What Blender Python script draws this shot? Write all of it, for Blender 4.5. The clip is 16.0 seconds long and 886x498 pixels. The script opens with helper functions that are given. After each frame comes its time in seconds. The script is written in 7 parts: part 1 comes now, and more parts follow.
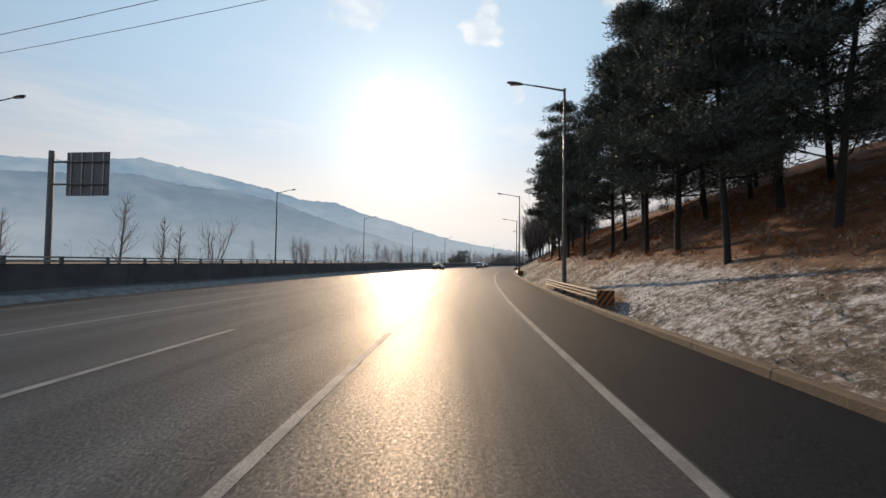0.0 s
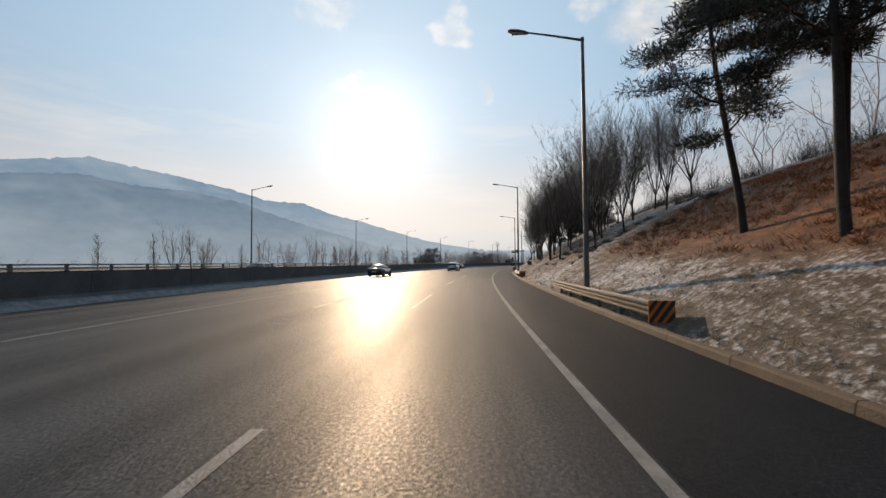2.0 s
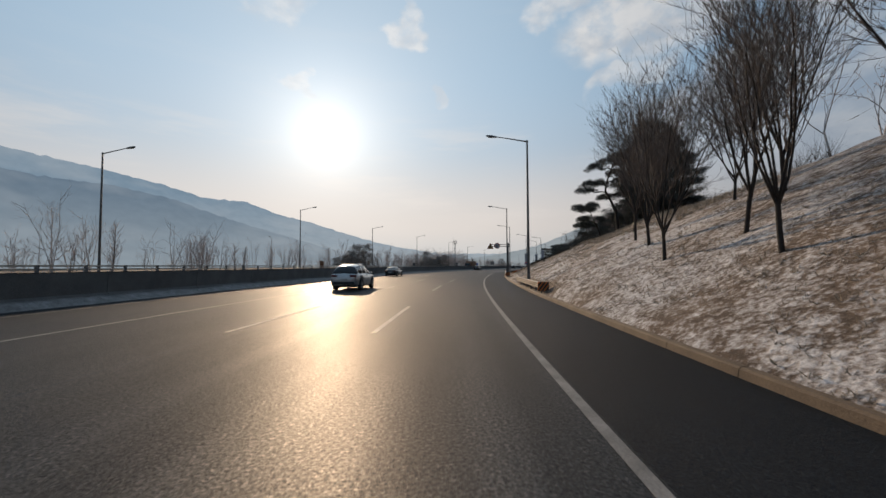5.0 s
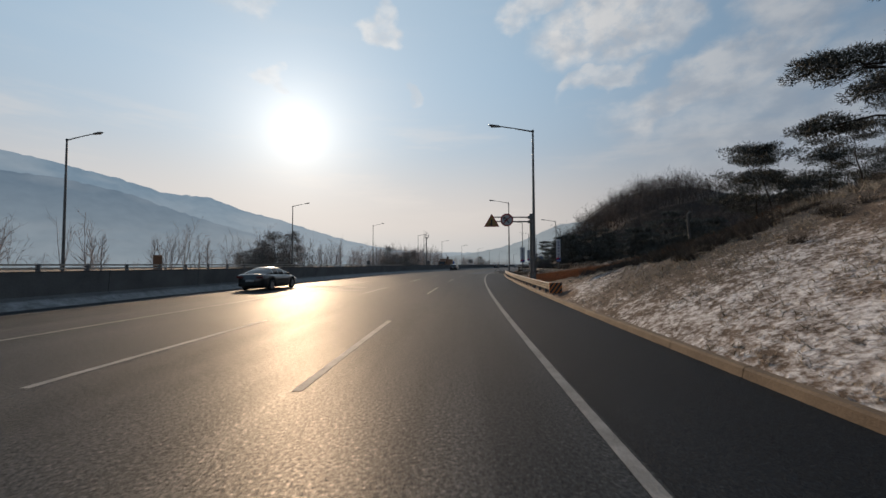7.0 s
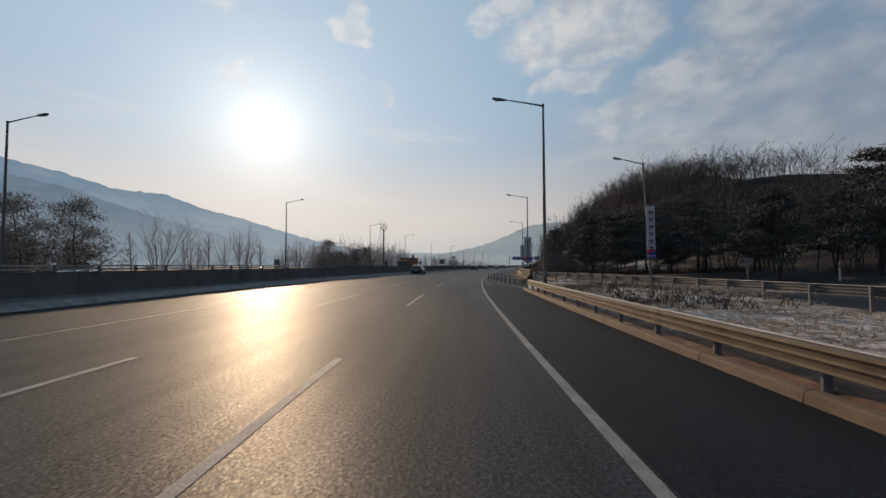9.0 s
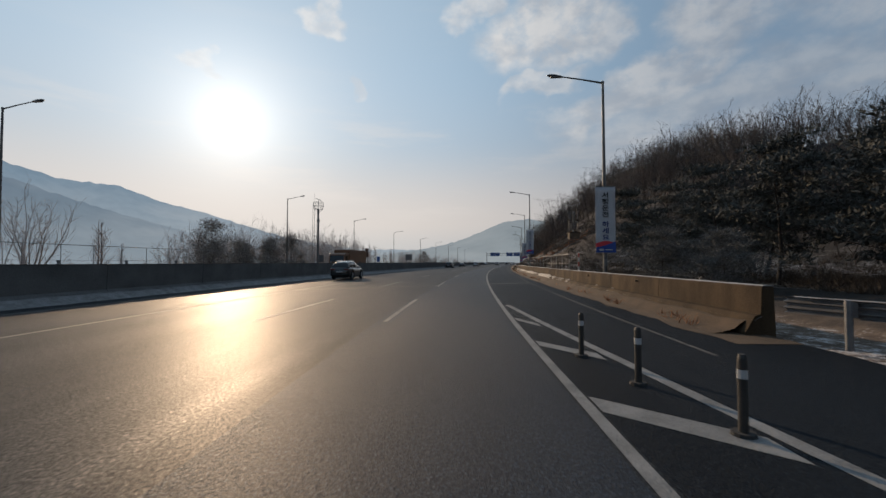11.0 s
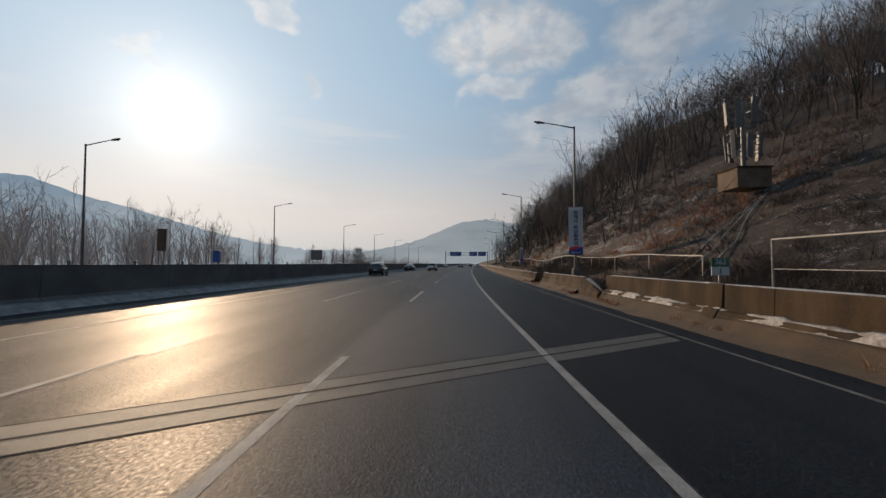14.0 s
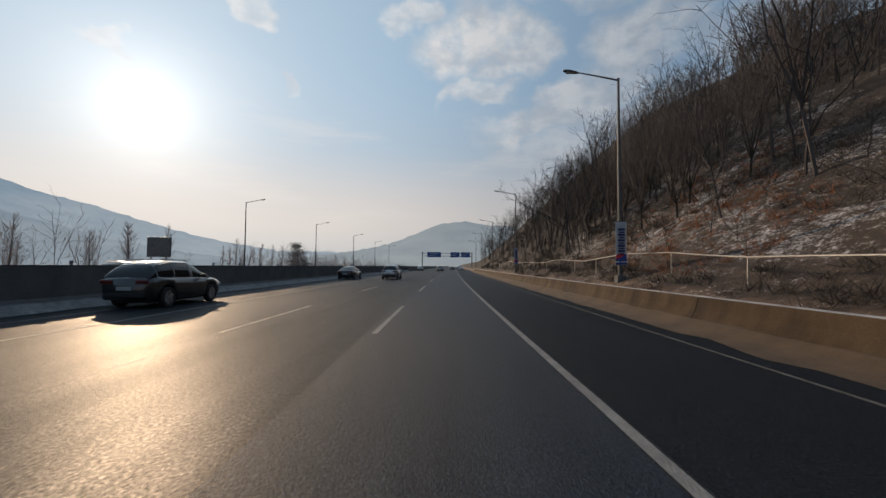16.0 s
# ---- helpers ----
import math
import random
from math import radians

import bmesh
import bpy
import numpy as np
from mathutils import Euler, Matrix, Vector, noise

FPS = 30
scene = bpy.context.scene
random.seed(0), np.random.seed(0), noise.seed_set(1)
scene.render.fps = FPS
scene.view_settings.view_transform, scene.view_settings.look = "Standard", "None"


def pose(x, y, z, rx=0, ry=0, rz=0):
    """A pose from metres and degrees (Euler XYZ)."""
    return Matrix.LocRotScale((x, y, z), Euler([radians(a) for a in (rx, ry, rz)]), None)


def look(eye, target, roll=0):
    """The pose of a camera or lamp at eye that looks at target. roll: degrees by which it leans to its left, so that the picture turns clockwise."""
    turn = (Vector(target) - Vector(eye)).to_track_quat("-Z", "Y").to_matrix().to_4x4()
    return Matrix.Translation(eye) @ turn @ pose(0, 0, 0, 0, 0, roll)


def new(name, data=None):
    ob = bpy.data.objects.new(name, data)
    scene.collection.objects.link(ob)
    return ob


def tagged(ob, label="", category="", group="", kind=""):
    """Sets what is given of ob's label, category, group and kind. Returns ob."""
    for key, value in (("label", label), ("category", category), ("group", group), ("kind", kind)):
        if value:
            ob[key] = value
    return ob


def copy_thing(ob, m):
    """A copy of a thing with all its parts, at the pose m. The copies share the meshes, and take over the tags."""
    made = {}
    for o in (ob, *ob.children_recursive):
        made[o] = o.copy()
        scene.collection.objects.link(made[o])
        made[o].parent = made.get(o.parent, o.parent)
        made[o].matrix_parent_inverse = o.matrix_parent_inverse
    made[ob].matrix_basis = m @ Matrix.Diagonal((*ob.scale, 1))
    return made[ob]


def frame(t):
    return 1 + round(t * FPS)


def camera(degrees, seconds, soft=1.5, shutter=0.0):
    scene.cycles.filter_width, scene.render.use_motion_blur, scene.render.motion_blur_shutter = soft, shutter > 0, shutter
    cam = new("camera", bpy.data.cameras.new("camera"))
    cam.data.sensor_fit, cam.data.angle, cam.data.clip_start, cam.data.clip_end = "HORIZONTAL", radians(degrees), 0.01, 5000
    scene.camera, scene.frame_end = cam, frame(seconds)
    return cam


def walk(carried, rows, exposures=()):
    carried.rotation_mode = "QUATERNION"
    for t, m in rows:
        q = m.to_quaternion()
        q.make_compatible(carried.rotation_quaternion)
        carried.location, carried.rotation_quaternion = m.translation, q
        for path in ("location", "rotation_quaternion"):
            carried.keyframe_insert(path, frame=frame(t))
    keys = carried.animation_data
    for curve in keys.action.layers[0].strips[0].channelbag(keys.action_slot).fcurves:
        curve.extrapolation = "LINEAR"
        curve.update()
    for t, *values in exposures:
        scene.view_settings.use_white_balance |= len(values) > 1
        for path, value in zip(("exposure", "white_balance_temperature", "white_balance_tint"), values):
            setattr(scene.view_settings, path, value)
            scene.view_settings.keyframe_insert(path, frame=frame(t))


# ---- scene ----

# ---------- camera ----------
cam = camera(94.9, 16.0, shutter=0.04)
PATH = [
    (0, (0.151, 2.037, 1.58), (0.114, 4.035, 1.646), 0.62),
    (0.5, (0.539, 11.225, 1.58), (0.544, 13.224, 1.636), 0.71),
    (1, (1.204, 20.896, 1.58), (1.241, 22.895, 1.634), 0.41),
    (1.5, (1.964, 30.460, 1.58), (2.028, 32.458, 1.647), -0.25),
    (2, (2.831, 39.507, 1.58), (2.928, 41.504, 1.649), -0.39),
    (2.5, (3.771, 48.320, 1.58), (3.907, 50.314, 1.654), -0.43),
    (3, (4.798, 56.881, 1.58), (4.973, 58.872, 1.656), -0.38),
    (3.5, (5.911, 65.440, 1.58), (6.124, 67.427, 1.659), -0.08),
    (4, (7.248, 74.026, 1.58), (7.501, 76.008, 1.668), -0.07),
    (4.5, (8.730, 82.740, 1.58), (9.021, 84.716, 1.665), -0.12),
    (5, (10.378, 91.428, 1.58), (10.703, 93.399, 1.663), -0.16),
    (5.5, (12.177, 100.134, 1.58), (12.532, 102.101, 1.660), -0.21),
    (6, (14.135, 108.937, 1.58), (14.519, 110.899, 1.657), -0.25),
    (6.5, (16.246, 117.849, 1.58), (16.660, 119.804, 1.655), -0.30),
    (7, (18.447, 126.587, 1.58), (18.895, 128.535, 1.657), -0.18),
    (7.5, (20.840, 135.380, 1.58), (21.320, 137.320, 1.662), 0.13),
    (8, (23.409, 144.302, 1.58), (23.928, 146.232, 1.666), 0.03),
    (8.5, (26.189, 153.238, 1.58), (26.742, 155.158, 1.662), -0.08),
    (9, (29.044, 162.071, 1.58), (29.629, 163.982, 1.661), -0.18),
    (9.5, (31.987, 170.729, 1.58), (32.594, 172.633, 1.657), -0.15),
    (10, (34.976, 179.121, 1.58), (35.611, 181.016, 1.653), -0.12),
    (10.5, (38.062, 187.355, 1.58), (38.732, 189.238, 1.649), -0.09),
    (11, (41.349, 195.616, 1.58), (42.061, 197.484, 1.645), -0.06),
    (11.5, (44.951, 204.081, 1.58), (45.707, 205.932, 1.641), -0.03),
    (12, (48.887, 212.807, 1.58), (49.678, 214.642, 1.642), -0.23),
    (12.5, (53.008, 221.660, 1.58), (53.830, 223.482, 1.647), -0.21),
    (13, (57.266, 230.236, 1.58), (58.118, 232.045, 1.640), -0.18),
    (13.5, (61.607, 238.822, 1.58), (62.487, 240.617, 1.646), -0.18),
    (14, (66.078, 247.434, 1.58), (66.985, 249.215, 1.651), 0.04),
    (14.5, (70.681, 256.159, 1.58), (71.615, 257.926, 1.655), 0.18),
    (15, (75.320, 264.637, 1.58), (76.279, 266.390, 1.659), 0.40),
    (15.5, (80.056, 272.981, 1.58), (81.038, 274.722, 1.665), 0.14),
    (16, (84.847, 281.437, 1.58), (85.846, 283.168, 1.664), 0.42),
]
walk(cam, [(t, look(eye, target, roll)) for t, eye, target, roll in PATH],
     exposures=((0.0, 0.33), (2.0, 0.25), (4.0, 0.07), (6.5, -0.05), (9.0, -0.07), (12.5, -0.01), (16.0, 0.0)))

# ---------- daylight ----------
SUN_AZ, SUN_EL = radians(-6.8), radians(17.4)
SKY_STRENGTH, SUN_STRENGTH, EXPOSURE = 0.055, 3.7, 0.0
scene.view_settings.exposure = EXPOSURE
toward = Vector((math.sin(SUN_AZ) * math.cos(SUN_EL), math.cos(SUN_AZ) * math.cos(SUN_EL), math.sin(SUN_EL)))
world = bpy.data.worlds.new("world")
scene.world = world
world.use_nodes = True
wt = world.node_tree


def wmath(op, a, b=0.0, c=0.0):
    n = wt.nodes.new("ShaderNodeMath")
    n.operation = op
    for sock, v in zip(n.inputs, (a, b, c)):
        if isinstance(v, (int, float)):
            sock.default_value = v
        else:
            wt.links.new(v, sock)
    return n.outputs[0]


def wspan(v, a, b, lo, hi, kind="SMOOTHSTEP"):
    n = wt.nodes.new("ShaderNodeMapRange")
    n.interpolation_type = kind
    for i, q in enumerate((a, b, lo, hi)):
        n.inputs[i + 1].default_value = q
    wt.links.new(v, n.inputs[0])
    return n.outputs[0]


def wmix(fac, a, b, kind="MIX"):
    n = wt.nodes.new("ShaderNodeMixRGB")
    n.blend_type = kind
    for sock, v in zip(n.inputs, (fac, a, b)):
        if isinstance(v, (int, float)):
            sock.default_value = v
        elif isinstance(v, tuple):
            sock.default_value = (*v, 1)
        else:
            wt.links.new(v, sock)
    return n.outputs[0]


def wnoise(vector, scale, detail=6.0, rough=0.55, stretch=(1, 1, 1), colour=False):
    mp = wt.nodes.new("ShaderNodeMapping")
    mp.inputs["Scale"].default_value = stretch
    wt.links.new(vector, mp.inputs[0])
    n = wt.nodes.new("ShaderNodeTexNoise")
    n.inputs["Scale"].default_value, n.inputs["Detail"].default_value, n.inputs["Roughness"].default_value = scale, detail, rough
    wt.links.new(mp.outputs[0], n.inputs["Vector"])
    return n.outputs[1 if colour else 0]


sky = wt.nodes.new("ShaderNodeTexSky")
sky.sky_type, sky.sun_disc = "NISHITA", False
sky.sun_elevation, sky.sun_rotation = SUN_EL, SUN_AZ
sky.air_density, sky.dust_density, sky.ozone_density = 1.0, 0.5, 2.0
way = wt.nodes.new("ShaderNodeTexCoord").outputs["Generated"]
split = wt.nodes.new("ShaderNodeSeparateXYZ")
wt.links.new(way, split.inputs[0])
az = wmath("MULTIPLY", wmath("ARCTAN2", split.outputs[0], split.outputs[1]), math.degrees(1))
el = wmath("MULTIPLY", wmath("ARCSINE", split.outputs[2]), math.degrees(1))
dome = wt.nodes.new("ShaderNodeCombineXYZ")
wt.links.new(az, dome.inputs[0])
wt.links.new(el, dome.inputs[1])
dome = dome.outputs[0]

# clear air, paler and warmer towards the horizon
air = wmix(0.66, sky.outputs[0], (8.7, 12.0, 15.0))
air = wmix(wspan(el, 0.0, 27.0, 0.86, 0.0), air, (9.2, 9.3, 9.5))
low = wmath("MULTIPLY", wspan(el, 1.0, 5.5, 0.35, 1.0), wspan(el, 5.5, 17.0, 1.0, 0.0))
air = wmix(wmath("MULTIPLY", low, 0.7), air, (13.5, 12.0, 10.9))
# thin level streaks of high haze
streaks = wspan(wnoise(dome, 0.05, 6, 0.6, (0.55, 3.2, 1)), 0.48, 0.66, 0.0, 1.0)
streaks = wmath("MULTIPLY", streaks, wmath("MULTIPLY", wspan(el, 3.0, 8.0, 0.2, 1.0), wspan(el, 12.0, 24.0, 1.0, 0.12)))
air = wmix(wmath("MULTIPLY", streaks, 0.5), air, (13.4, 12.5, 11.8))

# broken low clouds: centre and half size in degrees round the compass and above the horizon, lean
shake = wt.nodes.new("ShaderNodeVectorMath")
shake.operation = "MULTIPLY_ADD"
wt.links.new(wnoise(dome, 0.11, 6, 0.5, (1, 1.5, 1), True), shake.inputs[0])
shake.inputs[1].default_value, shake.inputs[2].default_value = (16, 12, 0), (-8, -6, 0)
frayed = wt.nodes.new("ShaderNodeVectorMath")
frayed.operation = "ADD"
wt.links.new(dome, frayed.inputs[0])
wt.links.new(shake.outputs[0], frayed.inputs[1])
clouds = None
for ca, ce, ra, re_, lean, full in ((35.5, 29.5, 8.5, 5.2, 4, 1.0), (42.5, 27.5, 4.0, 3.2, 0, 0.8), (35, 23.0, 6.5, 1.6, 14, 0.75), (25.2, 32.2, 3.4, 2.4, 0, 0.8),
                                    (48, 21.0, 14.5, 3.0, 17, 0.9), (57, 28.0, 8.0, 4.5, 22, 0.95), (60, 17.5, 20, 4.4, 8, 0.65), (72, 26, 13, 5, 0, 0.7), (52, 35, 9, 3, 0, 0.6),
                                    (3.9, 31.0, 3.6, 1.6, 10, 0.75), (8.4, 22.6, 1.8, 1.3, 0, 0.55), (-10, 24.6, 2.2, 1.3, -30, 0.6), (-14, 33, 5.5, 2.2, 0, 0.6), (90, 20, 24, 8, 0, 0.6), (130, 30, 30, 12, 0, 0.6)):
    place = wt.nodes.new("ShaderNodeMapping")
    place.vector_type = "TEXTURE"
    place.inputs["Location"].default_value, place.inputs["Scale"].default_value = (ca, ce, 0), (ra, re_, 1)
    place.inputs["Rotation"].default_value = (0, 0, radians(lean))
    wt.links.new(frayed.outputs[0], place.inputs[0])
    far = wt.nodes.new("ShaderNodeVectorMath")
    far.operation = "LENGTH"
    wt.links.new(place.outputs[0], far.inputs[0])
    one = wspan(far.outputs["Value"], 0.55, 1.2, full, 0.0)
    clouds = one if clouds is None else wmath("MAXIMUM", clouds, one)
fluff = wspan(wnoise(dome, 0.33, 7, 0.62, (1, 1.4, 1)), 0.30, 0.58, 0.52, 1.0)
billow = wmix(wspan(wnoise(dome, 0.2, 5, 0.5, (1, 1.6, 1)), 0.36, 0.62, 0.0, 1.0), (9.6, 10.1, 10.8), (14.0, 13.7, 13.4))
air = wmix(wmath("MULTIPLY", wmath("MULTIPLY", clouds, fluff), 0.92), air, billow)

# the bright air close round the sun
facing = wt.nodes.new("ShaderNodeVectorMath")
facing.operation = "DOT_PRODUCT"
wt.links.new(way, facing.inputs[0])
facing.inputs[1].default_value = toward
apart = wmath("MULTIPLY", wmath("ARCCOSINE", wmath("MINIMUM", facing.outputs["Value"], 1.0)), math.degrees(1))
glow = wmath("EXPONENT", wmath("DIVIDE", apart, -3.1))
wide = wmath("EXPONENT", wmath("DIVIDE", apart, -12.0))
air = wmix(glow, air, (10.5, 9.8, 8.9), "ADD")
air = wmix(wide, air, (7.0, 6.4, 5.6), "ADD")
# the sky deepens away from the sun
air = wmix(1.0, air, wmix(wspan(apart, 22.0, 66.0, 0.0, 1.0), (1.0, 1.0, 1.0), (0.53, 0.58, 0.645)), "MULTIPLY")
back = wt.nodes["Background"]
back.inputs[1].default_value = SKY_STRENGTH
wt.links.new(air, back.inputs[0])

sun_data = bpy.data.lights.new("sun", "SUN")
sun_data.energy, sun_data.angle, sun_data.color = SUN_STRENGTH, radians(0.6), (1.0, 0.725, 0.48)
sun = new("sun", sun_data)
sun.matrix_basis = look(toward * 80, (0, 0, 0))

# ---------- road plan: s metres along the lane, u metres to its right ----------
HEADING = (2.18, 3.53, 4.97, 6.44, 7.9, 9.41, 11.01, 12.59, 14.19, 15.86, 17.27, 18.49, 19.9, 21.77, 23.76, 25.37, 26.73, 27.68,
           28.72, 29.57, 30.07, 30.5, 30.9, 31.2, 31.4, 31.6)
S0, S1 = -160.0, 1500.0
line_s = np.arange(S0, S1 + 0.5, 1.0)
line_h = np.radians(np.interp(line_s, np.arange(len(HEADING)) * 15.0, HEADING))
line_x = np.r_[0, np.cumsum(np.sin(line_h[:-1]))]
line_y = np.r_[0, np.cumsum(np.cos(line_h[:-1]))]
line_x += 0.27 - np.interp(0, line_s, line_x)
line_y += 2.04 - np.interp(0, line_s, line_y)
SHIFT_S = (0, 15, 30, 60, 90, 120, 150, 195, 210, 225, 240, 255, 285, 300)
SHIFT_U = (0.12, -0.08, -0.1, -0.06, -0.07, -0.1, -0.05, -0.04, 0.02, 0.16, 0.24, 0.31, 0.36, 0.46)


def heading(s):
    return float(np.interp(s, line_s, line_h))


def at(s, u, z=0.0):
    h = heading(s)
    u = u + float(np.interp(s, SHIFT_S, SHIFT_U))
    return Vector((float(np.interp(s, line_s, line_x)) + u * math.cos(h), float(np.interp(s, line_s, line_y)) - u * math.sin(h), z))


def post_at(s, u, z=0.0, turn_left=0.0):
    """A pose beside the road: local y runs along it, x points to its right."""
    p = at(s, u, z)
    return pose(p.x, p.y, p.z, 0, 0, -math.degrees(heading(s)) + turn_left)


def ramp(x, xs, ys):
    return float(np.interp(x, xs, ys))


def barrier_u(s):
    return ramp(s, (0, 190, 230, 260, 290, 400), (-16.2, -16.2, -15.2, -14.4, -13.8, -13.6))


def parapet_u(s):
    return 6.6


def terrain(s, u):
    """Height of the ground beside the carriageway."""
    if u < -29:
        return -2.2 * min(1.0, (-29 - u) / 9.0) + 0.25 * noise.noise((s * 0.05, u * 0.05, 3.0))
    if u < 4.2:
        return -0.06
    foot = ramp(s, (170, 195, 210), (4.45, 4.6, 7.2))
    steep = ramp(s, (0, 108, 122, 132, 138, 144, 150, 160, 168, 200, 235, 256, 267, 275), (0.65, 0.65, 0.60, 0.56, 0.53, 0.47, 0.33, 0.15, 0.03, 0.02, 0.03, 0.08, 0.26, 0.42))
    top = ramp(s, (0, 108, 130, 138, 144, 150, 160, 168, 240, 258, 268, 275), (16, 16, 13, 12.5, 10, 6.5, 3, 1.2, 1.2, 3.0, 9.5, 16))
    d = max(0.0, u - foot)
    z = 0.16 + top * (1 - math.exp(-steep * d / top)) if d > 0 else 0.12 * max(0.0, min(1.0, (u - 4.2) / 0.25))
    # the wooded hill behind
    near = ramp(s, (150, 200, 235, 252, 264, 274, 280, 500), (42, 38, 32, 25, 16, 10, 8.5, 8.5))
    crest = ramp(s, (130, 170, 220, 260, 300, 350, 400, 470, 560, 700), (0, 4.5, 9.5, 8.4, 12.5, 25.5, 33, 28, 11, 0))
    k = max(0.0, min(1.0, (u - near) / (62.0 - near)))
    z += crest * (k * k * (3 - 2 * k)) ** 0.8
    if u > 75:
        z *= max(0.25, 1 - (u - 75) / 120.0)
    rough = min(1.0, d / 3.0)
    z += rough * (0.16 * noise.noise((s * 0.45, u * 0.45, 0)) + 0.45 * noise.noise((s * 0.09, u * 0.11, 5)))
    return z


def on_ground(s, u):
    return at(s, u, terrain(s, u))


# ---------- mesh helpers ----------
class Geo:
    """Vertices and faces gathered for one mesh."""

    def __init__(self):
        self.v, self.f, self.m = [], [], []

    def face(self, *pts, mat=0):
        n = len(self.v)
        self.v += [tuple(p) for p in pts]
        self.f.append(tuple(range(n, n + len(pts))))
        self.m.append(mat)

    def box(self, c, size, m=None, mat=0):
        sx, sy, sz = (a / 2 for a in size)
        pts = [Vector((c[0] + x * sx, c[1] + y * sy, c[2] + z * sz)) for x in (-1, 1) for y in (-1, 1) for z in (-1, 1)]
        if m is not None:
            pts = [m @ p for p in pts]
        n = len(self.v)
        self.v += [tuple(p) for p in pts]
        for q in ((0, 1, 3, 2), (4, 6, 7, 5), (0, 4, 5, 1), (2, 3, 7, 6), (0, 2, 6, 4), (1, 5, 7, 3)):
            self.f.append(tuple(n + i for i in q))
            self.m.append(mat)

    def tube(self, pts, radii, sides=6, mat=0, caps=True):
        pts = [Vector(p) for p in pts]
        n = len(self.v)
        ref = Vector((0.31, 0.87, 0.38))
        for i, p in enumerate(pts):
            d = (pts[min(i + 1, len(pts) - 1)] - pts[max(i - 1, 0)]).normalized()
            a = d.cross(ref if abs(d.dot(ref)) < 0.95 else Vector((1, 0, 0))).normalized()
            b = d.cross(a)
            for k in range(sides):
                w = 2 * math.pi * k / sides
                self.v.append(tuple(p + radii[i] * (math.cos(w) * a + math.sin(w) * b)))
        for i in range(len(pts) - 1):
            for k in range(sides):
                k2 = (k + 1) % sides
                self.f.append((n + i * sides + k, n + i * sides + k2, n + (i + 1) * sides + k2, n + (i + 1) * sides + k))
                self.m.append(mat)
        if caps:
            self.f.append(tuple(n + k for k in reversed(range(sides))))
            self.f.append(tuple(n + (len(pts) - 1) * sides + k for k in range(sides)))
            self.m += [mat, mat]

    def sweep(self, rings, closed=True, caps=True, mat=0):
        """A loft through rings of the same number of points."""
        n, k = len(self.v), len(rings[0])
        for r in rings:
            self.v += [tuple(p) for p in r]
        for i in range(len(rings) - 1):
            for j in range(k if closed else k - 1):
                j2 = (j + 1) % k
                self.f.append((n + i * k + j, n + i * k + j2, n + (i + 1) * k + j2, n + (i + 1) * k + j))
                self.m.append(mat)
        if caps and closed:
            self.f.append(tuple(n + j for j in reversed(range(k))))
            self.f.append(tuple(n + (len(rings) - 1) * k + j for j in range(k)))
            self.m += [mat, mat]

    def mesh(self, name, *materials, smooth=False):
        me = bpy.data.meshes.new(name)
        me.from_pydata(self.v, [], self.f)
        for m in materials:
            me.materials.append(m)
        if len(materials) > 1:
            me.polygons.foreach_set("material_index", self.m)
        if smooth:
            me.shade_smooth()
        me.update()
        return me


def tidy(me, bevel=0.0):
    """Normals outward, and edges slightly rounded."""
    bm = bmesh.new()
    bm.from_mesh(me)
    bmesh.ops.recalc_face_normals(bm, faces=bm.faces)
    if bevel:
        bmesh.ops.bevel(bm, geom=[e for e in bm.edges if e.calc_face_angle(0) > 0.5], offset=bevel, segments=2, affect="EDGES", profile=0.6)
    bm.to_mesh(me)
    bm.free()
    return me


def part(name, me, parent, label=""):
    ob = new(name, me)
    ob.parent = parent
    return tagged(ob, label)


def thing(name, m, label, category, group="", kind=""):
    ob = new(name)
    ob.empty_display_size = 0.2
    ob.matrix_basis = m
    return tagged(ob, label, category, group, kind)

# ---------- materials ----------
def material(name, rough=0.8, metal=0.0):
    m = bpy.data.materials.new(name)
    m.use_nodes = True
    b = m.node_tree.nodes["Principled BSDF"]
    b.inputs["Roughness"].default_value, b.inputs["Metallic"].default_value = rough, metal
    return m, m.node_tree, b


def link(t, a, b):
    t.links.new(a, b)


def tex_noise(t, scale, detail=4.0, stretch=None, rough=0.55, where="Object"):
    n = t.nodes.new("ShaderNodeTexNoise")
    n.inputs["Scale"].default_value, n.inputs["Detail"].default_value, n.inputs["Roughness"].default_value = scale, detail, rough
    c = t.nodes.new("ShaderNodeTexCoord")
    if stretch:
        mp = t.nodes.new("ShaderNodeMapping")
        mp.inputs["Scale"].default_value = stretch
        link(t, c.outputs[where], mp.inputs[0])
        link(t, mp.outputs[0], n.inputs["Vector"])
    else:
        link(t, c.outputs[where], n.inputs["Vector"])
    return n.outputs[0]


def tones(t, fac, *stops):
    r = t.nodes.new("ShaderNodeValToRGB")
    e = r.color_ramp.elements
    while len(e) < len(stops):
        e.new(0.5)
    for el, (p, c) in zip(e, stops):
        el.position, el.color = p, (*c, 1)
    link(t, fac, r.inputs[0])
    return r.outputs[0]


def blend(t, fac, a, b, kind="MIX"):
    m = t.nodes.new("ShaderNodeMixRGB")
    m.blend_type = kind
    for sock, v in ((m.inputs[0], fac), (m.inputs[1], a), (m.inputs[2], b)):
        if isinstance(v, (int, float)):
            sock.default_value = v
        elif isinstance(v, tuple):
            sock.default_value = (*v, 1)
        else:
            link(t, v, sock)
    return m.outputs[0]


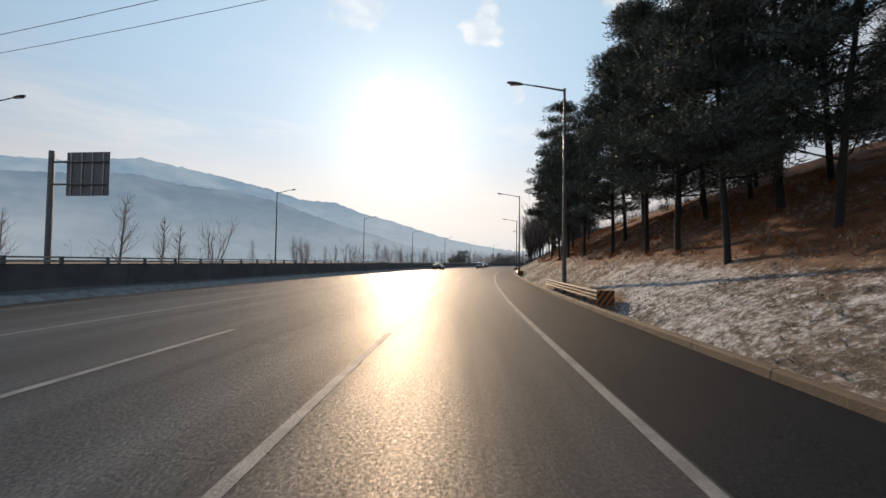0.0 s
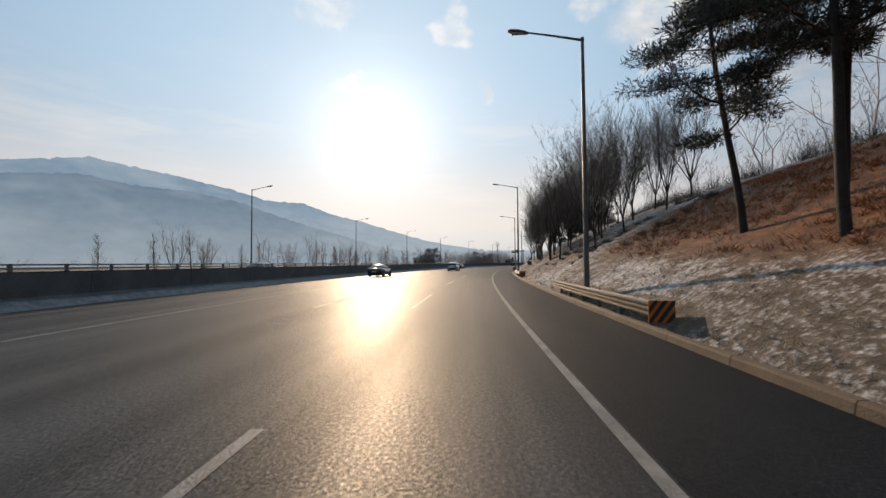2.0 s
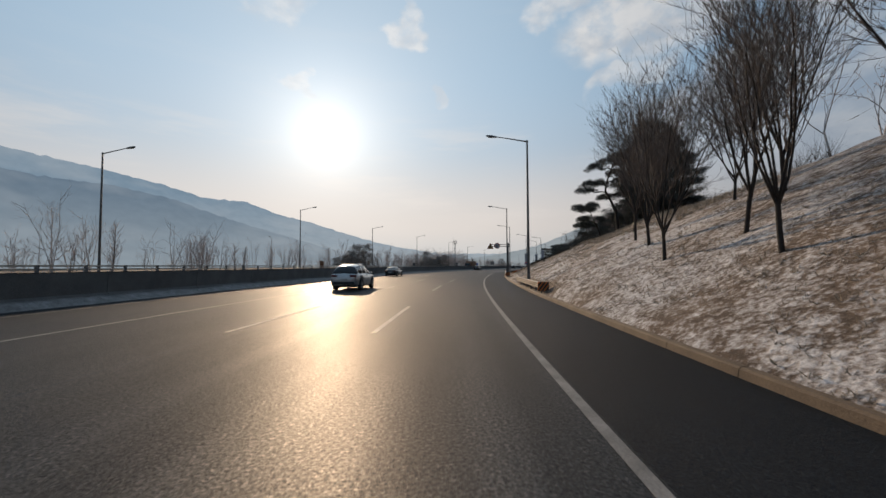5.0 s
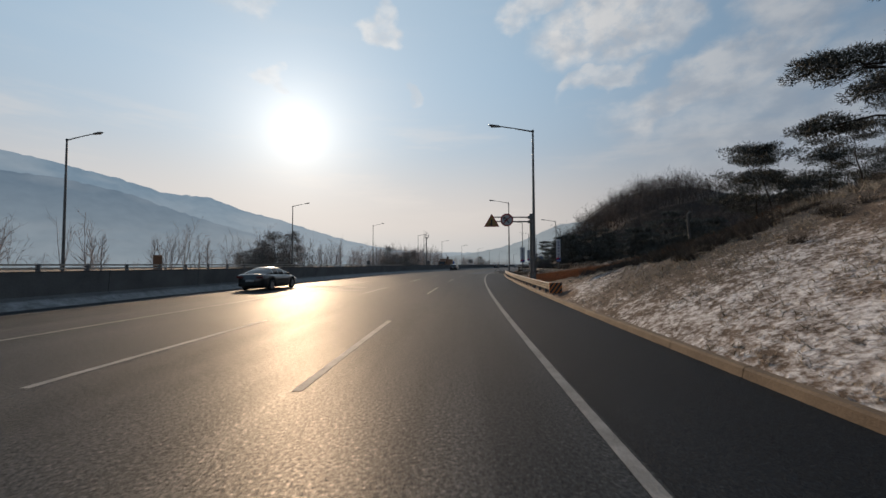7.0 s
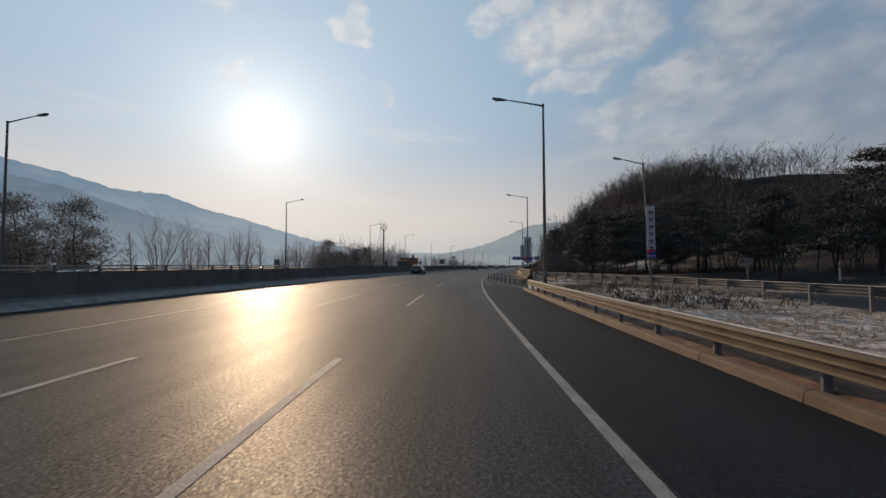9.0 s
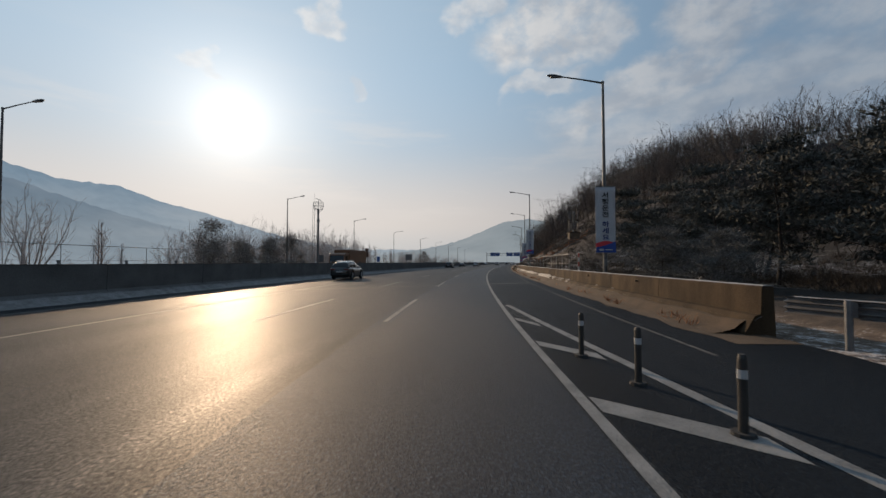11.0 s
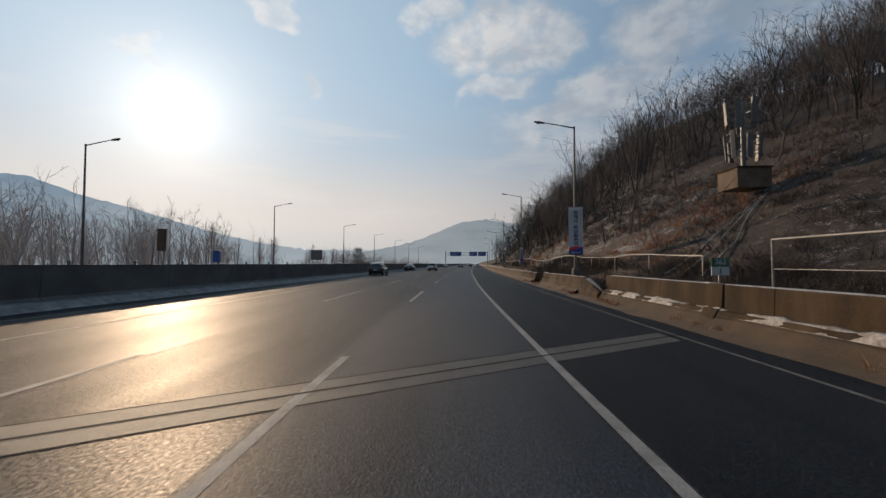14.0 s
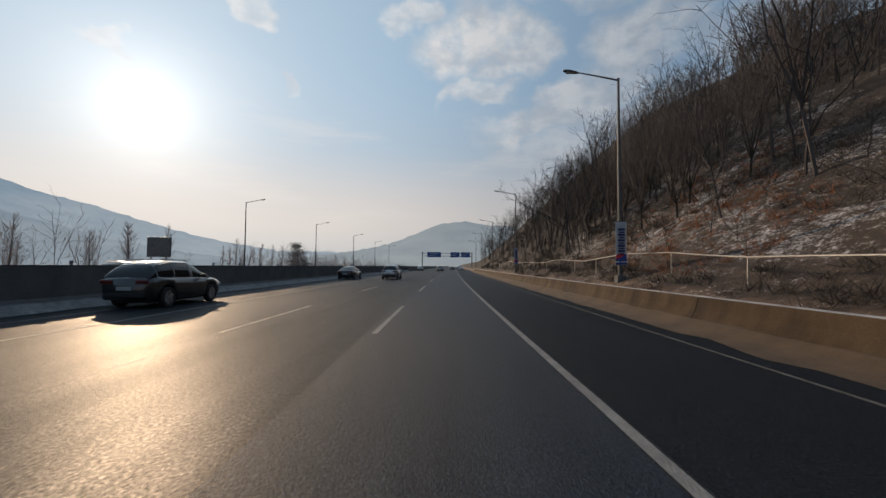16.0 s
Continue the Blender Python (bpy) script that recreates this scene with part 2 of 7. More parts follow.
def bump(t, b, height, strength, distance=0.02):
    n = t.nodes.new("ShaderNodeBump")
    n.inputs["Strength"].default_value, n.inputs["Distance"].default_value = strength, distance
    link(t, height, n.inputs["Height"])
    link(t, n.outputs[0], b.inputs["Normal"])


def span(t, fac, lo, hi):
    n = t.nodes.new("ShaderNodeMapRange")
    n.inputs["To Min"].default_value, n.inputs["To Max"].default_value = lo, hi
    link(t, fac, n.inputs["Value"])
    return n.outputs[0]


def mottled(name, dark, light, scale=3.0, rough=0.8, metal=0.0, grain=40.0, relief=0.2, island=0.0, coat=0.0):
    """A surface with variation at two scales, and fine relief."""
    m, t, b = material(name, rough, metal)
    big, fine = tex_noise(t, scale, 5), tex_noise(t, grain, 3)
    c = tones(t, big, (0.3, dark), (0.7, light))
    c = blend(t, 0.35, c, tones(t, fine, (0.3, tuple(x * 0.7 for x in dark)), (0.7, light)))
    if island:
        g = t.nodes.new("ShaderNodeNewGeometry")
        c = blend(t, island, c, tones(t, g.outputs["Random Per Island"], (0.0, tuple(x * 0.45 for x in dark)), (1.0, tuple(min(1, x * 1.35) for x in light))))
    link(t, c, b.inputs["Base Color"])
    link(t, span(t, fine, rough - 0.08, min(1, rough + 0.1)), b.inputs["Roughness"])
    if relief:
        bump(t, b, fine, relief)
    if coat:
        b.inputs["Coat Weight"].default_value, b.inputs["Coat Roughness"].default_value = coat, 0.06
    return m


# asphalt: worn, slightly damp, with coarse grain, long wheel streaks and stone chips polished by tyres
def asphalt(name, shade, specular, shine, tight, cool=1.0, veil_glare=False):
    m, t, b = material(name, 0.5)
    tone = lambda r, g_, b_: (r * shade / cool, g_ * shade, b_ * shade * cool)
    patch, streak, grit = tex_noise(t, 0.12, 5), tex_noise(t, 1.0, 5, (0.8, 0.03, 1.0), where="UV"), tex_noise(t, 42, 3, rough=0.8)
    c = tones(t, patch, (0.35, tone(0.0175, 0.0205, 0.0240)), (0.65, tone(0.0300, 0.0345, 0.0390)))
    c = blend(t, 0.48, c, tones(t, streak, (0.35, tone(0.0125, 0.0160, 0.0190)), (0.65, tone(0.036, 0.041, 0.046))))
    c = blend(t, 0.6, c, tones(t, grit, (0.36, tone(0.0022, 0.0032, 0.0048)), (0.55, tone(0.0112, 0.0152, 0.0203)), (0.67, tone(0.070, 0.086, 0.104))))
    if veil_glare:
        # veil glare put into the colour: paler first stretch, fading along the road
        plan = t.nodes.new("ShaderNodeTexCoord")
        run = t.nodes.new("ShaderNodeSeparateXYZ")
        link(t, plan.outputs["UV"], run.inputs[0])
        fade = t.nodes.new("ShaderNodeMapRange")
        fade.inputs["From Min"].default_value, fade.inputs["From Max"].default_value = 20.0, 85.0
        fade.inputs["To Min"].default_value, fade.inputs["To Max"].default_value = 0.5, 0.0
        link(t, run.outputs[1], fade.inputs["Value"])
        c = blend(t, fade.outputs[0], c, tones(t, streak, (0.34, (0.060, 0.061, 0.063)), (0.66, (0.115, 0.116, 0.118))))
    link(t, c, b.inputs["Base Color"])
    link(t, blend(t, 0.5, span(t, patch, 0.44, 0.58), tones(t, streak, (0.34, (0.44, 0.44, 0.44)), (0.66, (0.58, 0.58, 0.58)))), b.inputs["Roughness"])
    b.inputs["Specular IOR Level"].default_value = specular
    relief = blend(t, 0.5, grit, tex_noise(t, 14, 4, rough=0.75))
    bump(t, b, relief, 1.0, 0.05)
    polish = t.nodes.new("ShaderNodeBsdfGlossy")
    polish.inputs["Roughness"].default_value = tight
    worn = tones(t, streak, (0.34, (shine * 0.52, shine * 0.49, shine * 0.46)), (0.66, (shine * 1.5, shine * 1.42, shine * 1.33)))
    chips = tex_noise(t, 26, 3, rough=0.7)
    link(t, blend(t, 1.0, worn, tones(t, chips, (0.40, (0.35, 0.35, 0.35)), (0.62, (1.6, 1.6, 1.6)), (0.72, (4.0, 4.0, 4.0))), "MULTIPLY"), polish.inputs["Color"])
    soft = t.nodes.new("ShaderNodeBump")
    soft.inputs["Strength"].default_value, soft.inputs["Distance"].default_value = 0.5, 0.012
    link(t, relief, soft.inputs["Height"])
    link(t, soft.outputs[0], polish.inputs["Normal"])
    both = t.nodes.new("ShaderNodeAddShader")
    link(t, b.outputs[0], both.inputs[0])
    link(t, polish.outputs[0], both.inputs[1])
    link(t, both.outputs[0], t.nodes["Material Output"].inputs[0])
    return m


ASPHALT = asphalt("asphalt", 1.05, 0.022, 0.040, 0.43, veil_glare=True)
# newer paving; reflected sky is put into its colour as a cool tint
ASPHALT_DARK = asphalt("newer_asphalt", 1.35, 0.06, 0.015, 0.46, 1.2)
# shoulder copy of the asphalt, darkened to carry dash shade and vignetting
ASPHALT_SHADE = asphalt("shaded_shoulder_asphalt", 0.85, 0.03, 0.008, 0.45, 1.06)

PAINT_WHITE = mottled("road_paint_white", (0.11, 0.11, 0.107), (0.29, 0.286, 0.275), 2.2, 0.65, grain=40, relief=0.6)
PAINT_WHITE.node_tree.nodes["Principled BSDF"].inputs["Specular IOR Level"].default_value = 0.22
PAINT_WORN = mottled("worn_road_paint", (0.04, 0.037, 0.034), (0.16, 0.152, 0.142), 3.0, 0.7, grain=30, relief=0.6)
PAINT_WORN.node_tree.nodes["Principled BSDF"].inputs["Specular IOR Level"].default_value = 0.15
SEAM = mottled("road_seam", (0.008, 0.008, 0.008), (0.018, 0.018, 0.018), 3, 0.8)
SEAM.node_tree.nodes["Principled BSDF"].inputs["Specular IOR Level"].default_value = 0.09
JOINT_BAND = mottled("joint_concrete", (0.045, 0.044, 0.043), (0.085, 0.083, 0.08), 2, 0.6, grain=60, relief=0.5)
JOINT_BAND.node_tree.nodes["Principled BSDF"].inputs["Specular IOR Level"].default_value = 0.2

# concrete, stained brown by spray near the road
CONCRETE, t, b = material("concrete", 0.85)
blot, run, fine = tex_noise(t, 0.5, 6), tex_noise(t, 1.2, 5, (1, 1, 0.25)), tex_noise(t, 30, 4)
c = tones(t, blot, (0.34, (0.019, 0.0125, 0.0075)), (0.66, (0.078, 0.051, 0.028)))
c = blend(t, 0.6, c, tones(t, run, (0.4, (0.009, 0.006, 0.004)), (0.62, (0.092, 0.062, 0.036))))
c = blend(t, 0.3, c, tones(t, fine, (0.3, (0.02, 0.0145, 0.0095)), (0.7, (0.088, 0.064, 0.040))))
link(t, c, b.inputs["Base Color"])
b.inputs["Specular IOR Level"].default_value = 0.12
bump(t, b, fine, 0.35)
CONCRETE_GREY = mottled("concrete_grey", (0.066, 0.065, 0.064), (0.145, 0.144, 0.14), 0.8, 0.85, grain=20, relief=0.3)
KERB = mottled("kerb_concrete", (0.06, 0.040, 0.025), (0.16, 0.115, 0.074), 1.2, 0.85, grain=35, relief=0.5)
SILT = mottled("gutter_silt", (0.035, 0.022, 0.012), (0.10, 0.064, 0.036), 1.2, 0.95, grain=25, relief=0.6)
SNOW = mottled("old_snow", (0.15, 0.146, 0.144), (0.40, 0.395, 0.395), 2.0, 0.7, grain=12, relief=0.6)
SNOW_BANK = mottled("ploughed_snow", (0.085, 0.081, 0.078), (0.30, 0.296, 0.293), 2.4, 0.75, grain=12, relief=0.7)
SNOW_DIRTY = mottled("dirty_snow", (0.13, 0.10, 0.075), (0.50, 0.48, 0.45), 3.5, 0.8, grain=14, relief=0.9)
STEEL = mottled("galvanised_steel", (0.30, 0.28, 0.25), (0.50, 0.47, 0.42), 4, 0.42, 0.75, 50, 0.1)
RAIL_STEEL = mottled("stained_rail_steel", (0.085, 0.067, 0.047), (0.21, 0.172, 0.125), 3, 0.45, 0.45, 50, 0.1)
FENCE_STEEL = mottled("fence_steel", (0.13, 0.125, 0.12), (0.27, 0.26, 0.245), 4, 0.55, 0.4, 50, 0.1)
STEEL_DARK = mottled("weathered_steel", (0.10, 0.10, 0.105), (0.19, 0.19, 0.19), 4, 0.5, 0.4, 40, 0.1)
POLE_GREY = mottled("pole_paint", (0.065, 0.063, 0.062), (0.13, 0.128, 0.125), 3, 0.5, 0.3, 40, 0.1)
LENS = mottled("lamp_lens", (0.30, 0.30, 0.29), (0.45, 0.45, 0.43), 6, 0.25)
RUBBER = mottled("rubber", (0.012, 0.012, 0.012), (0.03, 0.03, 0.03), 8, 0.85)
ALLOY = mottled("alloy", (0.35, 0.35, 0.36), (0.55, 0.55, 0.56), 6, 0.3, 0.9)
GLASS_CAR = mottled("tinted_glass", (0.008, 0.009, 0.010), (0.015, 0.016, 0.018), 3, 0.05, relief=0.0)
CAR_BLACK = mottled("car_black", (0.010, 0.011, 0.012), (0.02, 0.021, 0.023), 2, 0.3, 0.3, 60, 0.02, coat=1.0)
CAR_CHARCOAL = mottled("car_charcoal", (0.02, 0.02, 0.02), (0.036, 0.035, 0.034), 2, 0.32, 0.4, 60, 0.02, coat=1.0)
CAR_SILVER = mottled("car_silver", (0.38, 0.38, 0.38), (0.52, 0.52, 0.52), 2, 0.28, 0.6, 60, 0.02, coat=1.0)
CAR_WHITE = mottled("car_white", (0.68, 0.68, 0.67), (0.80, 0.80, 0.79), 2, 0.3, 0.0, 60, 0.02, coat=1.0)
TRUCK_ORANGE = mottled("truck_orange", (0.11, 0.048, 0.02), (0.18, 0.078, 0.034), 1, 0.5)
RED_LENS = mottled("red_lens", (0.07, 0.006, 0.006), (0.12, 0.01, 0.01), 8, 0.3)
CLEAR_LENS = mottled("clear_lens", (0.5, 0.5, 0.5), (0.7, 0.7, 0.7), 8, 0.12)
PLATE_PALE = mottled("plate_pale", (0.28, 0.28, 0.28), (0.4, 0.4, 0.4), 8, 0.5)
SIGN_YELLOW = mottled("sign_yellow", (0.24, 0.14, 0.04), (0.33, 0.20, 0.055), 3, 0.5)
SIGN_RED = mottled("sign_red", (0.25, 0.025, 0.025), (0.34, 0.035, 0.03), 3, 0.5)
SIGN_WHITE = mottled("sign_white", (0.36, 0.36, 0.36), (0.46, 0.46, 0.46), 3, 0.5)
SIGN_BLACK = mottled("sign_black", (0.012, 0.012, 0.012), (0.03, 0.03, 0.03), 3, 0.5)
SIGN_BLUE = mottled("sign_blue", (0.02, 0.07, 0.26), (0.04, 0.12, 0.38), 2, 0.5)
SIGN_GREEN = mottled("sign_green", (0.015, 0.07, 0.045), (0.025, 0.12, 0.07), 2, 0.5)
BOARD_DULL = mottled("dull_green_board", (0.02, 0.035, 0.03), (0.045, 0.065, 0.055), 3, 0.6)
BOARD_BROWN = mottled("brown_board", (0.06, 0.03, 0.02), (0.11, 0.06, 0.042), 3, 0.6)
STRIPE_ORANGE = mottled("stripe_orange", (0.42, 0.10, 0.015), (0.62, 0.19, 0.035), 3, 0.5)
STRIPE_BLACK = mottled("stripe_black", (0.015, 0.014, 0.013), (0.04, 0.035, 0.03), 3, 0.6)
CLOTH_WHITE = mottled("banner_cloth", (0.36, 0.36, 0.375), (0.48, 0.48, 0.50), 1.5, 0.8, grain=90, relief=0.1)
CLOTH_NAVY = mottled("banner_navy", (0.02, 0.045, 0.20), (0.03, 0.07, 0.28), 2, 0.8)
CLOTH_RED = mottled("banner_red", (0.45, 0.03, 0.04), (0.6, 0.05, 0.06), 2, 0.8)
LETTER_NAVY = mottled("banner_letters", (0.02, 0.025, 0.10), (0.03, 0.04, 0.16), 2, 0.8)
BARK = mottled("bark", (0.019, 0.015, 0.013), (0.046, 0.036, 0.030), 3, 0.95, grain=18, relief=0.9)
# valley bark, lightened in colour for the haze over it
BARK_GREY = mottled("bark_grey", (0.11, 0.096, 0.086), (0.24, 0.21, 0.19), 3, 0.95, grain=18, relief=0.9)
TWIG = mottled("twigs", (0.070, 0.056, 0.050), (0.165, 0.135, 0.118), 2, 0.95, island=0.3, relief=0.0)
# frost on the twigs, with valley haze also lightened into the colour
TWIG_FROST_HAZE = mottled("frosted_hazy_twigs", (0.29, 0.25, 0.23), (0.54, 0.485, 0.455), 2, 0.95, island=0.3, relief=0.0)
# hillside copy of the twigs, backlit darkness put into the colour
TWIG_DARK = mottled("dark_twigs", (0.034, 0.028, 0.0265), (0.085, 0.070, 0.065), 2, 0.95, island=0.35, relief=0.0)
NEEDLES = mottled("pine_needles", (0.036, 0.043, 0.033), (0.115, 0.122, 0.098), 0.8, 0.8, grain=6, relief=0.0, island=0.6)
# darker copy of the pine needles, shade put into the colour
NEEDLES_DARK = mottled("shaded_needles", (0.024, 0.028, 0.025), (0.082, 0.086, 0.078), 0.8, 0.85, grain=6, relief=0.0, island=0.6)
NEEDLES_FROST = mottled("frosted_needles", (0.105, 0.092, 0.078), (0.32, 0.29, 0.265), 0.9, 0.8, grain=5, relief=0.0, island=0.6)
NEEDLES_EDGE = mottled("frost_edged_needles", (0.028, 0.032, 0.028), (0.16, 0.155, 0.15), 1.6, 0.8, grain=5, relief=0.0, island=0.5)
GRASS_DRY = mottled("dry_grass", (0.20, 0.15, 0.10), (0.52, 0.44, 0.34), 0.7, 0.9, grain=8, relief=0.0, island=0.55)
GRASS_RUST = mottled("rust_scrub", (0.18, 0.062, 0.023), (0.38, 0.15, 0.056), 0.7, 0.9, grain=8, relief=0.0, island=0.5)
SCRUB = mottled("dark_scrub", (0.026, 0.020, 0.016), (0.068, 0.051, 0.038), 0.8, 0.95, grain=8, relief=0.0, island=0.5)

# ground: dead grass and leaf litter with patchy snow; attribute "cover": red = snow, green = rusty litter
GROUND, t, b = material("winter_ground", 0.95)
att = t.nodes.new("ShaderNodeAttribute")
att.attribute_name = "cover"
sep = t.nodes.new("ShaderNodeSeparateColor")
link(t, att.outputs["Color"], sep.inputs[0])
broad, mid, fine = tex_noise(t, 0.22, 5), tex_noise(t, 1.9, 6, (1, 1, 2.0), 0.65), tex_noise(t, 9, 5, rough=0.7)
soil = tones(t, mid, (0.3, (0.060, 0.048, 0.037)), (0.5, (0.138, 0.110, 0.083)), (0.72, (0.26, 0.213, 0.165)))
rust = tones(t, mid, (0.3, (0.085, 0.03, 0.013)), (0.5, (0.20, 0.075, 0.028)), (0.72, (0.34, 0.15, 0.06)))
base = blend(t, sep.outputs[1], soil, rust)
# woodland litter, darkened further: the hill's shade is put into the colour
shaded_litter = tones(t, mid, (0.3, (0.008, 0.007, 0.006)), (0.55, (0.020, 0.017, 0.015)), (0.75, (0.046, 0.039, 0.034)))
base = blend(t, sep.outputs[2], base, shaded_litter)
base = blend(t, 0.4, base, tones(t, fine, (0.3, (0.05, 0.035, 0.02)), (0.7, (0.42, 0.31, 0.19))), "SOFT_LIGHT")
patches = blend(t, 0.55, mid, fine)
patches = blend(t, 0.3, patches, broad)
lim = t.nodes.new("ShaderNodeMath")
lim.operation = "ADD"
link(t, patches, lim.inputs[0])
link(t, sep.outputs[0], lim.inputs[1])
step = t.nodes.new("ShaderNodeMapRange")
step.inputs["From Min"].default_value, step.inputs["From Max"].default_value = 0.96, 1.07
link(t, lim.outputs[0], step.inputs["Value"])
link(t, blend(t, step.outputs[0], base, tones(t, fine, (0.3, (0.34, 0.33, 0.33)), (0.7, (0.68, 0.66, 0.65)))), b.inputs["Base Color"])
bump(t, b, blend(t, 0.5, mid, fine), 0.8, 0.12)

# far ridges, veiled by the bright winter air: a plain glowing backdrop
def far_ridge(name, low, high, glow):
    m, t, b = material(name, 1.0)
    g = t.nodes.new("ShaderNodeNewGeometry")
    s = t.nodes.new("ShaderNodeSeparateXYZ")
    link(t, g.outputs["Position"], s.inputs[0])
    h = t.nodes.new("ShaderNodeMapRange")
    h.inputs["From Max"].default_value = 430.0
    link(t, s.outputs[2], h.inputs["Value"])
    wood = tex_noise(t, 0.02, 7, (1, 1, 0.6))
    # haze as glowing colour: paler towards the foot, pale mist patches over it
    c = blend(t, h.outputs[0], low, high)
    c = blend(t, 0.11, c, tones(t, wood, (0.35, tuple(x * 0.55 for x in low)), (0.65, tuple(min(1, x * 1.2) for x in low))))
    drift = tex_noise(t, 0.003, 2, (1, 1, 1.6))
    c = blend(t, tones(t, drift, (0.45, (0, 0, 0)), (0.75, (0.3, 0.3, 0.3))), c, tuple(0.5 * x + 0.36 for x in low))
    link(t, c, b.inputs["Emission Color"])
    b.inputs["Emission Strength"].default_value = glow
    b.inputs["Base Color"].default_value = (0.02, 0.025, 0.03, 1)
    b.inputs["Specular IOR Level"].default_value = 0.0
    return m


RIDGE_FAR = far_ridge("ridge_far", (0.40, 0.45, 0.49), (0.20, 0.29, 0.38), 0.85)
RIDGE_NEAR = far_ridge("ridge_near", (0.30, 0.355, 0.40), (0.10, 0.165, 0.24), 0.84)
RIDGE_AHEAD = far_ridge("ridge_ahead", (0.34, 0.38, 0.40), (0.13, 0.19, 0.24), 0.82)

# ---------- carriageway ----------
def unrolled(me, plan):
    """Texture coordinates that follow the road: across it, along it."""
    layer = me.uv_layers.new(name="plan")
    idx = np.empty(len(me.loops), dtype=np.int32)
    me.loops.foreach_get("vertex_index", idx)
    layer.data.foreach_set("uv", np.array(plan, dtype=np.float32)[idx].ravel())
    return me


def strip(name, s0, s1, left, right, z, mat, step=2.0, parent=None):
    """A band lying along the road; left and right are numbers or functions of s."""
    n = max(1, int(round((s1 - s0) / step)))
    g, plan = Geo(), []
    for i in range(n + 1):
        s = s0 + (s1 - s0) * i / n
        a, b_ = (f(s) if callable(f) else f for f in (left, right))
        g.v += [tuple(at(s, a, z)), tuple(at(s, b_, z))]
        plan += [(a, s), (b_, s)]
    for i in range(n):
        g.f.append((2 * i, 2 * i + 1, 2 * i + 3, 2 * i + 2))
        g.m.append(0)
    ob = new(name, unrolled(g.mesh(name, mat), plan))
    if parent:
        ob.parent = parent
    return ob


def paved_edge(s):
    return ramp(s, (0, 188, 196, 206), (4.2, 4.2, 5.2, 6.7))


g = Geo()
rows = list(np.arange(-150, 340, 2.5)) + list(np.arange(340, 1500, 20))
cols, plan = 9, []
for s in rows:
    l, r = barrier_u(s) - 0.3, paved_edge(s)
    for j in range(cols):
        g.v.append(tuple(at(s, l + (r - l) * j / (cols - 1), 0.0)))
        plan.append((l + (r - l) * j / (cols - 1), s))
for i in range(len(rows) - 1):
    for j in range(cols - 1):
        a = i * cols + j
        g.f.append((a, a + 1, a + cols + 1, a + cols))
        g.m.append(0)
tagged(new("road", unrolled(g.mesh("road", ASPHALT), plan)), "dark damp asphalt carriageway shining under low sun", "road", kind="structure")
other = strip("road", -150, 1500, -28.5, lambda s: barrier_u(s) - 0.7, 0.0, ASPHALT, 10)
tagged(other, "grey asphalt of the opposite carriageway", "road", kind="structure")
SLIP_S, SLIP_L, SLIP_R = (150, 160, 168, 177, 186, 197, 206), (26, 18, 15.5, 14.4, 13.4, 11.4, 7.0), (36, 26, 22.4, 20.5, 19, 15.5, 8.4)
slip = strip("road", 160, 206, lambda s: ramp(s, SLIP_S, SLIP_L), lambda s: ramp(s, SLIP_S, SLIP_R), 0.02, ASPHALT)
tagged(slip, "asphalt slip road joining behind the guardrail", "road", kind="structure")

# paint
E0 = 1.53
tagged(strip("edge_line", -150, 1500, E0 - 0.068, E0 + 0.068, 0.006, PAINT_WHITE), "solid white edge line on asphalt", "road marking", kind="structure")
tagged(strip("lane_line", -150, 1500, lambda s: ramp(s, (0, 190, 260, 330), (-9.66, -9.6, -9.4, -9.2)), lambda s: ramp(s, (0, 190, 260, 330), (-9.54, -9.48, -9.28, -9.08)), 0.006, PAINT_WHITE), "thin solid white lane line", "road marking", kind="structure")
tagged(strip("edge_line", -150, 1500, lambda s: barrier_u(s) + 1.95, lambda s: barrier_u(s) + 2.06, 0.006, PAINT_WHITE), "worn white line beside the snow bank", "road marking", kind="structure")
tagged(strip("edge_line", 206, 1500, lambda s: ramp(s, (206, 225, 240, 260), (4.4, 4.62, 4.74, 4.78)), lambda s: ramp(s, (206, 225, 240, 260), (4.49, 4.71, 4.83, 4.87)), 0.006, PAINT_WORN), "thin white edge line of the joining lane", "road marking", kind="structure")
tagged(strip("edge_line", 192, 214, lambda s: ramp(s, (192, 214), (4.15, 1.67)), lambda s: ramp(s, (192, 214), (4.33, 1.85)), 0.007, PAINT_WHITE), "white line along the merging nose", "road marking", kind="structure")
DASH_K, DASH_S = (-6, -3, -2, -1, 0, 3, 4, 5, 6, 9, 10, 11, 12, 13, 14, 34), (-23.0, 25.0, 41.4, 58.2, 73.5, 122.3, 137.6, 154.2, 170.1, 216.1, 231.9, 248.2, 263.3, 279.5, 295.2, 613.0)
for k in range(-6, 34):
    end = ramp(k, DASH_K, DASH_S)
    for u in (-1.88, -5.45):
        tagged(strip("lane_dash", end - 6.4, end, u - 0.068, u + 0.068, 0.006, PAINT_WHITE), "white broken lane marking", "road marking", "lane dashes", "structure")
for k in range(5):
    s = 196.5 + 3.4 * k
    r = ramp(s, (192, 214), (4.15, 1.67))
    if r - E0 > 0.35:
        g = Geo()
        g.face(at(s, E0 + 0.1, 0.008), at(s + 0.5, E0 + 0.1, 0.008), at(s - 0.6, r, 0.008), at(s - 1.1, r, 0.008))
        tagged(new("chevron", g.mesh("chevron", PAINT_WHITE)), "white hatch stroke between merging lines", "road marking", "merge hatching", "structure")
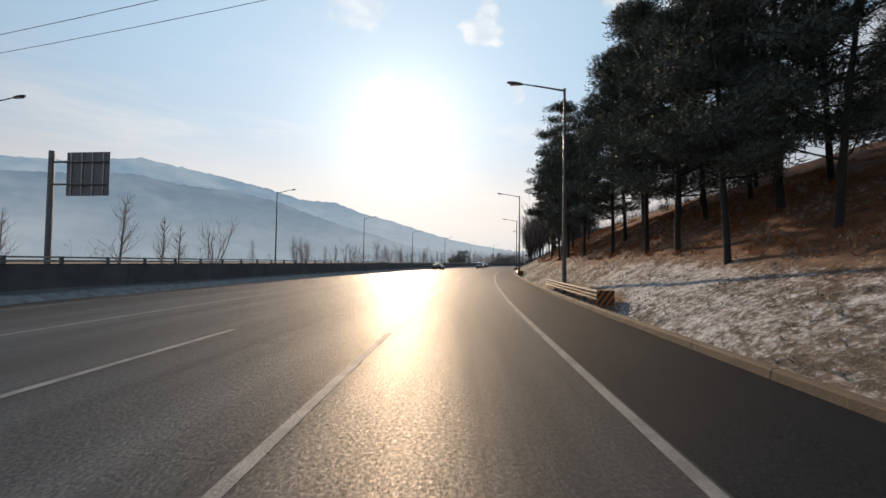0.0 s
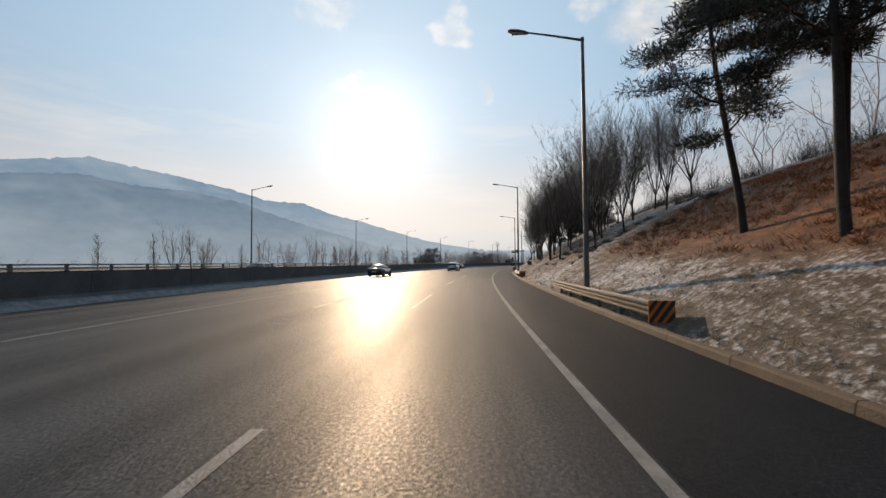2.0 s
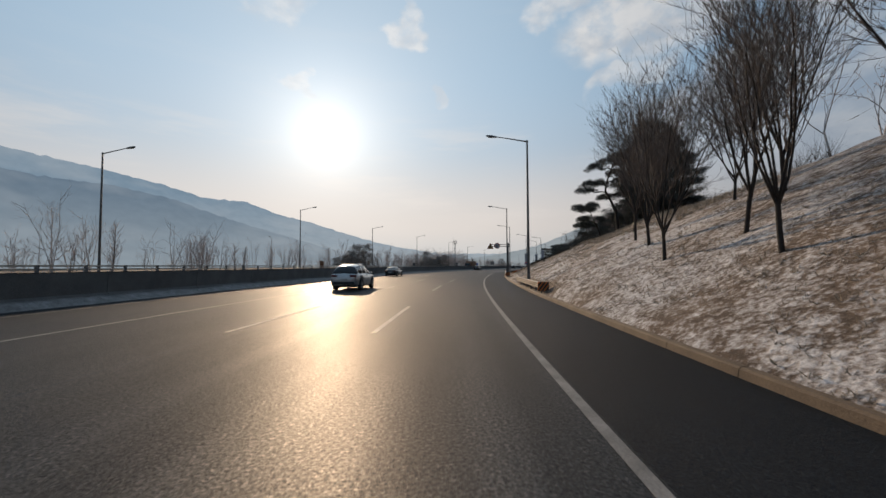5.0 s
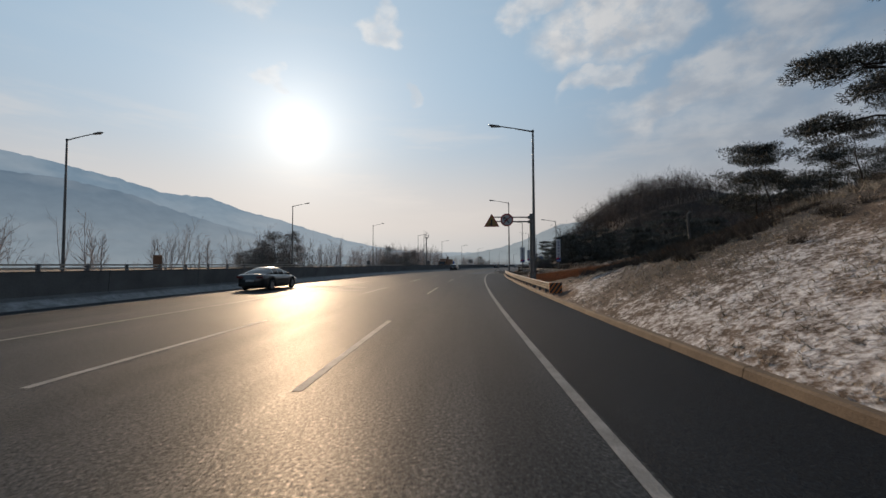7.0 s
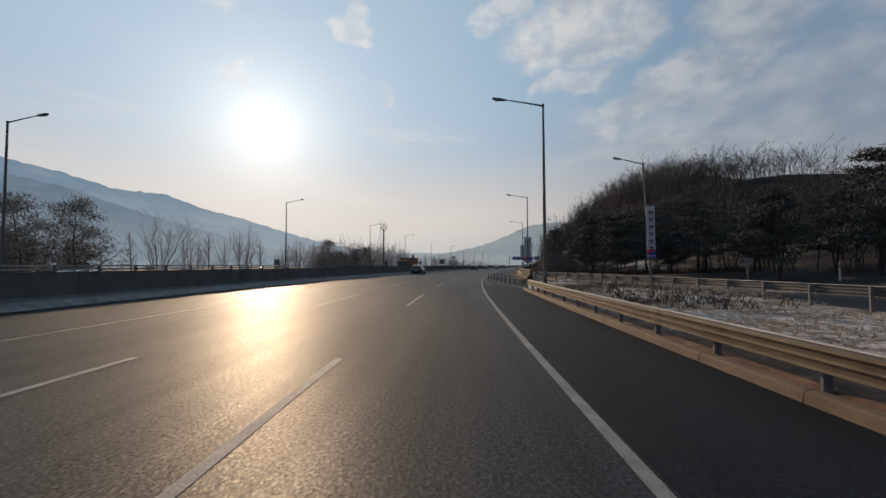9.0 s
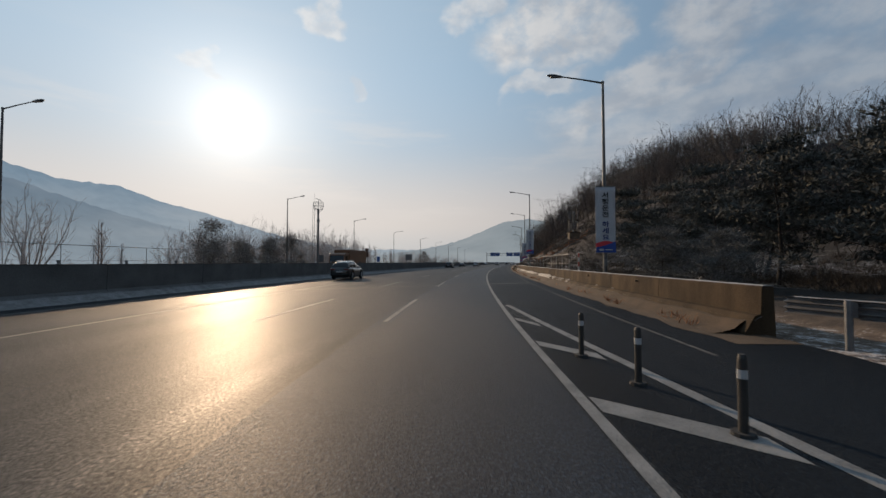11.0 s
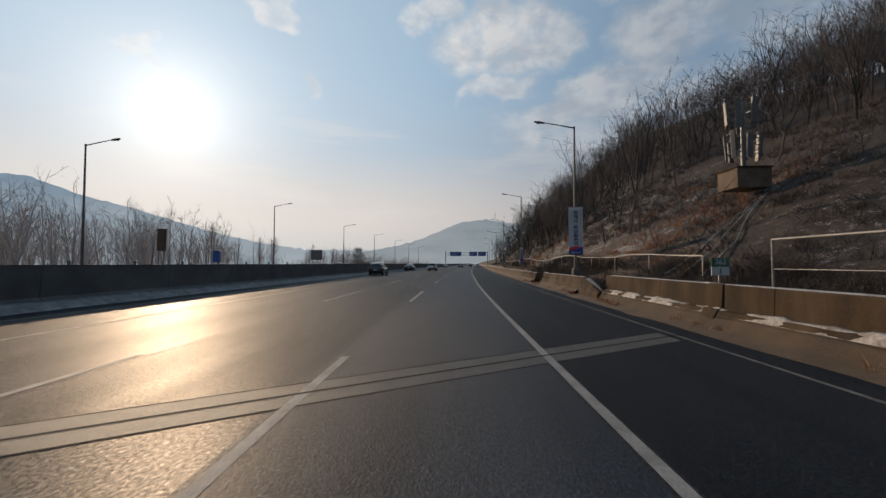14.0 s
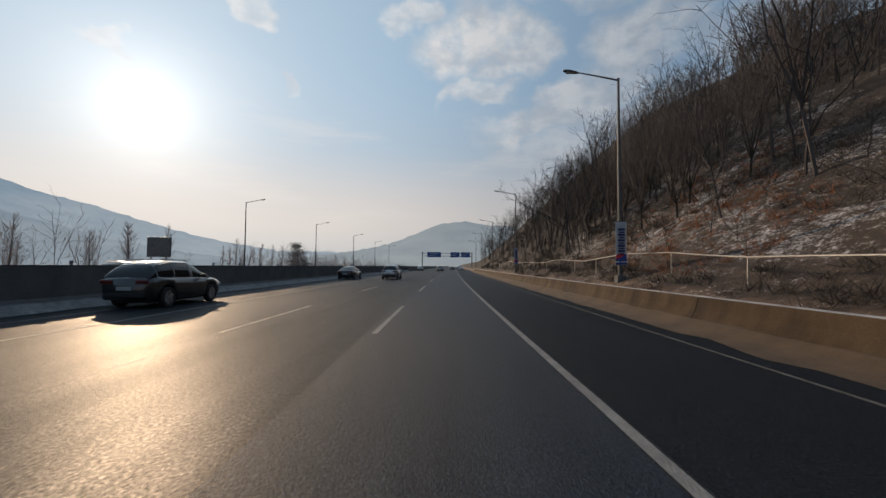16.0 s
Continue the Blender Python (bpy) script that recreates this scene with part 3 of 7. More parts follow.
# worn lettering across the bus lane: plain bars
for s, u0, u1 in ((150.6, -8.8, -6.3), (151.5, -8.9, -6.3), (153.2, -10.9, -6.6), (153.8, -11.2, -6.9), (154.5, -11.6, -7.2), (155.1, -11.8, -8.2), (155.8, -12.0, -8.0)):
    tagged(strip("road_stroke", s, s + 0.26, u0, u1, 0.0065, PAINT_WHITE, 0.3), "worn white strokes painted across a lane", "road marking", "lane lettering", "structure")
tagged(strip("road", 196, 1500, lambda s: -2.02 + 0.25 * noise.noise((s * 0.05, 0, 0)), E0 - 0.1, 0.0032, ASPHALT_DARK, 2), "newer darker asphalt of the slow lane, sky reflection tinted in", "road", kind="structure")
# seams between paving passes, and bridge joints across the road
for u, s0, s1 in ((-5.28, 40, 420),):
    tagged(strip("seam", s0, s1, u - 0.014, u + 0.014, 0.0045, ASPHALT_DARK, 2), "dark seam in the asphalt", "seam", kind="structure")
def skewed(name, s, u0, u1, half, z, mat):
    g = Geo()
    us_ = np.linspace(u0, u1, 12)
    for u in us_:
        g.v += [tuple(at(s + 0.617 * u - half, u, z)), tuple(at(s + 0.617 * u + half, u, z))]
    g.f = [(2 * i, 2 * i + 2, 2 * i + 3, 2 * i + 1) for i in range(11)]
    g.m = [0] * 11
    return new(name, g.mesh(name, mat))


for s, w in ((227.6, 0.07), (262.5, 0.07)):
    if w > 0.06:
        tagged(skewed("joint_band", s, -12.6, 4.6, 0.5, 0.0045, JOINT_BAND), "grey concrete band beside a bridge joint", "bridge joint", kind="structure")
        for d in (-0.5, 0.5):
            tagged(skewed("joint_edge", s + d, -12.6, 4.6, 0.02, 0.0057, SEAM), "dark ragged edge of a bridge joint", "bridge joint", kind="structure")
    tagged(skewed("joint", s, -12.6, 5.3, w / 2, 0.0075, SEAM), "dark expansion joint across the road", "bridge joint", kind="structure")

tagged(strip("joint", 293.37, 293.43, -12.6, 5.3, 0.0075, SEAM, 0.06), "dark expansion joint straight across the road", "bridge joint", kind="structure")
tagged(strip("road", -150, 1500, E0 + 0.1, lambda s: paved_edge(s) - 0.02, 0.0032, ASPHALT_SHADE, 2), "dark asphalt of the hard shoulder, shade put into its colour", "road", kind="structure")

# ---------- ground ----------
us = [-900, -600, -400, -260, -180, -130, -100, -80, -64, -52, -44, -38, -34, -31, -29, -28.4, -22, -16, -8, 0, 3.9, 4.2, 4.45, 4.8, 5.3, 5.9, 6.6, 7.4, 8.2, 9.0, 10, 11, 12, 13.2, 14.5, 16,
      17.5, 19, 21, 23, 25, 27.5, 30, 33, 36, 40, 44, 48, 53, 58, 64, 72, 82, 95, 110, 130, 160, 200]
ss = list(np.arange(-150, -10, 10)) + list(np.arange(-10, 345, 1.5)) + list(np.arange(345, 520, 5)) + list(np.arange(520, 1500, 40))
g = Geo()
cov = []
for s in ss:
    for u in us:
        z = terrain(s, u) if u < -28.4 or u > 4.1 else -0.08
        if s > 150 and 4.1 < u < 32 and s < 212:
            z = max(0.0, z) if u > ramp(s, SLIP_S, SLIP_R) + 0.6 or u < ramp(s, SLIP_S, SLIP_L) - 0.6 or s < 160 else -0.05
        if 172 < s < 206 and 4.3 < u < 30:
            z *= 0.35
        if 4.1 < u < paved_edge(s) + 0.1:
            z = -0.08
        g.v.append(tuple(at(s, u, z)))
        if u < -28:
            snow, red = 0.42, 0.1
        else:
            snow = ramp(s, (0, 60, 72, 108, 140, 160, 176, 205, 255, 275, 340), (0.46, 0.46, 0.48, 0.48, 0.47, 0.42, 0.45, 0.48, 0.44, 0.41, 0.43))
            red = ramp(s, (0, 52, 62, 142, 148, 160, 167, 250, 285, 300), (0.9, 0.9, 0.1, 0.15, 0.3, 0.5, 0.1, 0.1, 0.5, 0.25))
            if s < 62:
                snow += 0.03 - 0.31 * max(0.0, min(1.0, (u - 6.6) / 2.4))
                red *= max(0.0, min(1.0, (u - 5.8) / 2.4))
            if u < 5.1 and any(p < s < q for p, q in ((12.5, 26), (46, 60), (77, 92), (111, 126), (144, 191))):
                snow, red = snow - 0.13, 0.45 if s < 30 or s > 140 else 0.12
            if 150 < s < 166 and u < 16:
                snow -= 0.06
            if 134 < s < 166:
                snow += 0.02 * ramp(s, (134, 140), (0, 1)) * ramp(u, (5, 6.5, 8, 10), (1.5, 0.8, -0.8, -3))
            if 100 < s < 141:
                snow += 0.022 * ramp(s, (100, 110, 134, 141), (0, 1, 1, 0)) * ramp(u, (4.5, 6, 11, 14), (0.6, 1, 1, -1))
            if 60 < s < 118:
                snow += 0.015 * ramp(u, (7, 10), (0, 1))
            if 168 < s < 206 and u < 14:
                snow += 0.06
            if 228 < s < 345 and 11 < u < 40:
                snow += ramp(s, (224, 232, 262, 286, 300), (0.10, 0.11, 0.07, 0.04, 0.05))
            if 284 < s < 345 and 7 < u < 24:
                snow += 0.02
            if u > 30:
                snow -= 0.06
        # where the dark litter lies; on the hill it carries shade as colour
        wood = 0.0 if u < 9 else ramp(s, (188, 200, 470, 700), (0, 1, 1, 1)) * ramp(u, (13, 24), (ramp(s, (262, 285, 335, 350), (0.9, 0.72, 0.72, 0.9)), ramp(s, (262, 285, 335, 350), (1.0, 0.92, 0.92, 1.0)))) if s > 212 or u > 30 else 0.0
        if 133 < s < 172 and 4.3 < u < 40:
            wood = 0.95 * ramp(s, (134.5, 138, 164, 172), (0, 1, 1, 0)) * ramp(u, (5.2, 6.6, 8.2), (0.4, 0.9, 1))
        # shade under the pines put in as dark floor with less snow
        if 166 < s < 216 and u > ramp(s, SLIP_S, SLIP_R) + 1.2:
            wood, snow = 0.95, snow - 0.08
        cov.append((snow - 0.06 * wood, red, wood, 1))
w = len(us)
for i in range(len(ss) - 1):
    for j in range(w - 1):
        a = i * w + j
        g.f.append((a, a + 1, a + w + 1, a + w))
        g.m.append(0)
# the plain beyond, out to the horizon
n0 = len(g.v)
for r in (5.0, 600.0, 4600.0):
    for k in range(48):
        a = 2 * math.pi * k / 48
        g.v.append((r * math.sin(a), 150 + r * math.cos(a), -3.0))
        cov.append((0.42, 0.1, 0, 1))
for i in range(2):
    for k in range(48):
        k2 = (k + 1) % 48
        g.f.append((n0 + i * 48 + k, n0 + i * 48 + k2, n0 + (i + 1) * 48 + k2, n0 + (i + 1) * 48 + k))
        g.m.append(0)
me = g.mesh("ground", GROUND, smooth=True)
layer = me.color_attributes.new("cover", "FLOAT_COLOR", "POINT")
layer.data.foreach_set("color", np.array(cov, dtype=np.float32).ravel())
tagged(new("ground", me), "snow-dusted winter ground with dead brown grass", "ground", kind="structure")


# ---------- far ridges ----------
def ridge(name, mat, dist, profile, label, wobble):
    az = np.arange(profile[0][0], profile[-1][0] + 0.01, 0.5)
    el = np.interp(az, [p[0] for p in profile], [p[1] for p in profile])
    g, depth = Geo(), 5
    for a, e in zip(az, el):
        for k in range(depth + 1):
            q = k / depth
            d = dist * (0.72 + 0.28 * q)
            h = dist * math.tan(radians(e)) * q ** 1.15 * (1 + 0.25 * (1 - q) * noise.noise((a * 0.3, q * 3, dist)))
            h += dist * wobble * noise.noise((a * 1.7, q * 2.0, 1.0)) * q
            g.v.append((d * math.sin(radians(a)), d * math.cos(radians(a)), h - 4))
    n = depth + 1
    for i in range(len(az) - 1):
        for k in range(depth):
            a = i * n + k
            g.f.append((a, a + 1, a + n + 1, a + n))
            g.m.append(0)
    ob = new(name, g.mesh(name, mat, smooth=True))
    ob.location = (20, 60, 0)
    return tagged(ob, label, "mountain", kind="structure")


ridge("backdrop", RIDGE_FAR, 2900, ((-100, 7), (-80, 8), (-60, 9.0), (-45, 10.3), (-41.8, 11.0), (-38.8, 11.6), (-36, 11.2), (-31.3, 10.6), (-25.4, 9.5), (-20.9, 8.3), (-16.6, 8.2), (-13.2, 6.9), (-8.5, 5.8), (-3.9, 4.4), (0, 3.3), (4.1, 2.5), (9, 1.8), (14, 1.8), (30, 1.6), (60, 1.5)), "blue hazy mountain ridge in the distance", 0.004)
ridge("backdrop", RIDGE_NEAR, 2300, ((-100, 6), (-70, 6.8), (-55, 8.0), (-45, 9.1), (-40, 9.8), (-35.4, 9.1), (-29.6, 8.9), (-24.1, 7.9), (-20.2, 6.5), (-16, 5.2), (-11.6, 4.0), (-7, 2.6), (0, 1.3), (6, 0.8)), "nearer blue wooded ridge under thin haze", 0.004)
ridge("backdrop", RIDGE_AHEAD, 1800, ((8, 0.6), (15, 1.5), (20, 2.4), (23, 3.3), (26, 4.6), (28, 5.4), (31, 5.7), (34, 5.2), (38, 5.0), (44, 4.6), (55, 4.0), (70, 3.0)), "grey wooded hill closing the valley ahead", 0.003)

# ---------- kerb along the verge ----------
k = 0
kerb = tagged(new("kerb"), "brown stained concrete kerb stones along the verge", "kerb", kind="structure")
for i in range(102):
    s = -14 + 2.0 * i
    g = Geo()
    prof = ((4.06, 0.0), (4.08, 0.12), (4.11, 0.15), (4.21, 0.16), (4.24, 0.14), (4.24, -0.05), (4.06, -0.05))
    dz = 0.006 * noise.noise((i * 3.1, 0, 0))
    g.sweep([[at(q, u, z + dz * (z > 0)) for u, z in prof] for q in (s + 0.008, s + 0.66, s + 1.33, s + 1.992)])
    part("kerb_stone", tidy(g.mesh("kerb_stone", KERB)), kerb)

# ---------- median barrier ----------
median = tagged(new("barrier"), "dark concrete median barrier with banked old snow", "barrier", kind="structure")
joints = list(np.arange(-60, 420, 6.0))
for i, s in enumerate(joints):
    tall = 1.36 if s < 206 else 1.52
    prof = [(-0.30, -0.05), (-0.30, 0.12), (-0.12, 0.40), (-0.06, tall - 0.04), (-0.03, tall), (-0.25, tall), (-0.28, tall - 0.04), (-0.22, 0.40), (-0.55, 0.12), (-0.55, -0.05)]
    prof[0], prof[1] = (0.18, -0.05), (0.18, 0.14)
    g = Geo()
    g.sweep([[at(q, barrier_u(q) + u, z) for u, z in prof] for q in (s + 0.012, s + 2, s + 4, s + 5.988)])
    part("barrier_block", tidy(g.mesh("barrier_block", CONCRETE_GREY)), median)
g = Geo()
g.sweep([[at(q, barrier_u(q) + u, z) for u, z in ((-0.33, 1.4), (-0.33, 1.49), (0.06, 1.49), (0.06, 1.4))] for q in np.arange(420, 1500, 20)])
g.sweep([[at(q, barrier_u(q) + u, z) for u, z in ((-0.3, -.05), (-0.2, 1.4), (-0.06, 1.4), (0.16, -.05))] for q in np.arange(420, 1500, 20)])
part("barrier_run", tidy(g.mesh("barrier_run", CONCRETE_GREY)), median)
for z in (1.47, 1.62):
    g = Geo()
    g.sweep([[at(q, barrier_u(q) - 0.16 + du, z + dz) for du, dz in ((-0.03, -0.035), (-0.03, 0.035), (0.03, 0.035), (0.03, -0.035))] for q in np.arange(-60, 207, 3)])
    part("rail", tidy(g.mesh("rail", STEEL)), median, "dull steel tube rail")
g = Geo()
g.box((0, 0, 0.14), (0.1, 0.12, 0.36))
post_mesh = tidy(g.mesh("rail_post", STEEL_DARK), 0.01)
for s in np.arange(-59, 206, 2.0):
    o = part("rail_post", post_mesh, median)
    o.matrix_basis = post_at(s, barrier_u(s) - 0.16, 1.34)
g = Geo()
g.tube([(0, 0, 0), (0, 0, 0.16)], [0.05, 0.04], 8)
g.box((0, 0, 0.11), (0.13, 0.03, 0.1))
marker_mesh = tidy(g.mesh("reflector_stub", STEEL_DARK))
for s in np.arange(208, 420, 3.0):
    o = part("reflector_stub", marker_mesh, median, "small reflector on the barrier top")
    o.matrix_basis = post_at(s, barrier_u(s) - 0.14, 1.52)
g = Geo()
rings = []
for q in np.arange(-60, 420, 0.8):
    j = noise.noise((q * 0.7, 0, 2))
    j2 = noise.noise((q * 0.25, 4, 2))
    wide = 0.62 + 0.18 * j + 0.2 * j2
    rings.append([at(q, barrier_u(q) + 0.05, -0.03), at(q, barrier_u(q) + 0.05, 0.30 + 0.07 * j2), at(q, barrier_u(q) + 0.24, 0.24 + 0.08 * j), at(q, barrier_u(q) + 0.44 + 0.08 * j, 0.13 + 0.05 * j2), at(q, barrier_u(q) + wide, 0.05), at(q, barrier_u(q) + wide + 0.12, -0.03)])
g.sweep(rings, closed=False, caps=False)
tagged(new("snow_bank", g.mesh("snow_bank", SNOW_BANK, smooth=True)), "grey ploughed snow banked against the median barrier", "snow", kind="stuff")

# ---------- parapets beside the joining lane ----------
def parapet(label, s0, s1, tall, gap, ledge, low=None):
    ob = tagged(new("barrier"), label, "barrier", kind="structure")
    n = int((s1 - s0) / gap)
    for i in range(n):
        a, b_ = s0 + gap * i + 0.012, s0 + gap * (i + 1) - 0.012
        foot = ((-0.10, -0.05), (-0.08, 0.08), (0.12, 0.42), (0.24, 0.45)) if ledge else ((0.0, -0.05), (0.02, 0.20), (0.12, 0.34), (0.2, 0.5))
        g = Geo()
        rings = []
        for q in np.linspace(a, b_, 4):
            h = tall if low is None else low + (tall - low) * (q - s0) / (s1 - s0)
            prof = foot + ((0.27, h - 0.03), (0.29, h), (0.50, h), (0.52, h - 0.03), (0.55, -0.05))
            rings.append([at(q, parapet_u(q) + u - 0.25, min(z, h)) for u, z in prof])
        g.sweep(rings)
        part("parapet_block", tidy(g.mesh("parapet_block", CONCRETE)), ob)
    for name, prof, lab in (("snow_cap", ((0.28, 0.0), (0.30, 0.022), (0.40, 0.034), (0.50, 0.02), (0.51, 0.0)), "thin snow along the top"),):
        g = Geo()
        g.sweep([[at(q, parapet_u(q) + u - 0.25, (tall if low is None else low + (tall - low) * (q - s0) / (s1 - s0)) + z * (0.7 + 0.6 * noise.noise((q, 0, 0)))) for u, z in prof] for q in np.arange(s0, s0 + n * gap, 0.6)])
        part(name, tidy(g.mesh(name, SNOW)), ob, lab)
    if not ledge:
        return ob
    g = Geo()
    rings = []
    for q in np.arange(s0, s0 + n * gap, 0.22):
        j = noise.noise((q * 0.9, 7, 0))
        j2 = ramp(q, (212, 226, 236, 252, 274), (-0.22, -0.12, -0.02, -0.04, -0.10)) + 0.10 * noise.noise((q * 0.8, 9, 0)) + 0.1 * noise.noise((q * 2.6, 5, 0)) + 0.14 * noise.noise((q * 0.16, 3, 0)) + 0.05 * j
        rings.append([at(q, parapet_u(q) + 0.0, 0.42), at(q, parapet_u(q) - 0.005, 0.54 + 0.6 * j2), at(q, parapet_u(q) - 0.08, 0.51 + 0.6 * j2), at(q, parapet_u(q) - 0.15 - 0.02 * j, 0.43 + 0.5 * j2), at(q, parapet_u(q) - 0.19, 0.32)])
    g.sweep(rings, closed=False, caps=False)
    part("snow_ledge", g.mesh("snow_ledge", SNOW_DIRTY, smooth=True), ob, "snow lying on the barrier foot")
    return ob


para = parapet("brown stained concrete parapet with snow on its foot", 208, 274.5, 1.06, 4.75, True)
for s in (231.1, 266.9):
    g = Geo()
    prof = ((-0.13, -0.05), (-0.11, 0.08), (0.10, 0.44), (0.20, 0.48), (0.24, 1.04), (0.27, 1.08), (0.50, 1.08), (0.50, -0.05))
    g.sweep([[at(q, parapet_u(q) + u - 0.25, z) for u, z in prof] for q in (s - 0.28, s, s + 0.28)])
    part("pilaster", tidy(g.mesh("pilaster", CONCRETE)), para, "thicker pale brown pier in the parapet")
for s in (214.5, 221, 236, 245.5, 255.0):
    g = Geo()
    g.tube([at(s, parapet_u(s) + 0.06, 0.9), at(s, parapet_u(s) - 0.08, 0.88)], [0.04, 0.04], 10)
    part("drain_pipe", g.mesh("drain_pipe", KERB), para, "short rusty drain stub")
parapet("broken sloping end of the low concrete wall", 275.0, 277.8, 0.88, 2.8, False, 0.28)
parapet("low brown stained concrete wall with snow cap", 277.85, 288.3, 0.88, 5.2, False)
parapet("low brown stained concrete wall with snow cap", 291.3, 420, 0.80, 5.0, False)
# silt in the gutter under the parapets
strip_l = lambda s: paved_edge(s) - 1.25 + 0.25 * noise.noise((s * 0.6, 1, 0)) + 0.12 * noise.noise((s * 2.1, 1, 0))
tagged(strip("gutter_silt", 207, 420, strip_l, lambda s: paved_edge(s) + 0.02, 0.009, SILT, 0.7), "brown sandy silt along the gutter", "gutter", kind="structure")

for s0, s1, k, out in ((208.2, 274, 1.0, 0.0), (278, 288, 0.85, 0.02), (291.5, 420, 0.85, 0.02)):
    g = Geo()
    rings = []
    for q in np.arange(s0, s1, 0.5):
        j = noise.noise((q * 0.7, 4, 1)) + 0.6 * noise.noise((q * 2.3, 4, 1))
        rings.append([at(q, parapet_u(q) + u + out, z * k) for u, z in ((-0.95 - 0.18 * j, 0.007), (-0.70 - 0.1 * j, 0.035 + 0.02 * j), (-0.46, 0.10 + 0.05 * j), (-0.29, 0.24 + 0.05 * j), (-0.19, 0.30 + 0.04 * j), (-0.12, 0.22))])
    g.sweep(rings, closed=False, caps=False)
    tagged(new("silt_bank", g.mesh("silt_bank", SILT, smooth=True)), "sandy brown silt banked against the parapet foot", "silt", kind="stuff")

# ---------- street lamps ----------
def lamp_parts(ob, arm_side):
    """A tapered pole with a base plate and one arm; arm_side -1 reaches over the road to the left, 1 to the right."""
    k = arm_side
    g = Geo()
    g.tube([(0, 0, 0), (0, 0, 0.5), (0, 0, 5), (0, 0, 10.15)], [0.11, 0.105, 0.085, 0.06], 12)
    g.tube([(0, 0, 10.1), (0, 0, 10.22)], [0.075, 0.07], 10)
    part("pole", g.mesh("pole", POLE_GREY, smooth=False), ob)
    g = Geo()
    g.tube([(0, 0, 0), (0, 0, 0.03)], [0.21, 0.21], 12)
    for a in range(4):
        w = math.pi / 4 + a * math.pi / 2
        g.tube([(0.16 * math.cos(w), 0.16 * math.sin(w), 0.03), (0.16 * math.cos(w), 0.16 * math.sin(w), 0.08)], [0.02, 0.02], 6)
    part("base_plate", g.mesh("base_plate", STEEL_DARK), ob)
    g = Geo()
    pts = [(k * 0.02, 0, 10.12), (k * 0.35, 0, 10.19), (k * 1.2, 0, 10.36), (k * 2.15, 0, 10.53)]
    g.tube(pts, [0.05, 0.045, 0.038, 0.03], 8)
    part("arm", g.mesh("arm", POLE_GREY), ob)
    g = Geo()
    ring = []
    for q, w, h in ((2.05, 0.05, 0.04), (2.2, 0.12, 0.07), (2.5, 0.15, 0.085), (2.75, 0.12, 0.07), (2.86, 0.04, 0.03)):
        z = 10.5 + 0.15 * (q - 2.05)
        ring.append([(k * q, w * math.cos(a), z + h * max(math.sin(a), -0.55)) for a in (2 * math.pi * i / 10 for i in range(10))])
    g.sweep(ring)
    head = part("lamp_head", tidy(g.mesh("lamp_head", STEEL_DARK)), ob, "dark oval lamp housing")
    g = Geo()
    g.box((k * 2.48, 0, 10.50), (0.42, 0.2, 0.02))
    part("lens", tidy(g.mesh("lens", LENS), 0.006), head)
    g = Geo()
    g.box((0.0, -0.115, 0.75), (0.12, 0.03, 0.36))
    part("hatch", tidy(g.mesh("hatch", STEEL_DARK), 0.005), ob)


LAMP_LABEL = "tall grey single-arm street lamp beside the road"
lamp = thing("street_lamp", post_at(20.5, 4.5, 0.1), LAMP_LABEL, "street lamp", "roadside lamps")
lamp_parts(lamp, -1)
LAMPS_RIGHT = ((53.4, 4.55, 0.05), (84.8, 4.45, 0.05), (118.5, 4.5, 0.1), (152.7, 4.5, 0.1), (186.0, 4.8, 0.4), (220.4, 7.3, 0.8), (257.6, 7.45, 1.0), (285.7, 8.4, 1.2), (316.0, 8.65, 1.15), (349, 8.7, 1.0), (382, 8.8, 0.9), (415, 8.8, 0.8), (448, 8.8, 0.6))
for s, u, z in LAMPS_RIGHT:
    copy_thing(lamp, post_at(s, u, z))
lamp_l = thing("street_lamp", post_at(-9, -29.6, 0.5), "tall grey street lamp beyond the opposite carriageway", "street lamp", "far side lamps")
lamp_parts(lamp_l, 1)
for s, z in ((21.5, 0.6), (53.8, 1.1), (86.4, 1.1), (120.5, 0.7), (153.7, 0.8), (187.5, 0.9), (222.5, 1.3), (258.7, 1.3), (287.0, 0.8), (318.4, 0.4), (353, 0.4), (383, 0.3), (416, 0.3), (449, 0.3), (482, 0.3)):
    copy_thing(lamp_l, post_at(s, -29.5, z))
g = Geo()
g.box((0, 0, -0.9), (0.9, 0.9, 2.0))
foot_mesh = tidy(g.mesh("lamp_footing", CONCRETE_GREY), 0.03)
for s, z in ((21.5, 0.6), (53.8, 1.1), (86.4, 1.1), (120.5, 0.7), (153.7, 0.8), (187.5, 0.9), (222.5, 1.3), (258.7, 1.3), (287.0, 0.8), (318.4, 0.4), (353, 0.4), (383, 0.3), (416, 0.3), (449, 0.3), (482, 0.3), (-9, 0.5)):
    f = new("lamp_footing", foot_mesh)
    f.matrix_basis = post_at(s, -29.5, z - 0.1)
    tagged(f, "grey concrete footing under a street lamp", "footing", "lamp footings")
f = None
for s, u, z in LAMPS_RIGHT[5:]:
    f = new("lamp_footing", foot_mesh)
    f.matrix_basis = post_at(s, u, z - 0.1) @ Matrix.Diagonal((0.5, 0.5, 1.0, 1.0))
    tagged(f, "grey concrete footing behind the parapet", "footing", "lamp footings")


# ---------- guardrails ----------
WAVE = ((0.0, 0.25), (-0.07, 0.275), (-0.07, 0.31), (0.0, 0.345), (0.0, 0.365), (-0.07, 0.395), (-0.07, 0.43), (0.0, 0.465), (0.0, 0.48), (-0.07, 0.51), (-0.07, 0.55), (0.0, 0.58))


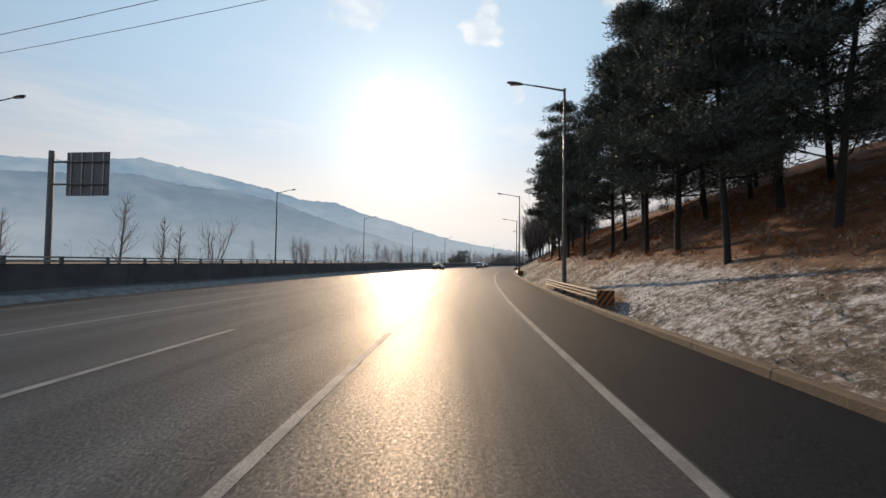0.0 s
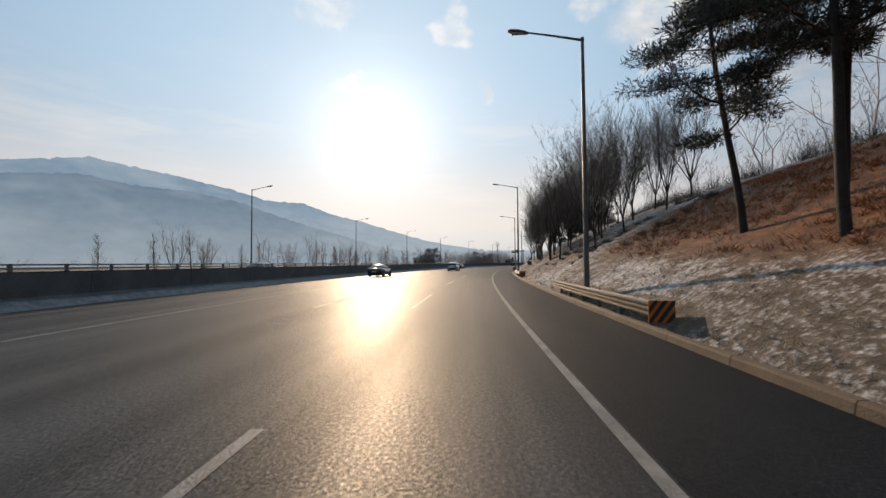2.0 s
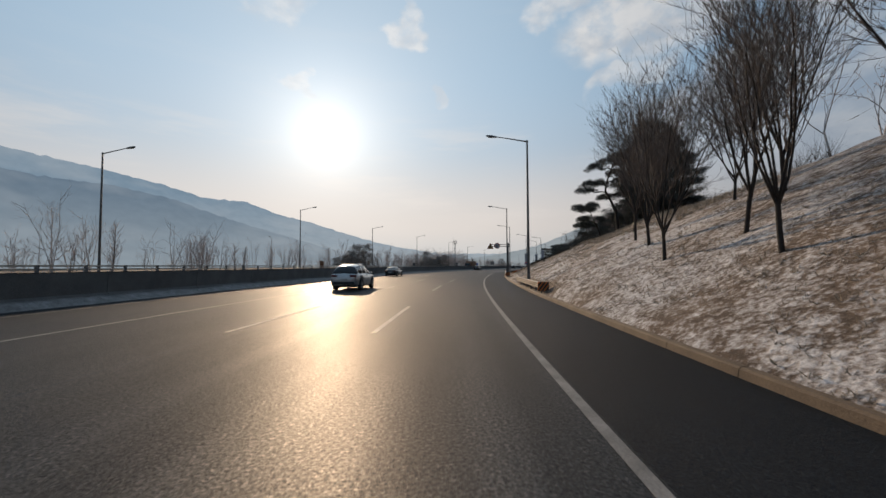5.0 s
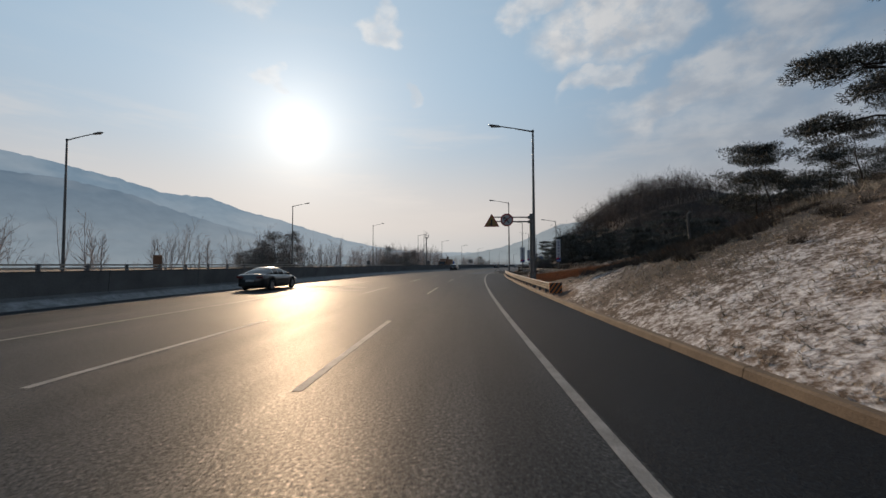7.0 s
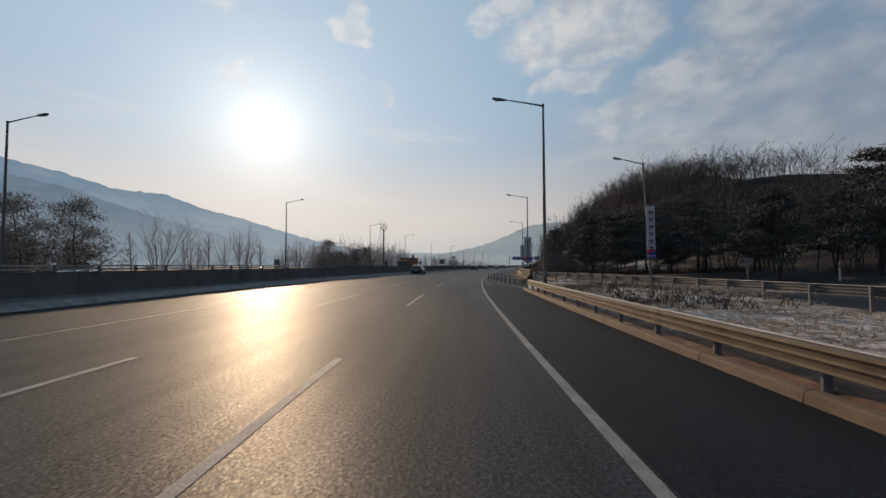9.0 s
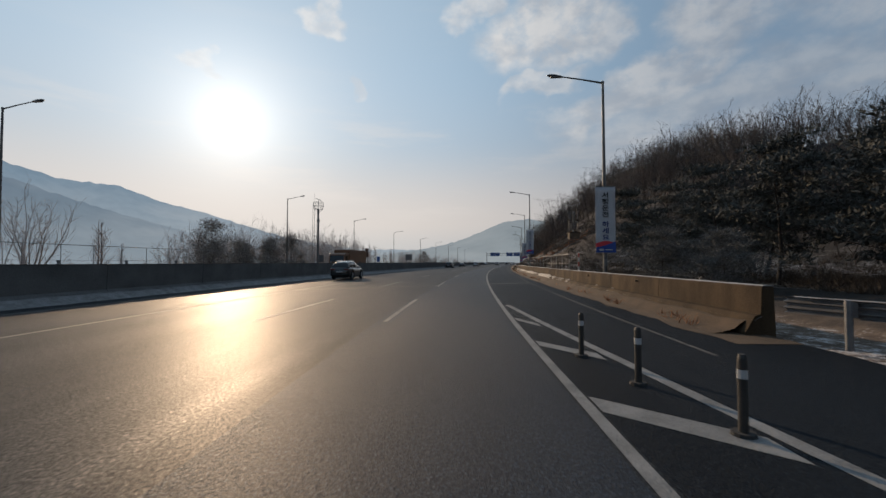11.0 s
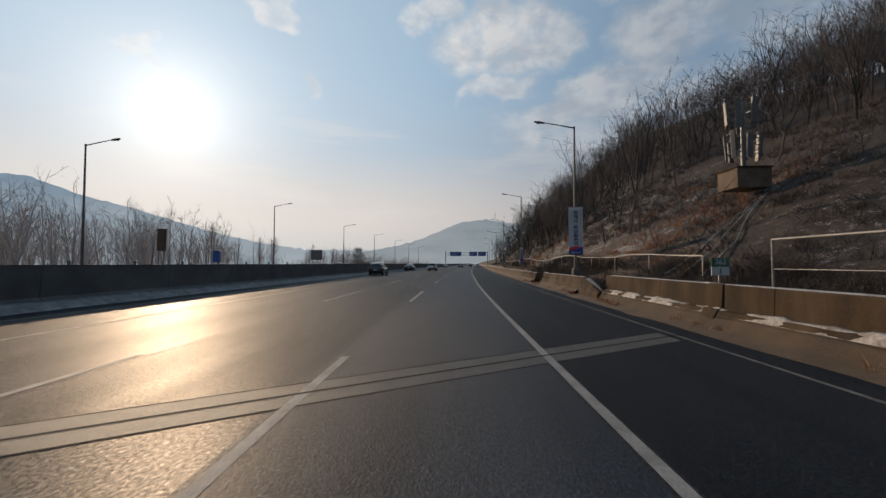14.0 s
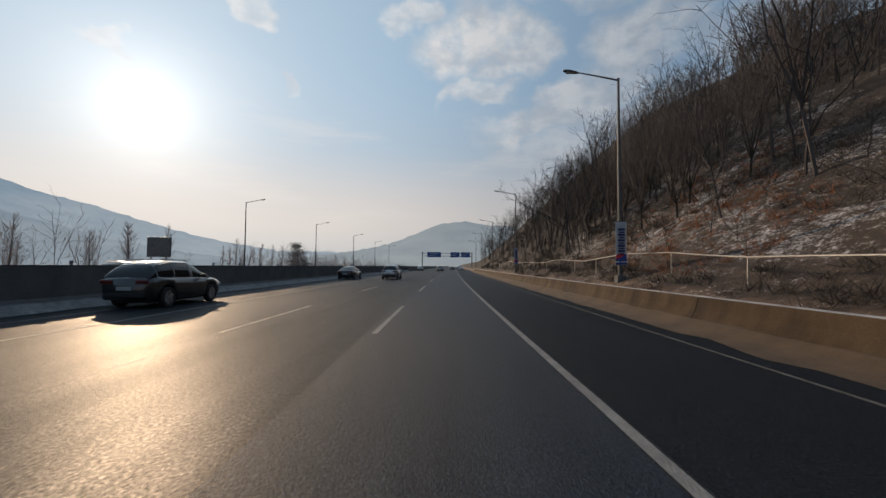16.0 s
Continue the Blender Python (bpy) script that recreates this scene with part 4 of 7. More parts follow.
def guardrail(label, line, near_end, far_end, gap=2.0, tint=None, face=1):
    """Three-wave beam on posts along a function line(s) -> (u, z)."""
    s0, s1 = near_end, far_end
    ob = thing("guardrail", Matrix.Identity(4), label, "guardrail", "roadside guardrails")
    tint = tint or RAIL_STEEL
    n = int(round((s1 - s0) / 4.0)) or 1
    for i in range(n):
        a, b_ = s0 + (s1 - s0) * i / n - 0.05, s0 + (s1 - s0) * (i + 1) / n + 0.05
        g = Geo()
        rings = []
        for q in np.linspace(a, b_, 5):
            u, z = line(q)
            front = [at(q, u + face * x - 0.004 * (i % 2), z + y) for x, y in WAVE]
            rear = [at(q, u + face * (x + 0.006) - 0.004 * (i % 2), z + y) for x, y in reversed(WAVE)]
            rings.append(front + rear)
        g.sweep(rings)
        part("beam", tidy(g.mesh("beam", tint)), ob)
    g = Geo()
    g.tube([(0, 0, -0.3), (0, 0, 0.59)], [0.06, 0.06], 10)
    g.box((-0.07 * face, 0, 0.42), (0.1, 0.1, 0.26))
    pm = tidy(g.mesh("post", STEEL_DARK))
    for s in np.arange(s0 + 0.5, s1, gap):
        u, z = line(s)
        o = part("post", pm, ob)
        o.matrix_basis = post_at(s, u + 0.125 * face, z)
    # thin snow on the top edge
    g = Geo()
    rings = []
    for q in np.arange(s0, s1, 0.7):
        u, z = line(q)
        h = 0.012 + 0.012 * noise.noise((q, 3, 0))
        rings.append([at(q, u - 0.03, z + 0.578), at(q, u - 0.02, z + 0.585 + h), at(q, u + 0.03, z + 0.585 + h), at(q, u + 0.04, z + 0.578)])
    g.sweep(rings)
    part("snow_cap", tidy(g.mesh("snow_cap", SNOW)), ob, "thin snow on the beam")
    return ob


def end_marker(ob, s, line):
    """Rounded striped plate on the end of a rail that faces the traffic."""
    u, z = line(s)
    m = post_at(s, u + 0.10, z)
    x0, x1, lo, hi = -0.26, 0.32, 0.13, 0.62
    g = Geo()
    g.sweep([[m @ Vector((x, y, zz)) for x, zz in ((x0, lo), (x0, hi), (x1, hi), (x1, lo))] for y in (0.0, -0.05)])
    plate = part("end_plate", tidy(g.mesh("end_plate", STRIPE_ORANGE), 0.015), ob, "orange end plate with black slanted stripes")
    for k in range(4):
        # one slanted band, cut off at the plate's sides
        left = x0 - 0.24 + 0.2 * k
        band = [(left, lo), (left + 0.11, lo), (left + 0.11 + 0.36, hi), (left + 0.36, hi)]
        for lim, sign in ((x0 + 0.006, 1), (x1 - 0.006, -1)):
            kept = []
            for i in range(len(band)):
                (xa, za), (xb, zb) = band[i], band[(i + 1) % len(band)]
                ina, inb = sign * (xa - lim) >= 0, sign * (xb - lim) >= 0
                if ina:
                    kept.append((xa, za))
                if ina != inb:
                    f = (lim - xa) / (xb - xa)
                    kept.append((lim, za + f * (zb - za)))
            band = kept
            if len(band) < 3:
                break
        if len(band) >= 3:
            g = Geo()
            g.face(*[m @ Vector((x, -0.055, zz)) for x, zz in band])
            part("stripe", g.mesh("stripe", STRIPE_BLACK), plate)


rail_line = lambda s: (4.3, 0.09)
for a, b_ in ((13.9, 24.4), (47.0, 58.6), (78.4, 90.5), (112.2, 124.5)):
    r = guardrail("galvanised three-wave guardrail with a striped end plate", rail_line, a, b_)
    end_marker(r, a, rail_line)
r = guardrail("long galvanised three-wave guardrail stained brown by spray", rail_line, 145.6, 189.0)
end_marker(r, 145.6, rail_line)
slip_line = lambda s: (ramp(s, (160, 168, 177, 186, 197, 203, 207.5), (16.2, 14.2, 13.1, 12.1, 10.1, 8.5, 6.8)), 0.3)
guardrail("grey guardrail curving along the slip road", slip_line, 164.0, 207.6, 2.0, STEEL_DARK, -1)

# ---------- marker posts on the merging nose ----------
g = Geo()
g.tube([(0, 0, 0), (0, 0, 0.04)], [0.11, 0.1], 12)
base_m = g.mesh("foot", RUBBER)
g = Geo()
g.tube([(0, 0, 0.03), (0, 0, 0.70), (0, 0, 0.74)], [0.042, 0.04, 0.028], 12)
body_m = g.mesh("stem", STRIPE_BLACK)
g = Geo()
g.tube([(0, 0, 0.52), (0, 0, 0.60)], [0.0435, 0.0435], 12)
band_m = g.mesh("band", SIGN_WHITE)
post0 = thing("marker_post", post_at(195, 4.05), "dark flexible marker post with pale reflective band", "marker post", "merge posts")
part("foot", base_m, post0)
part("stem", body_m, post0)
part("band", band_m, post0, "pale reflective band")
for i in range(1, 8):
    copy_thing(post0, post_at(195 + 1.55 * i, 4.05 - 0.27 * i))


# ---------- overhanging road sign ----------
def text_mesh(body, size, mat, depth=0.004, bold=0.0):
    c = bpy.data.curves.new("letters", "FONT")
    c.body, c.size, c.extrude, c.offset = body, size, depth, bold
    c.align_x, c.align_y = "CENTER", "CENTER"
    tmp = bpy.data.objects.new("letters", c)
    scene.collection.objects.link(tmp)
    bpy.context.view_layer.update()
    me = bpy.data.meshes.new_from_object(tmp.evaluated_get(bpy.context.evaluated_depsgraph_get()))
    bpy.data.objects.remove(tmp)
    me.materials.clear()
    me.materials.append(mat)
    return me


sign = thing("road_sign", post_at(155.5, 4.7, 0.1), "grey pole with two signs on a double cantilever arm", "road sign")
g = Geo()
g.tube([(0, 0, 0), (0, 0, 5.05)], [0.12, 0.11], 14)
g.tube([(0, 0, 5.05), (0, 0, 5.1)], [0.125, 0.09], 14)
part("pole", g.mesh("pole", POLE_GREY), sign)
for z in (4.52, 4.84):
    g = Geo()
    g.tube([(0.28, 0, z), (-2.9, 0, z + 0.05)], [0.05, 0.045], 10)
    part("arm", g.mesh("arm", POLE_GREY), sign)
    g = Geo()
    g.box((0, 0, z), (0.44, 0.3, 0.2))
    part("clamp", tidy(g.mesh("clamp", STEEL_DARK), 0.02), sign)
g = Geo()
tri = [(-3.35, 4.18), (-2.25, 4.18), (-2.8, 5.13)]
g.sweep([[(x, y, z) for x, z in tri] for y in (-0.09, -0.11)])
board = part("warning_board", tidy(g.mesh("warning_board", SIGN_RED), 0.006), sign, "red-edged yellow warning triangle")
g = Geo()
cx, cz = -2.8, 4.497
g.face(*[(cx + (x - cx) * 0.78, -0.115, cz + (z - cz) * 0.78) for x, z in tri])
part("face", g.mesh("face", SIGN_YELLOW), board)
g = Geo()
g.box((-2.8, -0.12, 4.42), (0.09, 0.006, 0.36))
g.face((-2.9, -0.123, 4.58), (-2.7, -0.123, 4.58), (-2.8, -0.123, 4.74))
g.face((-2.83, -0.123, 4.44), (-2.83, -0.123, 4.36), (-2.98, -0.123, 4.28), (-2.98, -0.123, 4.34))
part("symbol", g.mesh("symbol", SIGN_BLACK), board, "black merging arrow")
g = Geo()
ring = lambda r, y, n=32: [(-1.72 + r * math.cos(2 * math.pi * i / n), y, 4.66 + r * math.sin(2 * math.pi * i / n)) for i in range(n)]
g.sweep([ring(0.46, -0.09), ring(0.46, -0.11)])
disc = part("round_board", tidy(g.mesh("round_board", SIGN_RED), 0.006), sign, "red-ringed white round sign")
g = Geo()
g.face(*ring(0.36, -0.115))
part("face", tidy(g.mesh("face", SIGN_WHITE)), disc)
g = Geo()
m = Matrix.Translation((-1.72, -0.12, 4.64)) @ Matrix.Rotation(radians(-35), 4, "Y")
g.box((0.0, 0, -0.04), (0.08, 0.006, 0.42), m)
m2 = Matrix.Translation((-1.72, -0.12, 4.64)) @ Matrix.Rotation(radians(55), 4, "Y")
g.box((-0.05, 0, -0.02), (0.08, 0.006, 0.34), m2)
g.face((-1.99, -0.124, 4.86), (-1.78, -0.124, 4.88), (-1.95, -0.124, 4.68))
part("symbol", g.mesh("symbol", SIGN_BLACK), disc, "black slanted arrow")
g = Geo()
m = Matrix.Translation((-1.72, -0.126, 4.66)) @ Matrix.Rotation(radians(45), 4, "Y")
g.box((0, 0, 0), (0.07, 0.004, 0.74), m)
part("bar", g.mesh("bar", SIGN_RED), disc)


# ---------- banners hung on lamp poles ----------
def banner(s, u, z, words, label, tall=3.3, wide=1.0, turn_left=0.0, letters=0.40):
    ob = thing("banner", post_at(s, u, z, turn_left), label, "banner", "pole banners")
    n, m_ = 14, 5
    g = Geo()
    wave = lambda x, q: -0.14 + 0.022 * math.sin(3.0 * q + x * 0.8) * (1 - abs(2 * q - 1)) + 0.007 * math.sin(9 * q + 1.2 * x)
    for i in range(n + 1):
        for j in range(m_ + 1):
            x, q = -wide / 2 + wide * j / m_, i / n
            g.v.append((x, wave(x, q), tall * q))
    for i in range(n):
        for j in range(m_):
            a = i * (m_ + 1) + j
            g.f.append((a, a + 1, a + m_ + 2, a + m_ + 1))
            g.m.append(0)
    cloth = g.mesh("cloth", CLOTH_WHITE, smooth=True)
    o = part("cloth", cloth, ob, "white banner cloth")
    mod = o.modifiers.new("thickness", "SOLIDIFY")
    mod.thickness = 0.006
    for zz in (0.0, tall):
        g = Geo()
        g.tube([(-wide / 2 - 0.06, -0.135, zz), (wide / 2 + 0.06, -0.135, zz)], [0.022, 0.022], 8)
        g.tube([(0, -0.135, zz), (0, 0.0, zz)], [0.018, 0.018], 8)
        part("rod", g.mesh("rod", STEEL_DARK), ob)
    # coloured foot: red crescent over a dark blue field
    for name, mat, lo, hi, dy in (("blue_foot", CLOTH_NAVY, lambda x: 0.02, lambda x: 0.30 + 0.30 * (x / wide + 0.5) ** 1.5, 0.010), ("red_sweep", CLOTH_RED, lambda x: 0.30 + 0.30 * (x / wide + 0.5) ** 1.5, lambda x: 0.48 + 0.13 * math.sin((x / wide + 0.5) * 3.0), 0.012)):
        g = Geo()
        cols_ = 12
        for j in range(cols_ + 1):
            x = -wide / 2 + wide * j / cols_
            top = max(hi(x), lo(x) + 0.004)
            for k in range(3):
                zz = lo(x) + (top - lo(x)) * k / 2
                g.v.append((x, wave(x, zz / tall) - dy, zz))
        for j in range(cols_):
            for k in range(2):
                a = j * 3 + k
                g.f.append((a, a + 3, a + 4, a + 1))
                g.m.append(0)
        part(name, g.mesh(name, mat, smooth=True), o)
    g = Geo()
    g.box((-0.22, -0.162, 0.16), (0.22, 0.004, 0.09))
    g.box((0.14, -0.162, 0.16), (0.36, 0.004, 0.05))
    part("emblem", g.mesh("emblem", SIGN_WHITE), o, "small pale emblem bars")
    if isinstance(words, str):
        count = len(words)
        step = (tall - 0.9) / (count - 0.5)
        zz = tall - 0.3
        for i, ch in enumerate(words):
            if ch == " ":
                zz -= step * 0.5
                continue
            t_ = part("letter", text_mesh(ch, letters, SIGN_BLACK if i < words.find(" ") else LETTER_NAVY, bold=0.007), o)
            t_.matrix_basis = Matrix.Translation((0.0, wave(0.0, (zz - step * 0.45) / tall) - 0.027, zz - step * 0.45)) @ Matrix.Rotation(radians(90), 4, "X") @ Matrix.Diagonal((1.28, 1.0, 1.0, 1.0))
            zz -= step
    else:
        for i in range(words):
            zz = tall - 0.4 - (tall - 1.1) * i / max(1, words - 1)
            g = Geo()
            g.box((0, -0.175, zz), (0.34, 0.004, 0.10))
            g.box((0.02, -0.175, zz - 0.14), (0.26, 0.004, 0.07))
            part("stroke", g.mesh("stroke", LETTER_NAVY), o)
    return ob


banner(220.4, 7.3, 2.05, "서행운전 하세요", "white vertical banner with dark blue Korean lettering", 3.4, 1.0, letters=0.31)
banner(257.6, 7.45, 2.75, "공사구간 추돌주의", "white vertical banner warning of road works", 3.4, 1.0, letters=0.285)
banner(285.7, 8.4, 2.2, "정체시 비상등켜기", "white vertical banner about hazard lights", 3.4, 1.0, letters=0.285)
banner(316.0, 8.65, 1.7, 5, "narrow white banner with unreadable dark strokes", 2.2, 0.55)
banner(349, 8.7, 1.9, 5, "narrow white banner with unreadable dark strokes", 2.2, 0.55)
copy_thing(lamp, post_at(190.5, 12.4, 0.05, 20) @ Matrix.Rotation(radians(-3.5), 4, "Y") @ Matrix.Scale(0.8, 4))
banner(190.5, 12.3, 2.0, 6, "white banner with unreadable lettering by the slip road", 3.4, 0.7, 20)

# ---------- fences behind the parapets ----------
def wire_fence(label, s0, s1, line, tall, gap, wires, mat):
    ob = thing("fence", Matrix.Identity(4), label, "fence", "roadside fences")
    pts = list(np.arange(s0, s1 + 0.01, gap))
    g = Geo()
    g.tube([(0, 0, -0.2), (0, 0, tall)], [0.024, 0.024], 8)
    pm = g.mesh("post", mat)
    for s in pts:
        u, z = line(s)
        o = part("post", pm, ob)
        o.matrix_basis = post_at(s, u, z)
    g = Geo()
    g.tube([at(s, line(s)[0], line(s)[1] + tall) for s in np.arange(s0, s1 + 0.01, gap / 2)], [0.027] * len(np.arange(s0, s1 + 0.01, gap / 2)), 8)
    part("top_rail", g.mesh("top_rail", mat), ob, "pale frosted top rail")
    for k in range(wires):
        h = tall * (k + 0.5) / (wires + 0.5)
        g = Geo()
        q = np.arange(s0, s1 + 0.01, gap / 2)
        g.tube([at(s, line(s)[0], line(s)[1] + h) for s in q], [0.010] * len(q), 4)
        part("wire", g.mesh("wire", STEEL_DARK), ob)
    return ob


wire_fence("thin steel fence with frosted top rail behind the parapet", 228.3, 266, lambda s: (parapet_u(s) + 0.6, 0.45), 1.68, 2.5, 2, FENCE_STEEL)
wire_fence("low steel fence with snow-white rail below the hillside", 272.5, 400, lambda s: (9.6, terrain(s, 9.6)), 0.9, 4.5, 0, STEEL)

wire_fence("thin dark railing along the edge of the far carriageway", 222, 245, lambda s: (-30.4, -1.2), 4.15, 2.5, 3, STEEL_DARK)

# ---------- small signs by the slip road ----------
give = thing("road_sign", post_at(194.4, 20.7, terrain(194.4, 20.7) * 0.35), "grey back of a triangular give-way sign on a thin post", "road sign")
g = Geo()
g.tube([(0, 0, -0.4), (0, 0, 1.9)], [0.035, 0.035], 8)
part("post", g.mesh("post", STEEL_DARK), give)
g = Geo()
g.sweep([[(-0.42, y, 1.9), (0.42, y, 1.9), (0, y, 1.18)] for y in (-0.05, -0.03)])
plate = part("plate", tidy(g.mesh("plate", FENCE_STEEL), 0.008), give, "grey triangular plate")
g = Geo()
g.box((0, -0.058, 1.62), (0.5, 0.014, 0.04))
part("bracket", g.mesh("bracket", STEEL_DARK), plate)
pale = thing("marker_post", post_at(196.5, 28.5, terrain(196.5, 28.5) * 0.35), "short white marker post under the pines", "marker post")
g = Geo()
g.tube([(0, 0, -0.4), (0, 0, 1.5), (0, 0, 1.56)], [0.07, 0.065, 0.03], 10)
part("post", g.mesh("post", SIGN_WHITE), pale)
g = Geo()
g.tube([(0, 0, 1.2), (0, 0, 1.34)], [0.068, 0.068], 10)
part("band", g.mesh("band", SIGN_RED), pale, "red band")

# ---------- kilometre post behind the parapet ----------
km = thing("kilometre_post", post_at(269.2, 8.15, terrain(269.2, 8.15) - 0.1), "small green and white kilometre plate on a post", "sign")
KM_Z = 1.42 - terrain(269.2, 8.15)
g = Geo()
g.tube([(0, 0, -0.2), (0, 0, KM_Z + 0.3)], [0.03, 0.03], 8)
part("post", g.mesh("post", STEEL), km)
for z, mat, ink, words in ((0.21, SIGN_GREEN, SIGN_WHITE, "362"), (-0.07, SIGN_WHITE, SIGN_BLACK, "1")):
    g = Geo()
    g.box((0, -0.05, KM_Z + z + 0.1), (0.54, 0.03, 0.26))
    pl = part("plate", tidy(g.mesh("plate", mat), 0.008), km)
    t_ = part("digits", text_mesh(words, 0.24, ink), pl)
    t_.matrix_basis = Matrix.Translation((0, -0.075, KM_Z + z + 0.1)) @ Matrix.Rotation(radians(90), 4, "X")

# ---------- small signs and posts ----------
box = thing("marker_board", post_at(85.7, 5.75, terrain(85.7, 5.75) - 0.2), "small dark green board on a short post", "sign")
g = Geo()
g.tube([(0, 0, -0.1), (0, 0, 0.55)], [0.03, 0.03], 8)
part("post", g.mesh("post", STEEL_DARK), box)
g = Geo()
g.box((0, -0.03, 0.72), (0.46, 0.04, 0.42))
bd = part("board", tidy(g.mesh("board", BOARD_DULL), 0.01), box)
g = Geo()
g.box((0, -0.054, 0.78), (0.3, 0.004, 0.05))
g.box((0, -0.054, 0.67), (0.2, 0.004, 0.05))
part("stroke", g.mesh("stroke", SIGN_BLACK), bd)

stub = thing("short_pole", post_at(153, 14.2, terrain(153, 14.2) - 0.2), "leaning pale pole with a small hooked top", "pole")
g = Geo()
g.tube([(0.2, 0, 0), (0.05, 0, 1.4), (-0.05, 0, 2.6), (-0.02, 0, 2.8), (0.1, 0, 2.92)], [0.08, 0.068, 0.055, 0.055, 0.045], 10)
part("pole", g.mesh("pole", CONCRETE_GREY, smooth=True), stub)
g = Geo()
g.box((0.15, 0, 2.94), (0.18, 0.11, 0.09))
part("cap", tidy(g.mesh("cap", STEEL_DARK), 0.02), stub)

stake = thing("warning_stake", post_at(231.5, 8.6, terrain(231.5, 8.6)), "red and white striped stake behind the parapet", "stake")
for k in range(6):
    g = Geo()
    g.tube([(0, 0, 0.35 * k), (0, 0, 0.35 * (k + 1))], [0.05, 0.05], 10)
    part("stripe", g.mesh("stripe", SIGN_RED if k % 2 else SIGN_WHITE), stake)

# ---------- large sign seen from behind, across the road ----------
rear = thing("direction_sign", post_at(25.8, -30.0, -0.2), "large direction sign seen from behind on a thick post", "road sign")
g = Geo()
g.tube([(0, 0, -1.5), (0, 0, 9.4)], [0.2, 0.18], 14)
part("post", g.mesh("post", STEEL_DARK), rear)
for z in (7.0, 8.6):
    g = Geo()
    g.tube([(0, 0, z), (4.3, 0, z)], [0.07, 0.07], 8)
    part("arm", g.mesh("arm", STEEL_DARK), rear)
g = Geo()
g.box((2.75, 0.12, 7.75), (3.3, 0.06, 3.1))
bd = part("board", tidy(g.mesh("board", STEEL_DARK), 0.02), rear, "dark back of a sign board")
for k in range(4):
    g = Geo()
    g.box((1.5 + 0.83 * k, 0.06, 7.75), (0.08, 0.06, 3.05))
    part("rib", tidy(g.mesh("rib", STEEL), 0.01), bd)

# ---------- overhead cables ----------
cables = thing("power_line", Matrix.Identity(4), "dark overhead power cables crossing the road", "power line")
for dx, dz in ((0, 18.0), (1.2, 18.6), (-2.0, 21.0)):
    g = Geo()
    pts = []
    for q in np.linspace(-1, 1, 17):
        pts.append((-25 + dx + 65 * q, 28.7 - 17.5 * q + dx * 2, dz + 2.2 * q * q))
    g.tube(pts, [0.02] * 17, 5)
    part("cable", g.mesh("cable", RUBBER), cables)
for q in (-1, 1):
    pl = thing("power_pole", pose(-25 + 65 * q, 28.7 - 17.5 * q, -3), "tall concrete power pole", "pole")
    g = Geo()
    g.tube([(0, 0, 0), (0, 0, 26.5)], [0.22, 0.14], 10)
    part("pole", g.mesh("pole", CONCRETE_GREY), pl)
    for z in (23.2, 26.0):
        g = Geo()
        g.box((0, 0, z), (3.6, 0.1, 0.1), Matrix.Rotation(radians(75), 4, "Z"))
        part("crossarm", tidy(g.mesh("crossarm", STEEL_DARK)), pl)

# ---------- sign gantry far ahead ----------
gantry = thing("sign_gantry", post_at(500, 0), "steel gantry with blue direction boards over the road", "gantry")
for x in (-15.5, 9.5):
    g = Geo()
    g.tube([(x, 0, 0), (x, 0, 8.8)], [0.25, 0.22], 10)
    part("leg", g.mesh("leg", STEEL_DARK), gantry)
for z in (6.6, 8.0):
    g = Geo()
    g.tube([(-15.5, 0, z), (9.5, 0, z)], [0.12, 0.12], 8)
    part("beam", g.mesh("beam", STEEL_DARK), gantry)
for x, w in ((-9.5, 6.8), (1.0, 4.6), (6.2, 4.6)):
    g = Geo()
    g.box((x, -0.25, 7.3), (w, 0.1, 2.6))
    bd = part("board", tidy(g.mesh("board", SIGN_BLUE), 0.03), gantry, "blue direction board")
    for k in range(2):
        g = Geo()
        g.box((x - 0.2 * w * k, -0.31, 7.8 - 0.9 * k), (w * 0.6, 0.01, 0.3))
        part("stroke", g.mesh("stroke", SIGN_WHITE), bd)

# ---------- lattice masts ----------
mast = thing("camera_mast", post_at(273.5, -31.5, -2.0), "steel mast with a railed platform and caged ladder", "mast")
g = Geo()
g.tube([(0, 0, 0), (0, 0, 11.3), (0, 0, 11.45), (0, 0, 11.75), (0, 0, 11.9), (0, 0, 14.0)], [0.22, 0.2, 0.3, 0.3, 0.19, 0.17], 12)
part("shaft", g.mesh("shaft", STEEL_DARK), mast)
g = Geo()
for x in (-0.75, -1.15):
    g.tube([(x, 0, 0.5), (x, 0, 14.4)], [0.025, 0.025], 5)
for z in np.arange(0.8, 14.3, 0.5):
    g.tube([(-0.75, 0, z), (-1.15, 0, z)], [0.018, 0.018], 4)
for z in np.arange(2, 14.3, 2.2):
    g.tube([(-0.75, 0, z), (-0.2, 0, z)], [0.025, 0.025], 4)
part("ladder", g.mesh("ladder", STEEL_DARK), mast)
g = Geo()
for z, r in ((13.9, 0.85), (14.5, 1.0), (15.2, 1.0)):
    c_ = [(r * math.cos(2 * math.pi * i / 12), r * math.sin(2 * math.pi * i / 12), z) for i in range(13)]
    g.tube(c_, [0.035] * 13, 5)
